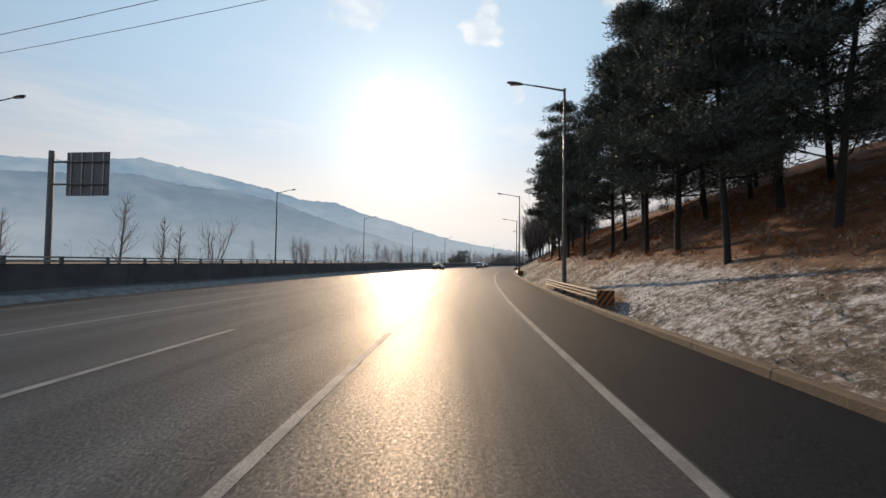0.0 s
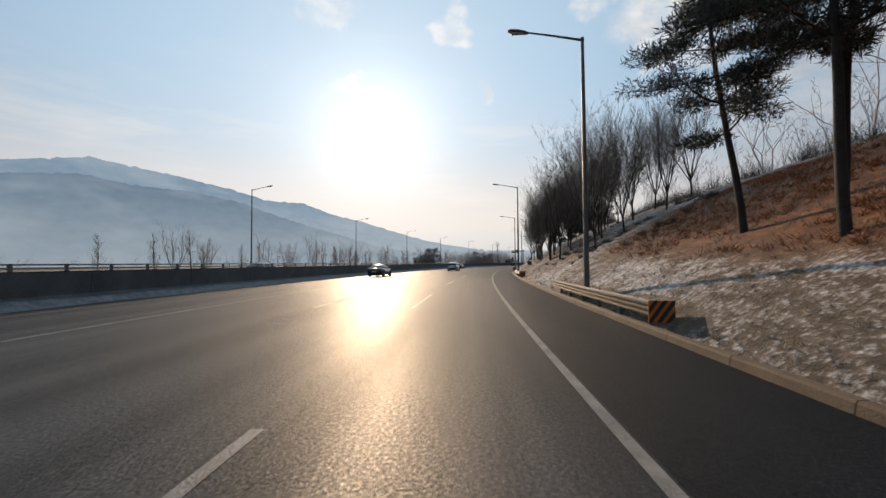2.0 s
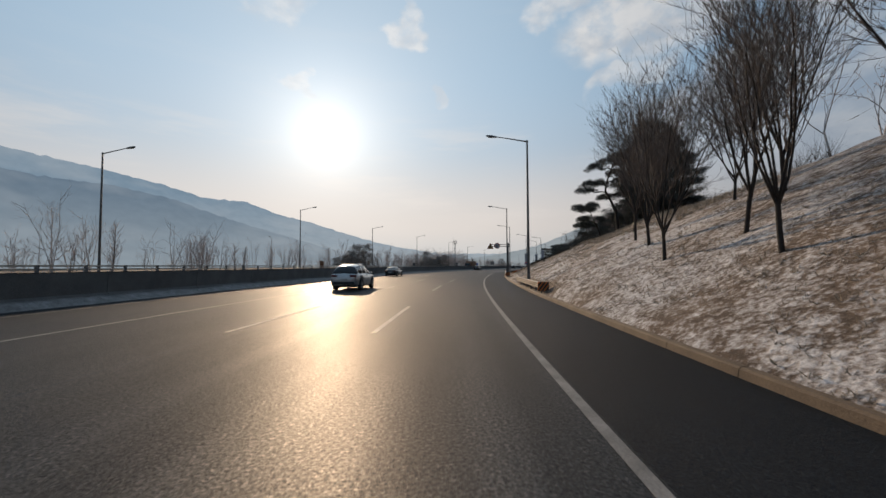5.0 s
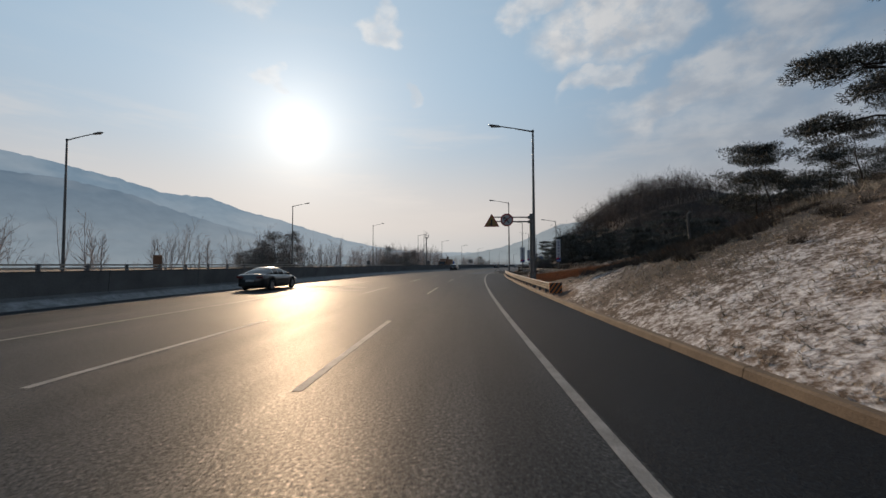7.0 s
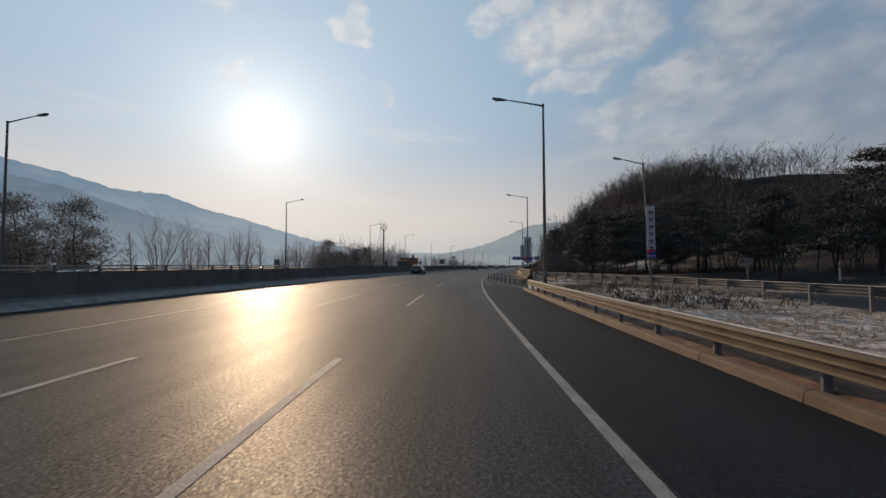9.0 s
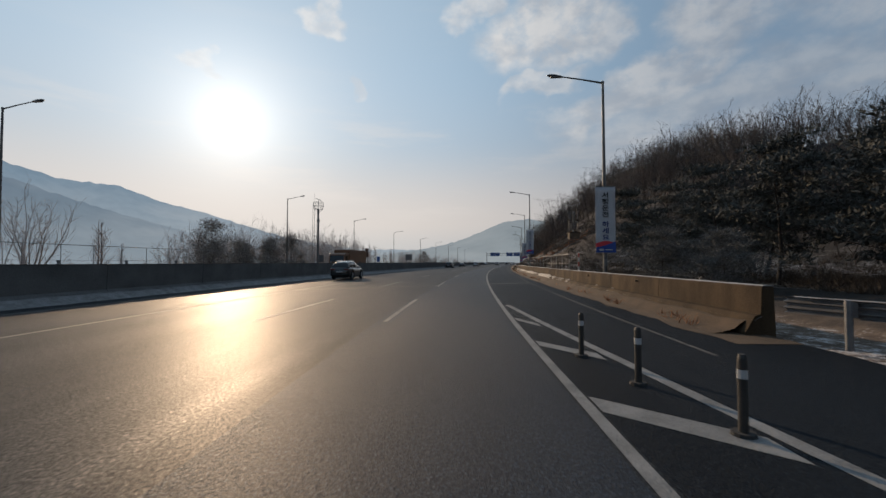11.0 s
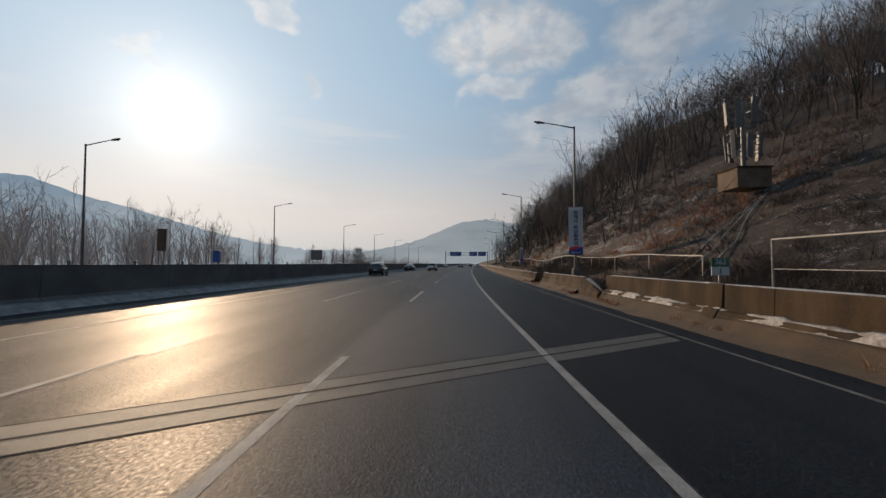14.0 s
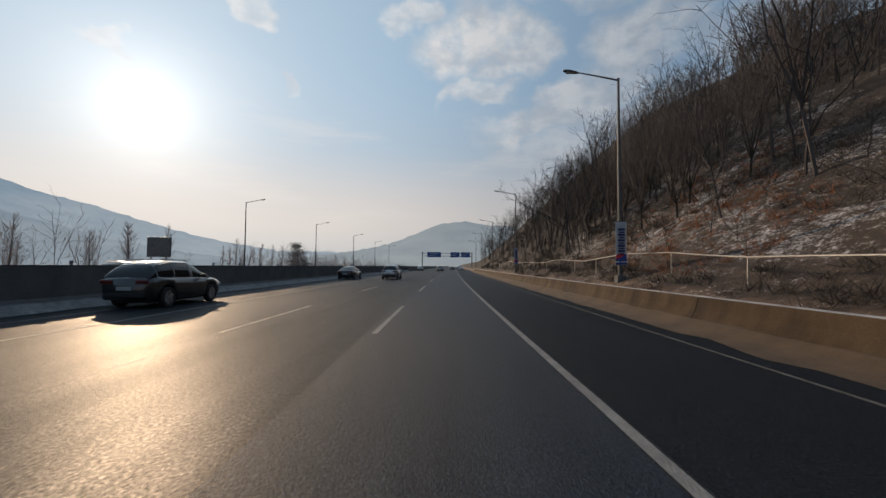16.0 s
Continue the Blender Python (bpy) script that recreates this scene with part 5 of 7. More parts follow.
for i in range(12):
    a = 2 * math.pi * i / 12
    g.tube([(0.85 * math.cos(a), 0.85 * math.sin(a), 13.9), (math.cos(a), math.sin(a), 14.5), (math.cos(a), math.sin(a), 15.2)], [0.025, 0.025, 0.025], 4)
    if i % 3 == 0:
        g.tube([(0.12 * math.cos(a), 0.12 * math.sin(a), 13.2), (0.85 * math.cos(a), 0.85 * math.sin(a), 13.9)], [0.04, 0.04], 4)
part("platform", g.mesh("platform", STEEL_DARK), mast)
g = Geo()
g.tube([(0, 0, 14.5), (0, 0, 15.5)], [0.06, 0.05], 8)
g.box((0, 0, 0), (1.0, 0.5, 0.1), Matrix.Translation((0.05, 0, 15.75)) @ Matrix.Rotation(radians(22), 4, "Y"))
g.tube([(-0.85, 0, 15.2), (-0.85, 0, 16.9)], [0.02, 0.015], 5)
part("panel", tidy(g.mesh("panel", STEEL_DARK), 0.02), mast, "tilted dark panel on a short stem")

# antenna cluster on a concrete base set into the bank
BASE_TOP = 7.35
base_pose = post_at(282.6, 17.8, BASE_TOP)
ledge = thing("concrete_plinth", base_pose, "tan concrete base set into the brushy bank under antennas", "concrete base")
g = Geo()
g.box((0, -0.4, -0.6), (2.0, 1.9, 1.2))
part("base_block", tidy(g.mesh("base_block", KERB), 0.03), ledge)
g = Geo()
g.box((0, -0.4, 0.03), (2.15, 2.05, 0.1))
part("coping", tidy(g.mesh("coping", CONCRETE), 0.02), ledge)
tower = thing("antenna_tower", base_pose @ Matrix.Translation((-0.2, -0.7, 0.08)), "two-tier cluster of grey panel antennas on a mast", "antenna")
g = Geo()
g.tube([(0, 0, 0), (0, 0, 4.1)], [0.14, 0.11], 10)
part("mast", g.mesh("mast", STEEL_DARK), tower)
g = Geo()
for zz in (2.15, 2.9, 3.75, 0.9, 1.7):
    ring = [(0.8 * math.cos(q * math.pi / 6), 0.8 * math.sin(q * math.pi / 6), zz) for q in range(13)]
    g.tube(ring, [0.03] * 13, 5)
part("ring", g.mesh("ring", STEEL_DARK), tower)
for i in range(14):
    a = 2 * math.pi * (i % 7) / 7 + 0.3 * (i // 7)
    z = 1.3 + 2.0 * (i // 7) + 0.12 * math.sin(i * 2.1)
    tall_ = 1.55 + 0.2 * math.cos(i * 1.7)
    m = Matrix.Translation((0.9 * math.cos(a), 0.9 * math.sin(a), z)) @ Matrix.Rotation(a, 4, "Z") @ Matrix.Rotation(radians(4), 4, "Y")
    g = Geo()
    g.box((0, 0, 0), (0.13, 0.3, tall_), m)
    antenna = part("antenna", tidy(g.mesh("antenna", POLE_GREY), 0.03), tower, "grey panel antenna")
    g = Geo()
    g.tube([(0, 0, z), (0.84 * math.cos(a), 0.84 * math.sin(a), z)], [0.03, 0.03], 5)
    part("bracket", g.mesh("bracket", STEEL_DARK), antenna)
for k in range(3):
    conduit = new("conduit")
    tagged(conduit, "pale conduit running down the bank from the antennas", "conduit", "antenna conduits")
    g = Geo()
    run = []
    for q in np.linspace(0, 1, 16):
        s_, u_ = 280.7 - (5.5 + 1.2 * k) * q, 17.4 + 0.25 * k - 8.0 * q + 0.2 * math.sin(q * 9 + k)
        run.append(on_ground(s_, u_) + Vector((0, 0, 0.1)))
    g.tube(run, [0.035] * 16, 6)
    part("pipe", g.mesh("pipe", STEEL), conduit)

# roadside boxes seen over the median
for s, u, w, h, mat, lab in ((163.0, -30.2, 0.7, 3.2, TRUCK_ORANGE, "rusty orange control box beyond the barrier"), (273, -30.5, 0.9, 3.6, STEEL_DARK, "dark control box beyond the barrier"), (304, -29.5, 0.8, 3.7, SIGN_BLUE, "narrow blue sign box beyond the barrier"), (336, -29.5, 2.3, 4.6, STEEL_DARK, "dark board on legs beyond the barrier"), (295.2, -29.5, 0.75, 5.2, BOARD_BROWN, "tall narrow brown board beyond the barrier"), (221, -30.0, 0.8, 3.2, STEEL_DARK, "dark control box beyond the barrier")):
    cab = thing("control_box", post_at(s, u, -0.6), lab, "cabinet")
    g = Geo()
    g.box((0, 0, h - 0.7), (w, 0.35, 2.2 if h > 5 else 1.4 if w < 2 else 2.0))
    part("body", tidy(g.mesh("body", mat), 0.03), cab)
    for x in (-w * 0.35, w * 0.35):
        g = Geo()
        g.tube([(x, 0, -1.2), (x, 0, h - 1.0)], [0.06, 0.06], 8)
        part("leg", g.mesh("leg", STEEL_DARK), cab)


# ---------- vehicles ----------
def wheel_parts(ob, x, y, r, w=0.22):
    g = Geo()
    side = 1 if x > 0 else -1
    prof = [(-w / 2, r * 0.72), (-w / 2, r * 0.93), (-w * 0.38, r), (w * 0.38, r), (w / 2, r * 0.93), (w / 2, r * 0.72)]
    n = 22
    g.sweep([[(x + a, y + q * math.cos(t_), r + q * math.sin(t_)) for a, q in prof] for t_ in (2 * math.pi * i / n for i in range(n + 1))], closed=True, caps=False)
    wh = part("wheel", tidy(g.mesh("wheel", RUBBER)), ob, "black tyre")
    g = Geo()
    g.tube([(x - side * 0.02, y, r), (x + side * (w / 2 - 0.03), y, r)], [r * 0.72, r * 0.70], 22)
    for i in range(5):
        t_ = 2 * math.pi * i / 5
        m = Matrix.Translation((x + side * (w / 2 - 0.015), y, r)) @ Matrix.Rotation(t_, 4, "X")
        g.box((0, 0, r * 0.36), (0.02, r * 0.2, r * 0.62), m)
    g.tube([(x + side * (w / 2 - 0.03), y, r), (x + side * (w / 2 + 0.005), y, r)], [r * 0.16, r * 0.14], 12)
    part("rim", tidy(g.mesh("rim", ALLOY)), wh, "alloy rim")


def car(label, m, paint, kind, group=""):
    """A car pointing along +y, from a side profile; kind sets its shape."""
    ob = thing("car", m, label, "car", group)
    if kind == "sedan":
        L, W, r = 4.9, 1.86, 0.33
        low = ((-2.45, 0.42, 0.92, 0.70), (-2.38, 0.26, 1.00, 0.82), (-1.9, 0.20, 1.04, 0.91), (-1.0, 0.19, 1.00, 0.93), (0.0, 0.19, 0.97, 0.93), (0.9, 0.19, 0.95, 0.93), (1.7, 0.21, 0.86, 0.91), (2.2, 0.25, 0.76, 0.84), (2.42, 0.36, 0.64, 0.66))
        roof = ((-1.95, 1.02, 0.60), (-1.45, 1.24, 0.58), (-0.95, 1.40, 0.57), (-0.35, 1.46, 0.57), (0.25, 1.42, 0.57), (0.75, 1.24, 0.60), (1.25, 0.97, 0.68))
        wheels = (-1.42, 1.45)
    else:
        L, W, r = 4.65, 1.88, 0.37
        low = ((-2.32, 0.48, 1.02, 0.74), (-2.26, 0.32, 1.10, 0.86), (-1.8, 0.27, 1.13, 0.92), (-1.0, 0.26, 1.10, 0.94), (0.0, 0.26, 1.07, 0.94), (0.9, 0.26, 1.05, 0.94), (1.6, 0.28, 1.00, 0.92), (2.1, 0.33, 0.90, 0.86), (2.3, 0.46, 0.74, 0.68))
        roof = ((-2.22, 1.10, 0.66), (-2.0, 1.42, 0.63), (-1.7, 1.60, 0.62), (-0.9, 1.69, 0.62), (0.0, 1.68, 0.62), (0.45, 1.56, 0.63), (0.9, 1.28, 0.68), (1.3, 1.05, 0.74))
        wheels = (-1.36, 1.38)
    g = Geo()
    rings = []
    fine = np.linspace(low[0][0], low[-1][0], 34)
    for y in fine:
        b_ = ramp(y, [p[0] for p in low], [p[1] for p in low])
        t_ = ramp(y, [p[0] for p in low], [p[2] for p in low])
        h = ramp(y, [p[0] for p in low], [p[3] for p in low])
        for wy in wheels:
            d = abs(y - wy)
            if d < r + 0.07:
                b_ = max(b_, r + math.sqrt(max(0.0, (r + 0.07) ** 2 - d * d)))
        b_ = min(b_, t_ - 0.12)
        mid = (b_ + t_) / 2 + 0.05
        rings.append([(-h * 0.9, y, b_), (-h * 0.985, y, b_ + 0.06), (-h, y, mid), (-h * 0.96, y, t_ - 0.07), (-h * 0.86, y, t_), (0, y, t_ + 0.025), (h * 0.86, y, t_), (h * 0.96, y, t_ - 0.07), (h, y, mid), (h * 0.985, y, b_ + 0.06), (h * 0.9, y, b_)])
    g.sweep(rings)
    body = part("body", tidy(g.mesh("body", paint, smooth=True)), ob)
    g = Geo()
    g.box((0, 0, r * 0.95), (W * 0.72, L * 0.86, 0.3))
    part("underbody", tidy(g.mesh("underbody", RUBBER)), ob)
    # glasshouse, with a roof panel lying over it
    def section(y, grow=0.0):
        z = ramp(y, [p[0] for p in roof], [p[1] for p in roof])
        hw = ramp(y, [p[0] for p in roof], [p[2] for p in roof])
        sill = ramp(y, [p[0] for p in low], [p[2] for p in low]) - 0.03
        z = max(z, sill + 0.01)
        hs = 0.82
        k = min(1.0, (z - sill) / 0.4)
        top = hs + (hw - hs) * k
        return [(-hs - grow, y, sill), (-(hs + top) / 2 - 0.02 - grow, y, (sill + z) / 2), (-top - grow, y, z - 0.05 * k), (-top * 0.8, y, z + grow), (0, y, z + 0.02 * k + grow), (top * 0.8, y, z + grow), (top + grow, y, z - 0.05 * k), ((hs + top) / 2 + 0.02 + grow, y, (sill + z) / 2), (hs + grow, y, sill)]
    g = Geo()
    ys = np.linspace(roof[0][0], roof[-1][0], 26)
    g.sweep([section(y) for y in ys])
    cabin = part("glasshouse", tidy(g.mesh("glasshouse", GLASS_CAR, smooth=True)), ob, "dark tinted windows")
    g = Geo()
    y0, y1 = (roof[2][0] - 0.1, roof[4][0] + 0.05) if kind == "sedan" else (roof[2][0] - 0.12, roof[4][0] + 0.05)
    g.sweep([[p for p in section(y, 0.012)[2:7]] for y in np.linspace(y0, y1, 12)], closed=False, caps=False)
    part("roof", g.mesh("roof", paint, smooth=True), ob)
    for yq in ((y0 - 0.02, -0.42, 0.42, y1) if kind == "sedan" else (y0, -0.9, 0.15, y1)):
        for sgn in (0, 1):
            g = Geo()
            a, b_ = section(yq - 0.035, 0.008), section(yq + 0.035, 0.008)
            idx = (0, 1, 2) if sgn == 0 else (8, 7, 6)
            g.sweep([[a[i] for i in idx], [b_[i] for i in idx]], closed=False, caps=False)
            part("pillar", g.mesh("pillar", paint, smooth=True), cabin)
    for x in (-W / 2 + 0.10, W / 2 - 0.10):
        for y in wheels:
            wheel_parts(ob, x, y, r)
        sg = 1 if x > 0 else -1
        g = Geo()
        g.box((sg * (W / 2 + 0.07), 0.62, roof[0][1] + 0.02), (0.2, 0.12, 0.14))
        part("mirror", tidy(g.mesh("mirror", paint), 0.03), ob)
        g = Geo()
        yb = low[0][0]
        g.box((sg * 0.62, yb + 0.03, 0.84 if kind == "sedan" else 0.95), (0.42, 0.1, 0.14))
        part("tail_light", tidy(g.mesh("tail_light", RED_LENS), 0.02), ob, "red tail light")
        g = Geo()
        yf = low[-1][0]
        g.box((sg * 0.62, yf - 0.16, 0.62 if kind == "sedan" else 0.74), (0.4, 0.16, 0.13))
        part("headlight", tidy(g.mesh("headlight", CLEAR_LENS), 0.02), ob, "clear headlight")
    g = Geo()
    g.box((0, low[0][0] - 0.005, 0.62 if kind == "sedan" else 0.72), (0.52, 0.02, 0.12))
    part("number_plate", tidy(g.mesh("number_plate", PLATE_PALE), 0.004), ob, "plain pale plate")
    g = Geo()
    g.box((0, low[0][0] + 0.03, 0.4 if kind == "sedan" else 0.5), (1.4, 0.1, 0.14))
    part("bumper", tidy(g.mesh("bumper", RUBBER), 0.02), ob)
    if kind == "suv":
        for x in (-0.56, 0.56):
            g = Geo()
            g.tube([(x, -1.5, 1.68), (x, -1.4, 1.745), (x, 0.0, 1.745), (x, 0.1, 1.69)], [0.02] * 4, 6)
            part("roof_rail", g.mesh("roof_rail", ALLOY), ob, "silver roof rail")
    return ob


car("black saloon car on the far lane beside the snow bank", post_at(86.0, -12.2), CAR_BLACK, "sedan")
car("black saloon car catching the low sun", post_at(152.6, -13.1), CAR_BLACK, "sedan")
car("dark grey estate SUV with silver roof rails", post_at(311.5, -11.3), CAR_CHARCOAL, "suv")
car("black saloon car some way ahead", post_at(343.0, -11.7), CAR_BLACK, "sedan")
car("silver SUV in the next lane but one", post_at(344.0, -6.9), CAR_SILVER, "suv")
car("dark grey estate SUV on the far lane", post_at(236.8, -11.7), CAR_CHARCOAL, "suv")
car("white hatchback well ahead on the curve", post_at(118.0, -7.6), CAR_SILVER, "suv")
for s, u, p, k in ((420, -3.6, CAR_SILVER, "suv"), (455, 3.2, CAR_WHITE, "sedan"), (430, -10.5, CAR_SILVER, "sedan"), (470, -0.2, CAR_BLACK, "sedan"), (520, 3.2, CAR_WHITE, "suv")):
    car("small distant car on the road ahead", post_at(s, u), p, k, "distant traffic")
for s, u, p, k in ((183, -19.8, CAR_SILVER, "sedan"), (233, -19.8, CAR_WHITE, "sedan"), (319, -19.6, CAR_WHITE, "suv"), (73, -20, CAR_WHITE, "suv"), (350, -19.5, CAR_SILVER, "sedan")):
    car("pale car on the opposite carriageway", post_at(s, u, 0, 180), p, k, "oncoming traffic")

truck = thing("truck", post_at(261.5, -20.5, 0, 180), "orange box truck on the opposite carriageway", "truck")
g = Geo()
g.box((0, -0.9, 2.25), (2.4, 8.2, 2.5))
part("cargo_box", tidy(g.mesh("cargo_box", TRUCK_ORANGE), 0.05), truck)
g = Geo()
g.sweep([[(x, 3.4, 0.7), (x, 5.2, 0.7), (x, 5.3, 1.6), (x, 5.05, 2.75), (x, 4.6, 2.95), (x, 3.4, 2.95)] for x in (-1.2, 1.2)])
cab = part("cab", tidy(g.mesh("cab", TRUCK_ORANGE), 0.05), truck)
g = Geo()
g.sweep([[(x, 5.312, 1.7), (x, 5.10, 2.6), (x, 5.09, 2.6), (x, 5.302, 1.7)] for x in (-1.05, 1.05)])
part("windscreen", tidy(g.mesh("windscreen", GLASS_CAR)), cab)
for x in (-1.206, 1.206):
    g = Geo()
    g.box((x, 4.4, 2.15), (0.01, 0.9, 0.7))
    part("side_window", g.mesh("side_window", GLASS_CAR), cab)
g = Geo()
g.box((0, 0, 0.8), (0.9, 9.6, 0.3))
part("chassis", tidy(g.mesh("chassis", RUBBER)), truck)
for x in (-1.0, 1.0):
    for y in (-3.6, -2.5, 4.2):
        wheel_parts(truck, x, y, 0.5, 0.3)

# ---------- trees ----------
def limb(g, rnd, p, d, length, r0, r1, sides, rise=0.15, bend=0.16, steps=4):
    """One curved, tapered branch; returns its points."""
    pts, p, d = [p.copy()], p.copy(), d.normalized()
    for i in range(steps):
        d = (d + Vector((rnd.uniform(-bend, bend), rnd.uniform(-bend, bend), rnd.uniform(-bend, bend) + rise))).normalized()
        p = p + d * (length / steps)
        pts.append(p.copy())
    g.tube(pts, [r0 + (r1 - r0) * i / steps for i in range(steps + 1)], sides, caps=False)
    return pts, d


def off(rnd, d, angle):
    a = d.cross(Vector((rnd.uniform(-1, 1), rnd.uniform(-1, 1), rnd.uniform(-1, 1)))).normalized()
    return (Matrix.Rotation(angle, 3, a) @ d).normalized()


def slip(g, rnd, p, d, length, w):
    """The thinnest twigs: one sliver each."""
    side = d.cross(Vector((rnd.uniform(-1, 1), rnd.uniform(-1, 1), rnd.uniform(-1, 1)))).normalized()
    g.face(p - side * w, p + side * w, p + d * length)


def bare_tree(seed, tall, fork, spread, limbs=6, boughs=8, twigs=6, sprigs=7, narrow=False, slim=1.0):
    """Trunk and limbs in one mesh, boughs and twigs in another."""
    rnd = random.Random(seed)
    wood, crown = Geo(), Geo()
    r = tall * 0.0155 * slim
    pts, d = limb(wood, rnd, Vector((0, 0, -0.3)), Vector((rnd.uniform(-0.05, 0.05), rnd.uniform(-0.05, 0.05), 1)), fork + 0.3, r * 1.25, r, 9, 0.2, 0.05)
    tops = []
    if narrow:
        lead, d = limb(wood, rnd, pts[-1], Vector((0, 0, 1)), tall - fork, r, r * 0.12, 7, 0.25, 0.05, 8)
        for i in range(limbs * 4):
            q = lead[1 + int((len(lead) - 2) * (i / (limbs * 4)) ** 0.9)]
            tops.append((q, off(rnd, Vector((0, 0, 1)), rnd.uniform(0.35, 0.8)), (tall - q.z) * 0.25 + tall * 0.07, r * 0.28))
    else:
        for i in range(limbs):
            a = 2 * math.pi * (i + rnd.uniform(-0.3, 0.3)) / limbs
            lean = spread * rnd.uniform(0.55, 1.15)
            dd = Vector((math.cos(a) * lean, math.sin(a) * lean, 1))
            ln = (tall - fork) * rnd.uniform(0.62, 0.85)
            lead, d = limb(wood, rnd, pts[-1] - Vector((0, 0, rnd.uniform(0, 0.35))), dd, ln, r * 0.62, r * 0.2, 6, 0.12, 0.12, 6)
            for k in range(boughs):
                q = lead[2 + int((len(lead) - 3) * k / (boughs - 1) + 0.001)]
                tops.append((q, off(rnd, (d + dd.normalized()).normalized(), rnd.uniform(0.25, 0.75)), ln * rnd.uniform(0.35, 0.6), r * 0.24))
            tops.append((lead[-1], d, ln * 0.4, r * 0.2))
    for q, d, ln, rr in tops:
        bp, bd = limb(crown, rnd, q, d, ln, rr, rr * 0.35, 4, 0.14, 0.2, 4)
        for k in range(twigs):
            tq = bp[1 + k % (len(bp) - 1)]
            tl = ln * rnd.uniform(0.35, 0.6)
            tp, td = limb(crown, rnd, tq, off(rnd, bd, rnd.uniform(0.3, 0.8)), tl, rr * 0.42, rr * 0.16, 3, 0.12, 0.25, 2)
            for j in range(sprigs):
                slip(crown, rnd, tp[1 + j % 2], off(rnd, td, rnd.uniform(0.25, 0.7)) + Vector((0, 0, 0.15)), tl * rnd.uniform(0.4, 0.75), max(0.007, rr * 0.2))
    return wood, crown


def needle_mesh(name, clumps, per, mat, rnd, size=0.22, width=0.024):
    """Tufts of needles: many small slips round each clump's middle."""
    c = np.array([p for p, _ in clumps]).repeat(per, 0)
    rad = np.array([q for _, q in clumps]).repeat(per, 0)
    n = len(c)
    v = rnd.normal(size=(n, 3))
    v /= np.linalg.norm(v, axis=1)[:, None]
    pos = c + v * rad * (rnd.random((n, 1)) ** 0.45)
    d = v * 0.7 + rnd.normal(size=(n, 3)) * 0.55 + np.array([0, 0, 0.25])
    d /= np.linalg.norm(d, axis=1)[:, None]
    side = np.cross(d, rnd.normal(size=(n, 3)))
    side /= np.linalg.norm(side, axis=1)[:, None]
    ln = size * (0.6 + 0.8 * rnd.random((n, 1)))
    w = width * (0.6 + 0.8 * rnd.random((n, 1)))
    verts = np.stack([pos - side * w, pos + side * w, pos + d * ln], 1).reshape(-1, 3)
    me = bpy.data.meshes.new(name)
    me.from_pydata(verts.tolist(), [], np.arange(len(verts)).reshape(-1, 3).tolist())
    me.materials.append(mat)
    return me


def pine(seed, tall, clear, reach, crook, per=125, mats=None, rings=11, spokes=(2, 3, 3, 4), slips=0.024, girth=0.0108, flat=0.38, long=0.22):
    """A pine: crooked trunk, spreading limbs and layered tufts of needles."""
    rnd, arr = random.Random(seed), np.random.default_rng(seed)
    wood, clumps = Geo(), []
    r = girth * tall
    pts, p, d = [], Vector((0, 0, -0.4)), Vector((0, 0, 1))
    n = 10
    for i in range(n + 1):
        pts.append(p.copy())
        d = (d + Vector((rnd.uniform(-crook, crook), rnd.uniform(-crook, crook), 0.2))).normalized()
        p = p + d * ((tall + 0.2) / n)
    wood.tube(pts, [r * (1.15 - 0.95 * (i / n)) for i in range(n + 1)], 9, caps=False)
    for k in range(rings):
        q = k / (rings - 1)
        z = clear + (tall * 0.97 - clear) * q
        i = min(n - 1, int(z / tall * n))
        base = pts[i].lerp(pts[i + 1], z / tall * n - i)
        arms = rnd.choice(spokes)
        turn0 = rnd.uniform(0, 6.3)
        for j in range(arms):
            a = turn0 + 2 * math.pi * j / arms + rnd.uniform(-0.4, 0.4)
            ln = reach * (1.0 - 0.72 * q ** 1.3) * rnd.uniform(0.6, 1.15) * (0.75 + 0.25 * min(1, q * 6))
            lp, ld = limb(wood, rnd, base, Vector((math.cos(a), math.sin(a), rnd.uniform(-0.05, 0.35))), ln, r * 0.34 * (1 - 0.6 * q), 0.012, 5, 0.04, 0.2, 4)
            for t_, sz in ((2, 0.5), (3, 0.62), (4, 0.6)):
                c = lp[t_]
                sz = sz * (0.75 + 0.5 * rnd.random()) * (0.6 + 0.25 * reach / 2)
                clumps.append(((c.x, c.y, c.z + 0.12), (sz * 1.15, sz * 1.15, sz * flat)))
                if rnd.random() < 0.5:
                    clumps.append(((c.x + rnd.uniform(-0.6, 0.6), c.y + rnd.uniform(-0.6, 0.6), c.z + rnd.uniform(0.0, 0.35)), (sz, sz, sz * flat)))
    top = pts[-1]
    clumps.append(((top.x, top.y, top.z), (0.5, 0.5, 0.6)))
    return wood.mesh("trunk", BARK, smooth=True), needle_mesh("crown", clumps, per, (mats or NEEDLES), arr, long, slips)


def tree_thing(name, label, category, group, trunk, crown, crown_label):
    ob = thing(name, pose(0, 0, -80), label, category, group)
    part("trunk", trunk, ob)
    part("crown", crown, ob, crown_label)
    return ob


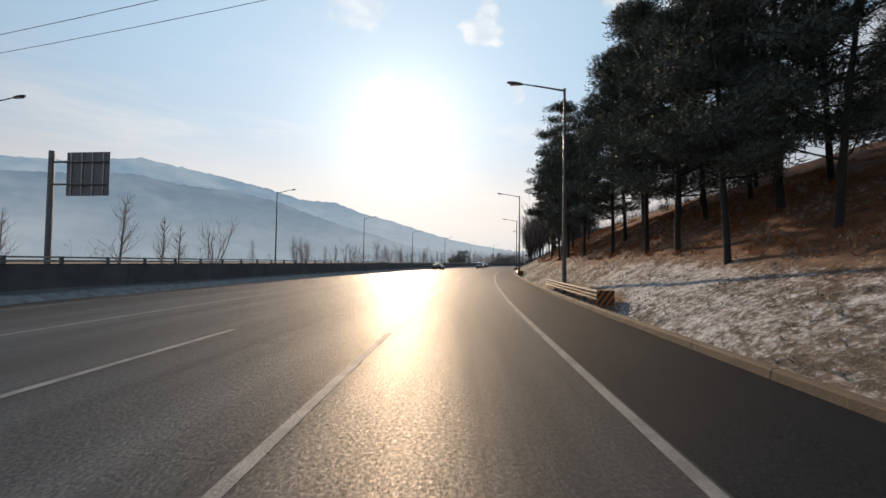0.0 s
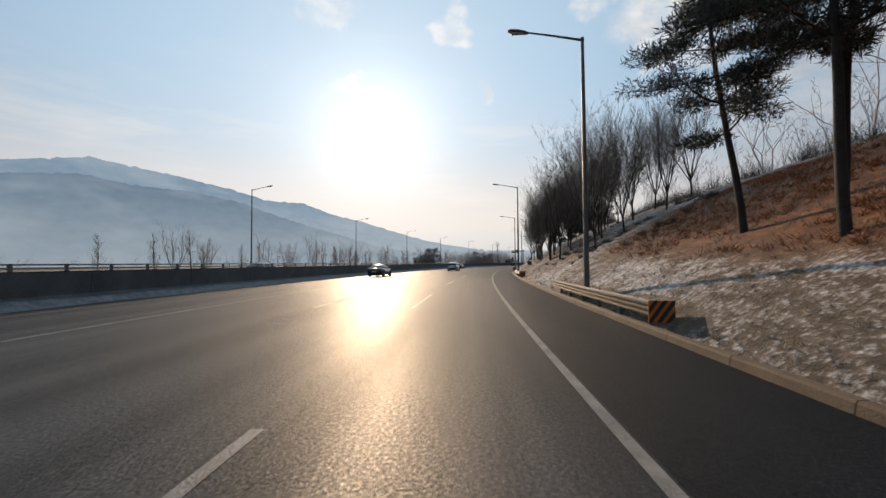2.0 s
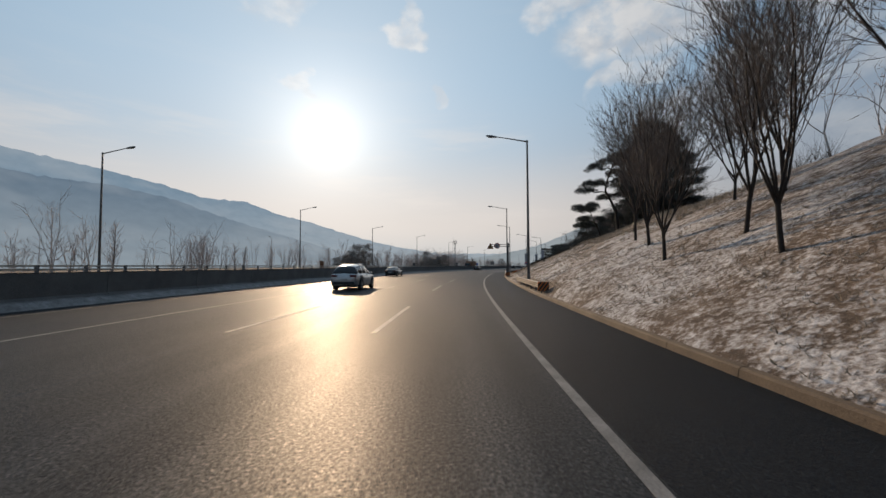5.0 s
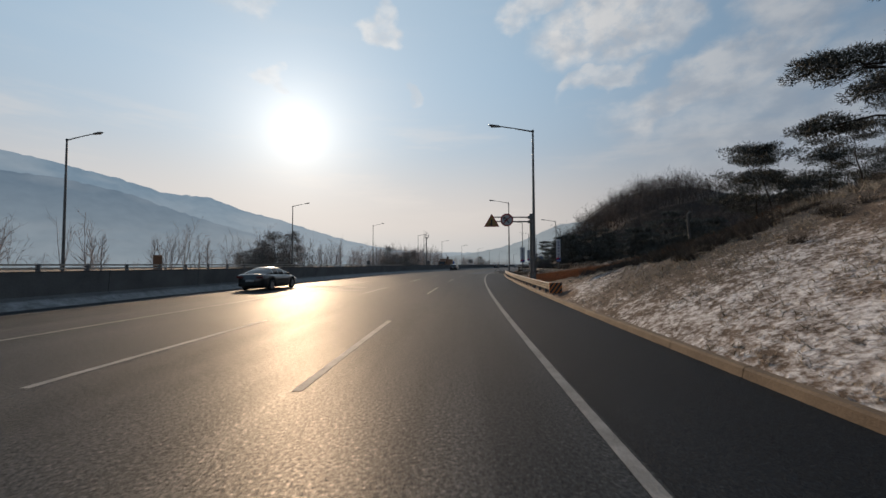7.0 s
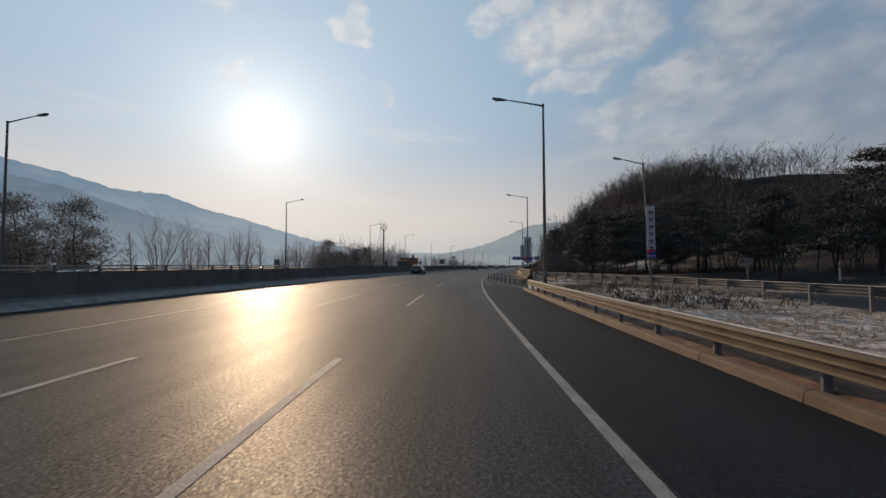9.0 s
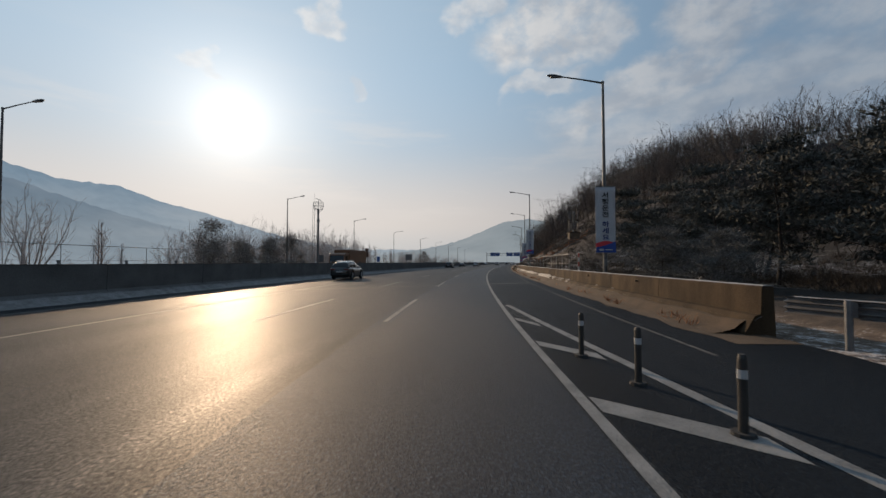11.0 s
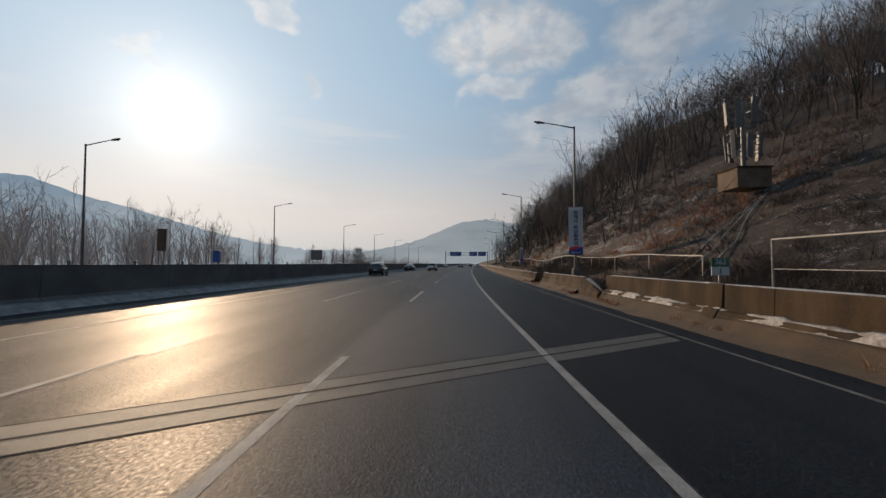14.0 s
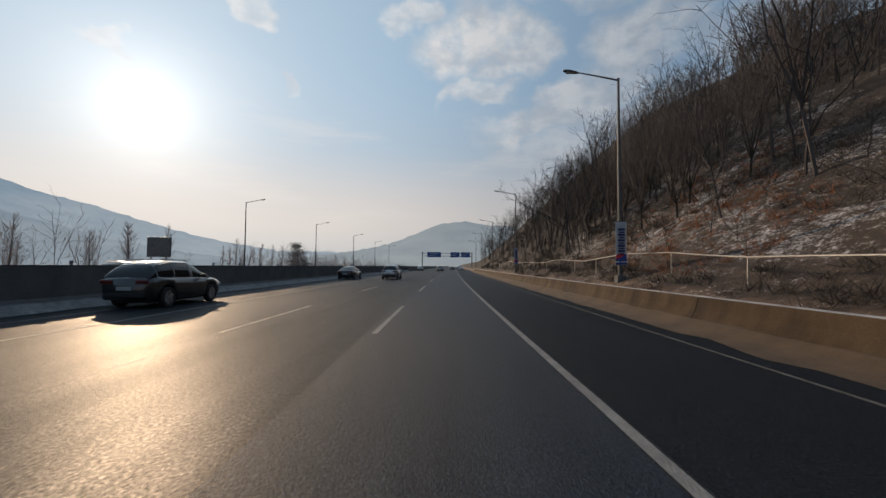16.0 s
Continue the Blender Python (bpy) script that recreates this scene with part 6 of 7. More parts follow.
def plant(kinds, spots, seed, lo=0.85, hi=1.15):
    """Set copies of the given trees on the ground; the last of each kind set stands as the original."""
    rnd = random.Random(seed)
    for i, (s, u) in enumerate(spots):
        src = kinds[(i * 7 + seed) % len(kinds)]
        k = rnd.uniform(lo, hi)
        p = on_ground(s, u)
        m = pose(p.x, p.y, p.z, rnd.uniform(-3, 3), rnd.uniform(-3, 3), rnd.uniform(0, 360)) @ Matrix.Diagonal((k * rnd.uniform(0.92, 1.08), k * rnd.uniform(0.92, 1.08), k, 1))
        copy_thing(src, m)


def drop_sources(kinds):
    for ob in kinds:
        for o in list(ob.children_recursive) + [ob]:
            bpy.data.objects.remove(o)


tall_pines = []
for seed, tall, clear, reach in ((1, 10.6, 2.3, 2.9), (2, 11.4, 2.7, 2.7), (3, 10.0, 2.1, 3.0), (4, 11.0, 2.9, 2.6)):
    tr, cr = pine(seed, tall, clear, reach, 0.06, 125, slips=0.021, girth=0.0088, rings=12)
    tall_pines.append(tree_thing("pine_tree", "tall dark pine with bare lower trunk on the slope", "tree", "slope pines", tr, cr, "dense dark green needles"))
PINES = ((11.7, 7.0), (10.1, 8.5), (13.5, 9.7), (15.4, 7.5), (18.2, 7.5), (18.5, 10.1), (21.8, 8.9), (23.7, 7.8), (25.8, 9.2), (29.3, 7.6), (33.4, 7.3), (36.8, 7.2), (39.4, 8.3), (41.8, 8.2), (14.5, 12.0), (19.5, 12.6), (25, 12.0), (7.5, 11.5), (23, 15), (4.6, 8.7), (4, 13.0), (12.5, 17))
plant(tall_pines, PINES, 3, 0.9, 1.12)
drop_sources(tall_pines)
high_pines = []
for seed, tall, clear, reach in ((5, 11.2, 3.5, 2.9), (6, 10.6, 4.2, 2.7)):
    tr, cr = pine(seed, tall, clear, reach, 0.06, 260, NEEDLES_DARK, slips=0.017, girth=0.0095, rings=9, long=0.18)
    high_pines.append(tree_thing("pine_tree", "tall dark pine with a high clear trunk at the grove's end", "tree", "slope pines", tr, cr, "dense dark green needles"))
plant(high_pines, ((50.4, 8.4), (46.3, 7.8), (43.2, 9.5), (48.5, 9.6), (45.5, 11.5)), 4, 0.95, 1.08)
drop_sources(high_pines)

# two crooked pines lean out over the crest, with more behind them
def crest_pine(seed, trunk, tiers, girth):
    """A wind-shaped pine: a crooked trunk, bare bent boughs, and flat separate pads of needles (out, up, half width, half height)."""
    rnd, arr = random.Random(seed), np.random.default_rng(seed)
    wood, clumps = Geo(), []
    pts = [Vector((x, rnd.uniform(-0.12, 0.12), z)) for x, z in trunk]
    fine = []
    for i in range(len(pts) - 1):
        fine += [pts[i].lerp(pts[i + 1], q / 4) + Vector((rnd.uniform(-0.04, 0.04), rnd.uniform(-0.04, 0.04), 0)) for q in range(4)]
    fine.append(pts[-1])
    wood.tube(fine, [girth * (1.1 - 0.85 * i / len(fine)) for i in range(len(fine))], 9, caps=False)
    for k, (x, z, wide, high) in enumerate(tiers):
        depth = (0.9 + 0.5 * wide) * math.sin(2.4 * k + 0.6)
        mid = Vector((x, depth, z))
        root = min((p for p in fine if p.z < z - 0.15), key=lambda p: (p - mid).length + 0.6 * (z - p.z), default=fine[2])
        run = [root.lerp(mid, q) + Vector((rnd.uniform(-0.12, 0.12), rnd.uniform(-0.12, 0.12), 0.22 * math.sin(q * 3.14) * rnd.uniform(-0.4, 1.0))) * (1 if 0 < q < 1 else 0) for q in (0, 0.25, 0.5, 0.75, 1.0)]
        wood.tube(run, [girth * 0.42, girth * 0.36, girth * 0.3, girth * 0.24, girth * 0.16], 6, caps=False)
        n = 7 + int(6 * wide)
        for i in range(n):
            a, q = 2.4 * i + k, math.sqrt((i + 0.5) / n)
            c = mid + Vector((math.cos(a) * q * wide * 0.9, math.sin(a) * q * wide * 0.9, high * (0.8 - 1.3 * q * q) + rnd.uniform(-0.1, 0.1)))
            sz = rnd.uniform(0.32, 0.48)
            clumps.append((tuple(c), (sz, sz, sz * 0.55)))
            if i % 2:
                wood.tube([mid - Vector((0, 0, 0.08)), mid.lerp(c, 0.6) - Vector((0, 0, 0.1)), c - Vector((0, 0, 0.1))], [0.022, 0.016, 0.01], 4, caps=False)
    return wood.mesh("trunk", BARK, smooth=True), needle_mesh("crown", clumps, 250, NEEDLES_DARK, arr, 0.15, 0.015)


for seed, s, u, turn, girth, trunk, tiers in (
        (13, 137.6, 16.4, -40, 0.17, ((0.1, -0.6), (0, 1.2), (-0.2, 2.4), (-0.75, 3.8), (-1.3, 4.9), (-1.0, 6.2), (-0.4, 7.6), (0.1, 8.6)),
         ((0.2, 8.9, 1.7, 0.5), (-1.1, 8.3, 1.5, 0.45), (-2.0, 7.6, 1.0, 0.35), (-0.7, 7.2, 1.4, 0.4), (1.3, 8.2, 1.1, 0.4), (-3.3, 6.0, 0.9, 0.3), (-2.4, 6.1, 0.9, 0.3),
          (-3.0, 5.0, 1.2, 0.32), (-1.9, 4.4, 1.0, 0.3), (0.6, 5.7, 1.1, 0.3), (1.4, 6.1, 0.7, 0.25), (-0.2, 4.5, 1.0, 0.3))),
        (17, 138.9, 14.8, -36, 0.12, ((0.1, -0.5), (-0.1, 0.6), (-0.35, 1.5), (-0.85, 2.5), (-1.1, 3.2)),
         ((-2.9, 4.0, 0.9, 0.32), (-1.75, 3.6, 1.2, 0.35), (-0.5, 3.8, 0.8, 0.3), (-2.8, 1.9, 0.95, 0.25), (-1.4, 2.4, 0.9, 0.22), (-0.1, 2.3, 0.65, 0.22)))):
    tr, cr = crest_pine(seed, trunk, tiers, girth)
    ob = tree_thing("pine_tree", "crooked red pine leaning out from the crest", "tree", "crest pines", tr, cr, "flat separate tiers of dark needles")
    p = on_ground(s, u)
    ob.matrix_basis = pose(p.x, p.y, p.z, 0, 0, turn - math.degrees(heading(s)))
red_pines = []
for seed, tall, clear, reach in ((11, 7.6, 2.2, 2.9), (12, 6.4, 1.4, 2.6), (18, 8.4, 2.6, 3.2)):
    tr, cr = pine(seed, tall, clear, reach, 0.14, 180, NEEDLES_DARK, 8, slips=0.015, flat=0.3, long=0.16)
    red_pines.append(tree_thing("pine_tree", "crooked red pine with layered crown on the crest", "tree", "crest pines", tr, cr, "layered dark needles"))
plant(red_pines, ((136.6, 19.5), (140.5, 21.0), (142, 22.5), (132.5, 18.8), (134, 21.5), (138.5, 23), (143, 26), (138.2, 20.6), (139.6, 18.6), (135.2, 18.4), (141.5, 24.5), (134.4, 17.4), (133.0, 18.0)), 5, 0.95, 1.25)
drop_sources(red_pines)

flat_pines = []
for seed, tall, clear, reach in ((15, 4.9, 1.9, 3.0), (16, 4.4, 1.6, 2.8)):
    tr, cr = pine(seed, tall, clear, reach, 0.16, 170, NEEDLES_DARK, 5, slips=0.014, flat=0.3, long=0.17)
    flat_pines.append(tree_thing("pine_tree", "low red pine with a broad flat crown", "tree", "crest pines", tr, cr, "dense flat layers of needles"))
plant(flat_pines, ((147.5, 15.6), (149.8, 16.6), (152.3, 18.4), (151, 20.5), (146, 18.5), (155, 22), (148, 22), (142.4, 18.4), (144.5, 20.5)), 9, 0.8, 1.0)
drop_sources(flat_pines)

bush_pines = []
for seed, tall, clear, reach, mt in ((21, 5.6, 0.7, 2.6, NEEDLES_FROST), (22, 6.6, 1.0, 2.9, NEEDLES_FROST), (23, 4.6, 0.5, 2.3, NEEDLES_FROST)):
    tr, cr = pine(seed, tall, clear, reach, 0.14, 36, mt, 13, (3, 4, 4), 0.022, flat=0.5)
    bush_pines.append(tree_thing("pine_tree", "low spreading pine dusted with frost", "tree", "young pines", tr, cr, "frosted dark needles"))
layer_pines = []
for seed, tall, clear, reach in ((25, 6.0, 1.7, 3.1), (26, 7.2, 2.0, 3.4), (27, 5.2, 1.5, 2.8), (28, 6.6, 1.9, 3.3)):
    tr, cr = pine(seed, tall, clear, reach, 0.15, 56, NEEDLES_DARK, 6, (4, 5, 5), 0.036, 0.0125, 0.2)
    layer_pines.append(tree_thing("pine_tree", "dark pine with flat layered boughs below the wooded hill", "tree", "hill pines", tr, cr, "flat tiers of dark needles"))
edge_pines = []
for seed, tall, clear, reach in ((29, 2.6, 0.4, 2.0), (30, 2.2, 0.3, 1.8)):
    tr, cr = pine(seed, tall, clear, reach, 0.12, 70, NEEDLES_EDGE, 7, (4, 5), 0.012, 0.014, 0.22, 0.16)
    edge_pines.append(tree_thing("pine_tree", "low dark pine with frosted bough tips behind the parapet", "tree", "young pines", tr, cr, "spreading needles white with frost"))
plant(edge_pines, ((220.8, 10.2), (223.0, 11.6), (219.0, 12.4), (226.0, 12.6), (216.5, 11.0)), 2, 0.85, 1.1)
drop_sources(edge_pines)
rnd = random.Random(8)
spots = [(s + rnd.uniform(-2, 2), u + rnd.uniform(-1.5, 1.5)) for s, u in ((192, 33), (197, 30), (202, 27.5), (207, 25), (212, 23), (217, 21.5), (222, 20.5), (227, 19), (232, 18.5), (237, 18), (199, 36), (206, 33), (213, 31), (220, 29), (227, 27), (186, 38), (193, 41), (179, 40), (243, 19), (172, 43), (166, 39), (178, 47), (224, 24), (210, 28.5), (216, 17.0), (226, 14.8), (219, 15.8), (233, 15.0))]
plant(layer_pines, spots, 2, 1.0, 1.4)
drop_sources(layer_pines)
plant(bush_pines, [(189 + 1.5 * i, -36 - 2.5 * (i % 3)) for i in range(8)] + [(250 + 2.4 * i, -35.5 - 2.2 * (i % 3)) for i in range(10)] + [(392, -37), (402, -39)], 4, 1.0, 1.45)
plant(bush_pines, [(13 + 3.1 * i, 13.5 + 2.6 * ((i * 5) % 4)) for i in range(8)], 3, 0.8, 1.2)
plant(bush_pines, ((206, -37), (209, -38.5), (211.5, -37), (277, -37), (231, -39)), 7, 0.45, 0.7)
drop_sources(bush_pines)

ashes = []
for seed, tall, fork, spread in ((31, 8.2, 1.5, 0.42), (32, 9.0, 1.8, 0.36), (33, 7.6, 1.2, 0.5), (34, 8.6, 1.5, 0.45), (35, 8.0, 1.1, 0.38)):
    w_, c_ = bare_tree(seed, tall, fork, spread, limbs=7, sprigs=6, slim=0.56)
    ashes.append(tree_thing("bare_tree", "leafless winter tree forking low on the snowy slope", "tree", "slope trees", w_.mesh("trunk", BARK, smooth=True), c_.mesh("crown", TWIG), "bare brown twigs"))
DECID = ((72.4, 7.1), (75.5, 11.1), (76.2, 6.9), (77.2, 8.9), (79.6, 7.3), (80.3, 9.4), (82.1, 8.1), (83.2, 6.8), (82.9, 9.7), (85.2, 8.1), (86.5, 7.3), (91.9, 7.5), (99.4, 7.3), (63.4, 7.7), (65.9, 10.2), (68.5, 8.4), (70.5, 10), (88.5, 9.0), (89.5, 7.2), (93.5, 9.1), (95.5, 7.5), (98, 9.3), (102.5, 8.6), (104.5, 7.2), (108, 8.2), (112, 9.2), (73, 13.2), (79, 12.5), (86, 12), (92, 12.2), (98.5, 12.6), (105, 11.6), (66, 13), (110, 13), (117, 11), (121, 13.5), (69, 16), (77, 16.5), (87, 16), (96, 17))
plant(ashes, DECID, 1, 0.76, 1.0)
HILL = [(323, 15.5), (325, 17.5), (327, 15), (330, 19), (321, 19), (333, 16), (336, 20), (318, 27), (324, 25), (342, 16), (348, 19), (356, 16), (364, 20), (309, 34), (300, 36), (313, 31), (292, 34)]
HILL += [(288, 30), (341, 24), (284, 36), (278, 40), (272, 42), (296, 40), (329, 30), (306, 42)]
plant(ashes, HILL, 12, 0.85, 1.15)
drop_sources(ashes)

poplars = []
for seed, tall in ((41, 9.0), (42, 8.0), (43, 10.0)):
    w_, c_ = bare_tree(seed, tall, 1.4, 0.2, 6, 3, 5, 4, narrow=True)
    poplars.append(tree_thing("bare_tree", "slender leafless tree beyond the far carriageway", "tree", "valley trees", w_.mesh("trunk", BARK_GREY, smooth=True), c_.mesh("crown", TWIG_FROST_HAZE), "thin bare twigs"))
w_, c_ = bare_tree(44, 8.5, 1.5, 0.5, 5, 5, 5, 5)
poplars.append(tree_thing("bare_tree", "rounded leafless tree beyond the far carriageway", "tree", "valley trees", w_.mesh("trunk", BARK_GREY, smooth=True), c_.mesh("crown", TWIG_FROST_HAZE), "thin bare twigs"))
rnd = random.Random(77)
spots = [(46, -46), (52, -43), (58, -52), (63, -47), (40, -55)]
for i in range(74):
    spots.append((95 + i * 5.6 + rnd.uniform(-2.5, 2.5), -rnd.uniform(44, 74)))
plant(poplars, spots, 6, 0.9, 1.25)
drop_sources(poplars)


# ---------- woods, scrub and grass: too many to count ----------
def scatter(name, proto, places, mat, label, category, lo=0.8, hi=1.2, seed=1):
    """Many copies of simple outlines in one mesh. proto: arrays of corners and four-cornered faces."""
    rnd = np.random.default_rng(seed)
    allv, allf, base = [], [], 0
    for i, p in enumerate(places):
        v, f = proto[i % len(proto)]
        a, k = rnd.uniform(0, 6.283), rnd.uniform(lo, hi)
        c, s_ = math.cos(a) * k, math.sin(a) * k
        w = np.stack([v[:, 0] * c - v[:, 1] * s_, v[:, 0] * s_ + v[:, 1] * c, v[:, 2] * k * rnd.uniform(0.85, 1.15)], 1) + np.array(p)
        allv.append(w)
        allf.append(f + base)
        base += len(v)
    v, f = np.concatenate(allv), np.concatenate(allf)
    me = bpy.data.meshes.new(name)
    me.from_pydata(v.tolist(), [], f.tolist())
    me.materials.append(mat)
    return tagged(new(name, me), label, category, kind="stuff")


def wood_proto(seed, tall, twig=0.010, wide=0.8, leaders=3, boughs=4, slivers=4, fork=0.28, bend=0.32):
    """A light woodland tree: thin crooked trunk forking into leaders, boughs on each, slivers for twigs."""
    rnd, g = random.Random(seed), Geo()
    r = tall * 0.0085
    pts, d = limb(g, rnd, Vector((0, 0, -0.3)), Vector((rnd.uniform(-0.15, 0.15), rnd.uniform(-0.15, 0.15), 1)), tall * fork + 0.3, r, r * 0.8, 4, 0.05, 0.12, 2)
    turn = rnd.uniform(0, 6.28)
    for i in range(leaders):
        a = turn + 6.28 * (i + rnd.uniform(-0.25, 0.25)) / leaders
        lean = wide * rnd.uniform(0.2, 1.2)
        ln = tall * (1 - fork) * rnd.uniform(0.7, 1.05)
        lp, ld = limb(g, rnd, pts[-1] if i else pts[-1] - Vector((0, 0, rnd.uniform(0, 0.3) * tall * fork)), Vector((math.cos(a) * lean, math.sin(a) * lean, 1)), ln, r * 0.62, r * 0.13, 3, 0.05, bend, 5)
        for j in range(boughs + 1):
            f = 1.0 + 3.9 * (j + rnd.random() * 0.8) / (boughs + 1)
            p = lp[int(f)].lerp(lp[int(f) + 1], f - int(f)) if f < 5 else lp[5]
            bl = ln * rnd.uniform(0.24, 0.42) * (1.25 - 0.13 * f)
            bp, bd = limb(g, rnd, p, off(rnd, ld, rnd.uniform(0.5, 1.25)), bl, r * 0.24, r * 0.07, 3, 0.12, 0.34, 3)
            for h in range(slivers):
                q = rnd.uniform(0.6, 2.95)
                sd = off(rnd, bd, rnd.uniform(0.3, 0.9))
                sp = bp[int(q)].lerp(bp[int(q) + 1], q - int(q))
                sl = bl * rnd.uniform(0.3, 0.6)
                slip(g, rnd, sp, sd, sl, twig)
                slip(g, rnd, sp + sd * sl * 0.5, off(rnd, sd, rnd.uniform(0.3, 0.8)), sl * 0.6, twig * 0.8)
    tri = []
    for q in g.f:
        tri += [q] if len(q) == 3 else [(q[0], q[1], q[2]), (q[0], q[2], q[3])]
    return np.array(g.v), np.array(tri)


protos = [wood_proto(51 + i, tall) for i, tall in enumerate((7.4, 8.4, 9.2, 6.0, 7.2, 8.0))]
far_protos = [wood_proto(61 + i, tall, 0.022, 0.75, 3, 3, 3) for i, tall in enumerate((6.2, 7.4, 8.2, 5.6))]
grove_protos = [wood_proto(71 + i, tall, 0.013, 0.2, 3, 6, 4, 0.25, 0.12) for i, tall in enumerate((13.5, 15.0, 12.0, 14.2))]
rnd = random.Random(5)
places, far_places = [], []
while len(places) + len(far_places) < 1380:
    s = rnd.uniform(196, 470) if rnd.random() < 0.6 else rnd.uniform(284, 360)
    near = ramp(s, (196, 240, 262, 300, 470), (38, 20, 17, 13, 11))
    u = near + (76 - near) * rnd.random() ** 1.35
    if 268 < s < 290 and u < 22 or 226 < s < 300 and u < 34 and rnd.random() < (0.85 if s < 268 else 0.55):
        continue
    if 283 < s < 334 and u < ramp(s, (283, 304, 320, 334), (30, 34, 26, 16)) and rnd.random() < 0.8:
        continue
    p = on_ground(s, u)
    (far_places if u > 42 else places).append((p.x, p.y, p.z - 0.2))
while len(places) + len(far_places) < 1800:
    s, u = rnd.uniform(172, 282), rnd.uniform(36, 78)
    if s < 200 and u < 46:
        continue
    p = on_ground(s, u)
    far_places.append((p.x, p.y, p.z - 0.2))
for i in range(190):
    p = on_ground(rnd.uniform(246, 330), rnd.uniform(40, 56))
    places.append((p.x, p.y, p.z - 0.2))
scatter("woodland", protos, places, TWIG_DARK, "dense leafless brown woodland covering the hillside", "woods", 0.8, 1.45, 3)
for i in range(90):
    p = on_ground(rnd.uniform(236, 330), rnd.uniform(56, 68))
    far_places.append((p.x, p.y, p.z - 0.2))
scatter("woodland", far_protos, far_places, TWIG_DARK, "dark leafless woodland along the hilltop", "woods", 0.6, 1.4, 4)
places = []
while len(places) < 260:
    s = rnd.uniform(20, 620)
    p = on_ground(s, -rnd.uniform(62, 130))
    places.append((p.x, p.y, p.z - 0.2))
for i in range(120):
    p = on_ground(rnd.uniform(385, 700), -rnd.uniform(33, 60))
    places.append((p.x, p.y, p.z - 0.2))
for i in range(130):
    p = on_ground(rnd.uniform(385, 480), -rnd.uniform(33, 48))
    places.append((p.x, p.y, p.z - 0.2))
for i in range(60):
    p = on_ground(rnd.uniform(40, 122), rnd.uniform(19, 42))
    places.append((p.x, p.y, p.z - 0.2))
scatter("woodland", far_protos, places, TWIG_FROST_HAZE, "thin leafless trees in the misty valley", "woods", 0.7, 1.15, 9)
places = []
for i in range(270):
    s = rnd.uniform(270, 328)
    p = on_ground(s, -rnd.uniform(38, 66))
    places.append((p.x, p.y, p.z - 0.2))
for i in range(95):
    c = rnd.choice((122, 131, 150, 158, 171, 196, 204, 228, 236, 330, 344))
    p = on_ground(c + rnd.gauss(0, 2.2), -rnd.uniform(44, 58))
    places.append((p.x, p.y, p.z - 0.2))
scatter("grove", grove_protos, places, TWIG_FROST_HAZE, "grove of slender leafless trees beyond the far carriageway", "woods", 0.58, 0.9, 12)


def tufts(name, spots, mat, label, blades, tall, lean, width, seed, category="grass"):
    """Thin blades rising from many small centres."""
    rnd = np.random.default_rng(seed)
    c = np.array(spots).repeat(blades, 0)
    n = len(c)
    c = c + np.c_[rnd.normal(scale=tall * 0.28, size=(n, 2)), np.zeros(n)]
    d = np.c_[rnd.normal(scale=lean, size=(n, 2)), np.ones(n)]
    d /= np.linalg.norm(d, axis=1)[:, None]
    side = np.cross(d, rnd.normal(size=(n, 3)))
    side /= np.linalg.norm(side, axis=1)[:, None]
    h = tall * (0.5 + 0.8 * rnd.random((n, 1)))
    w = width * (0.6 + 0.8 * rnd.random((n, 1)))
    v = np.stack([c - side * w, c + side * w, c + d * h], 1).reshape(-1, 3)
    me = bpy.data.meshes.new(name)
    me.from_pydata(v.tolist(), [], np.arange(len(v)).reshape(-1, 3).tolist())
    me.materials.append(mat)
    return tagged(new(name, me), label, category, kind="stuff")


def spread_spots(n, s0, s1, u0, u1, seed, keep=None, sink=0.03):
    rnd, out = random.Random(seed), []
    while len(out) < n:
        s, u = rnd.uniform(s0, s1), rnd.uniform(u0, u1)
        if keep and not keep(s, u, rnd):
            continue
        p = on_ground(s, u)
        out.append((p.x, p.y, p.z - sink))
    return out


patchy = lambda k, lim: (lambda s, u, r: noise.noise((s * k, u * k, 9.0)) > lim)
tufts("dry_grass", spread_spots(15000, -4, 142, 4.4, 12, 1, patchy(0.35, -0.2)), GRASS_DRY, "dry straw-coloured winter grass on the slope", 6, 0.13, 0.85, 0.009, 1)
tufts("dry_grass", spread_spots(2600, 112, 143, 11.5, 17.5, 31, patchy(0.4, -0.3)), GRASS_DRY, "long brown dry grass along the crest", 8, 0.3, 0.6, 0.009, 31)
tufts("dry_grass", spread_spots(1900, 128, 150, 5.2, 14, 34, patchy(0.5, -0.25)), GRASS_DRY, "short matted brown grass where the slope ends", 8, 0.16, 0.95, 0.008, 34)
tufts("rusty_scrub", spread_spots(5200, -4, 60, 7.2, 16, 2, patchy(0.3, -0.2)), GRASS_RUST, "rusty brown fern and leaf litter under pines", 14, 0.26, 0.9, 0.010, 2)
tufts("reeds", spread_spots(5200, 150, 172, 5.6, 17, 3, lambda s, u, r: noise.noise((s * 0.3, u * 0.3, 4)) > -0.22 and s > 150 + (u - 5) * 0.7 and (s < 166 or u > 7 + (s - 166) * 1.2)), GRASS_RUST, "rust-coloured dead reeds and bracken behind the guardrail", 12, 0.40, 0.75, 0.008, 3)
tufts("rusty_scrub", spread_spots(420, 142, 156, 8, 15, 32, patchy(0.35, 0.0)), GRASS_RUST, "rusty withered brush where the slope ends", 16, 0.3, 0.9, 0.008, 32, "scrub")
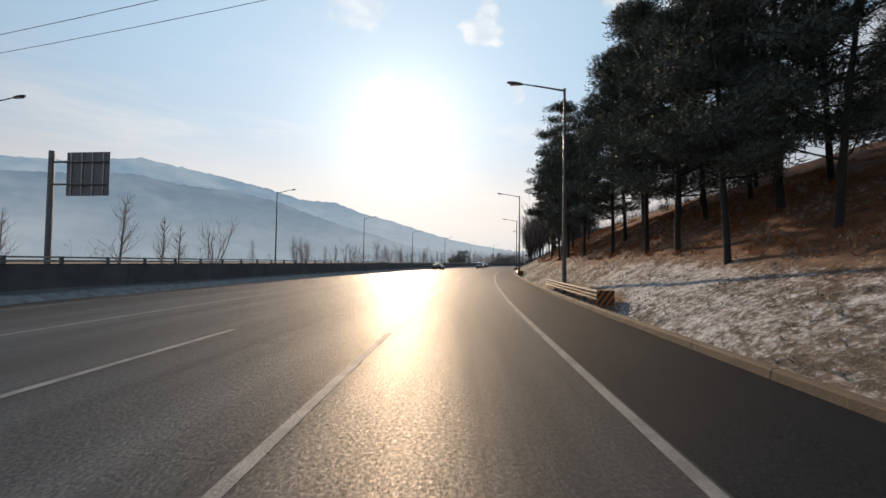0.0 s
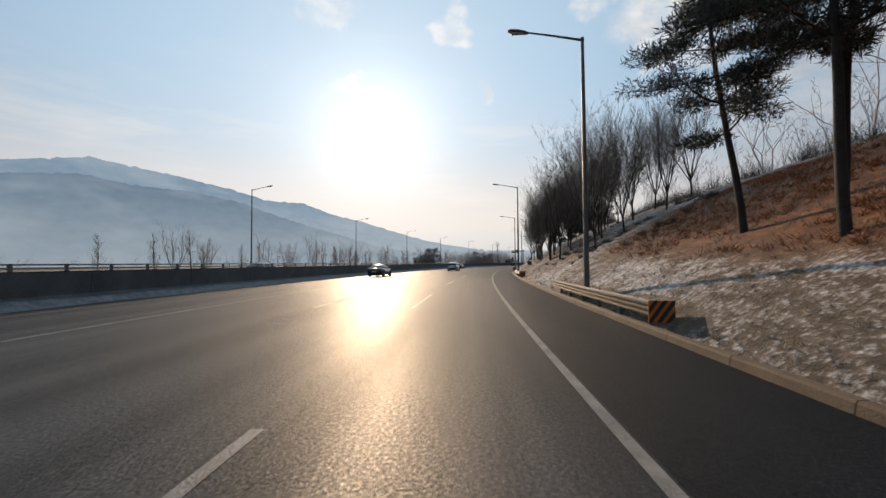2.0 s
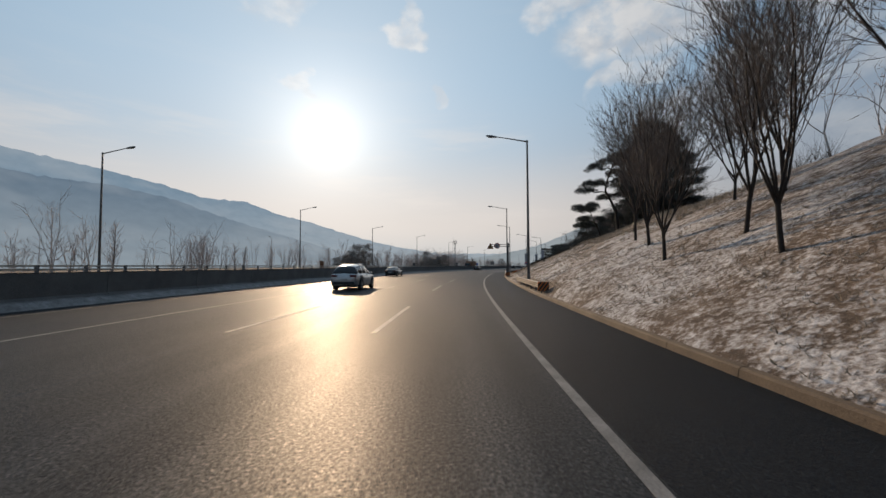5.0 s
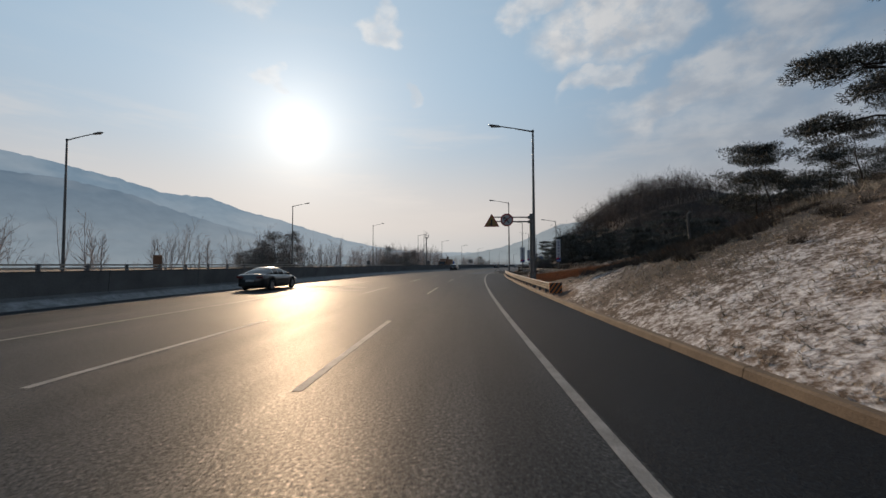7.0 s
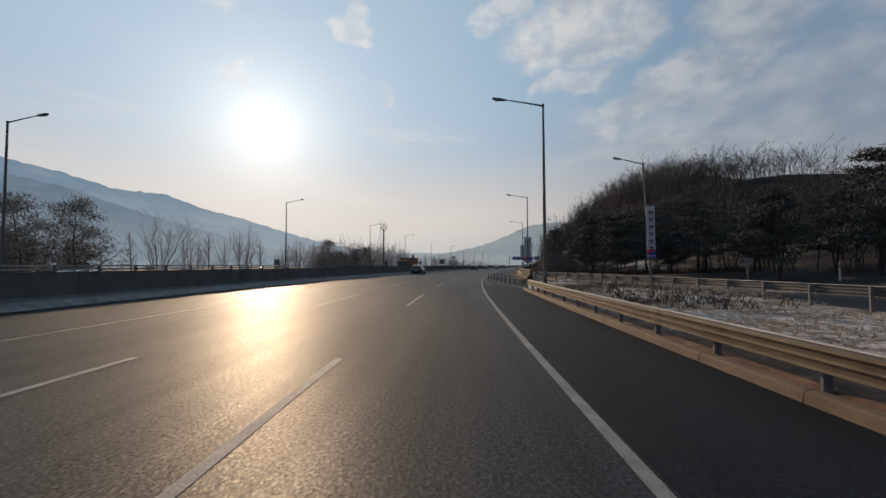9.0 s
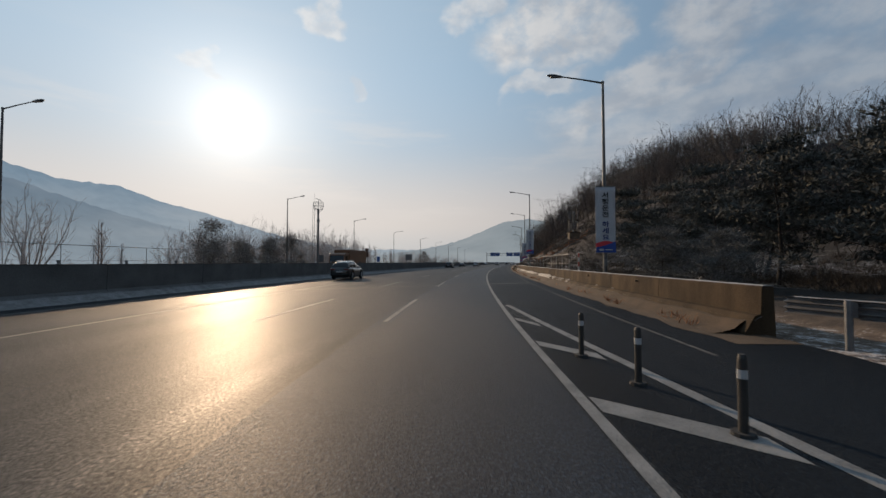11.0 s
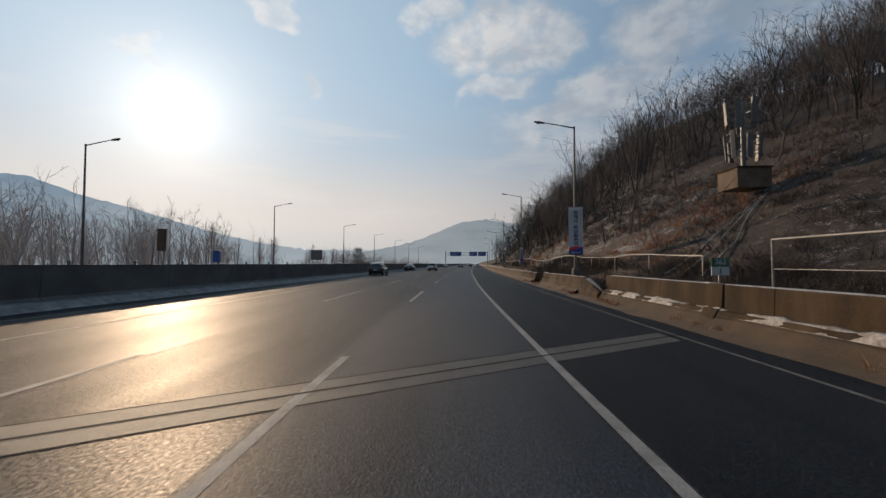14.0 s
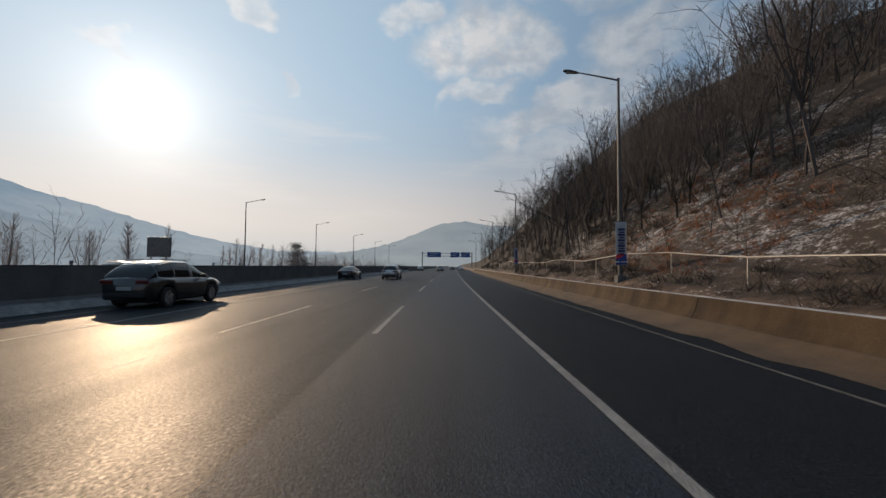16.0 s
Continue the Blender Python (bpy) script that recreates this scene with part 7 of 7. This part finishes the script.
tufts("reed_heads", spread_spots(420, 156, 171, 8, 17, 4, patchy(0.35, 0.0)), GRASS_DRY, "pale feathery reed heads", 10, 0.75, 0.35, 0.010, 4)
tufts("weeds", spread_spots(420, 176, 204, 5.0, 13, 5, lambda s, u, r: u < ramp(s, (176, 185, 206), (11, 8.3, 4.6)) or u > 30), SCRUB, "dark withered weeds in the snow", 9, 0.35, 0.5, 0.012, 5)
rnd = random.Random(15)
spots = []
for i in range(260):
    s = rnd.uniform(209, 300)
    if noise.noise((s * 0.35, 2, 2)) > 0.0:
        p = at(s, parapet_u(s) - 0.42 - rnd.random() * 0.3, 0.0)
        spots.append((p.x, p.y, 0.0))
tufts("weeds", spots, GRASS_RUST, "rusty weeds growing along the parapet foot", 14, 0.26, 0.6, 0.01, 16)
spots = []
for i in range(520):
    s = rnd.choice((rnd.uniform(266, 277), rnd.uniform(283, 302), rnd.uniform(270, 345)))
    p = on_ground(s, rnd.uniform(7.4, 11))
    spots.append((p.x, p.y, p.z - 0.05))
tufts("scrub", spots, SCRUB, "tangled dark scrub behind the low wall", 60, 0.7, 0.95, 0.007, 17, "scrub")
spots = []
for i in range(150):
    s = rnd.choice((rnd.uniform(286, 292), rnd.uniform(274, 279), rnd.uniform(292, 300)))
    p = at(s, rnd.uniform(6.75, 7.7), rnd.uniform(0.1, 0.55))
    spots.append(tuple(p))
tufts("scrub", spots, SCRUB, "withered brush spilling over the low wall", 44, 0.75, 0.9, 0.008, 28, "scrub")
tufts("dry_grass", spread_spots(2400, 168, 204, 4.9, 12.5, 29, lambda s, u, r: u < ramp(s, SLIP_S, SLIP_L) - 1.4 and noise.noise((s * 0.4, u * 0.4, 2.0)) > -0.15), GRASS_DRY, "pale dry grass in the snow between the guardrails", 7, 0.17, 0.8, 0.009, 29)
tufts("scrub", spread_spots(3600, 262, 420, 9, 36, 18, patchy(0.12, -0.25)), SCRUB, "brown brushwood on the steep hillside", 34, 0.8, 0.9, 0.009, 18, "scrub")
tufts("rusty_scrub", spread_spots(700, 274, 330, 9.5, 24, 19, patchy(0.1, 0.05)), GRASS_RUST, "rusty dead brush on the hillside", 24, 0.45, 0.85, 0.009, 19, "scrub")
tufts("scrub", spread_spots(1300, 212, 262, 9, 40, 20, patchy(0.12, -0.2)), SCRUB, "dark brushwood in the shaded hollow", 34, 0.9, 0.9, 0.011, 20, "scrub")
spots = spread_spots(70, 58, 78, 6.2, 14, 21, patchy(0.3, 0.05)) + spread_spots(1000, 136, 171, 6.6, 26, 24, patchy(0.25, -0.25)) + spread_spots(480, 139, 152, 7.2, 14, 33, patchy(0.3, -0.2))
tufts("scrub", spots, SCRUB, "low dark bushes on the snowy slope", 100, 0.36, 0.95, 0.007, 21, "scrub")
spots = spread_spots(90, 40, 120, 17, 30, 23)
tufts("scrub", spots, SCRUB, "leafless brush along the crest of the slope", 90, 1.4, 0.6, 0.008, 23, "scrub")
saplings = [wood_proto(81 + i, tall, 0.006, 0.6, 3, 2, 3, 0.1) for i, tall in enumerate((2.4, 3.2, 2.0))]
scatter("brush", saplings, spread_spots(620, 262, 400, 11, 40, 30, patchy(0.1, -0.3)), TWIG_DARK, "thin branching saplings and brush on the hillside", "scrub", 0.7, 1.3, 30)
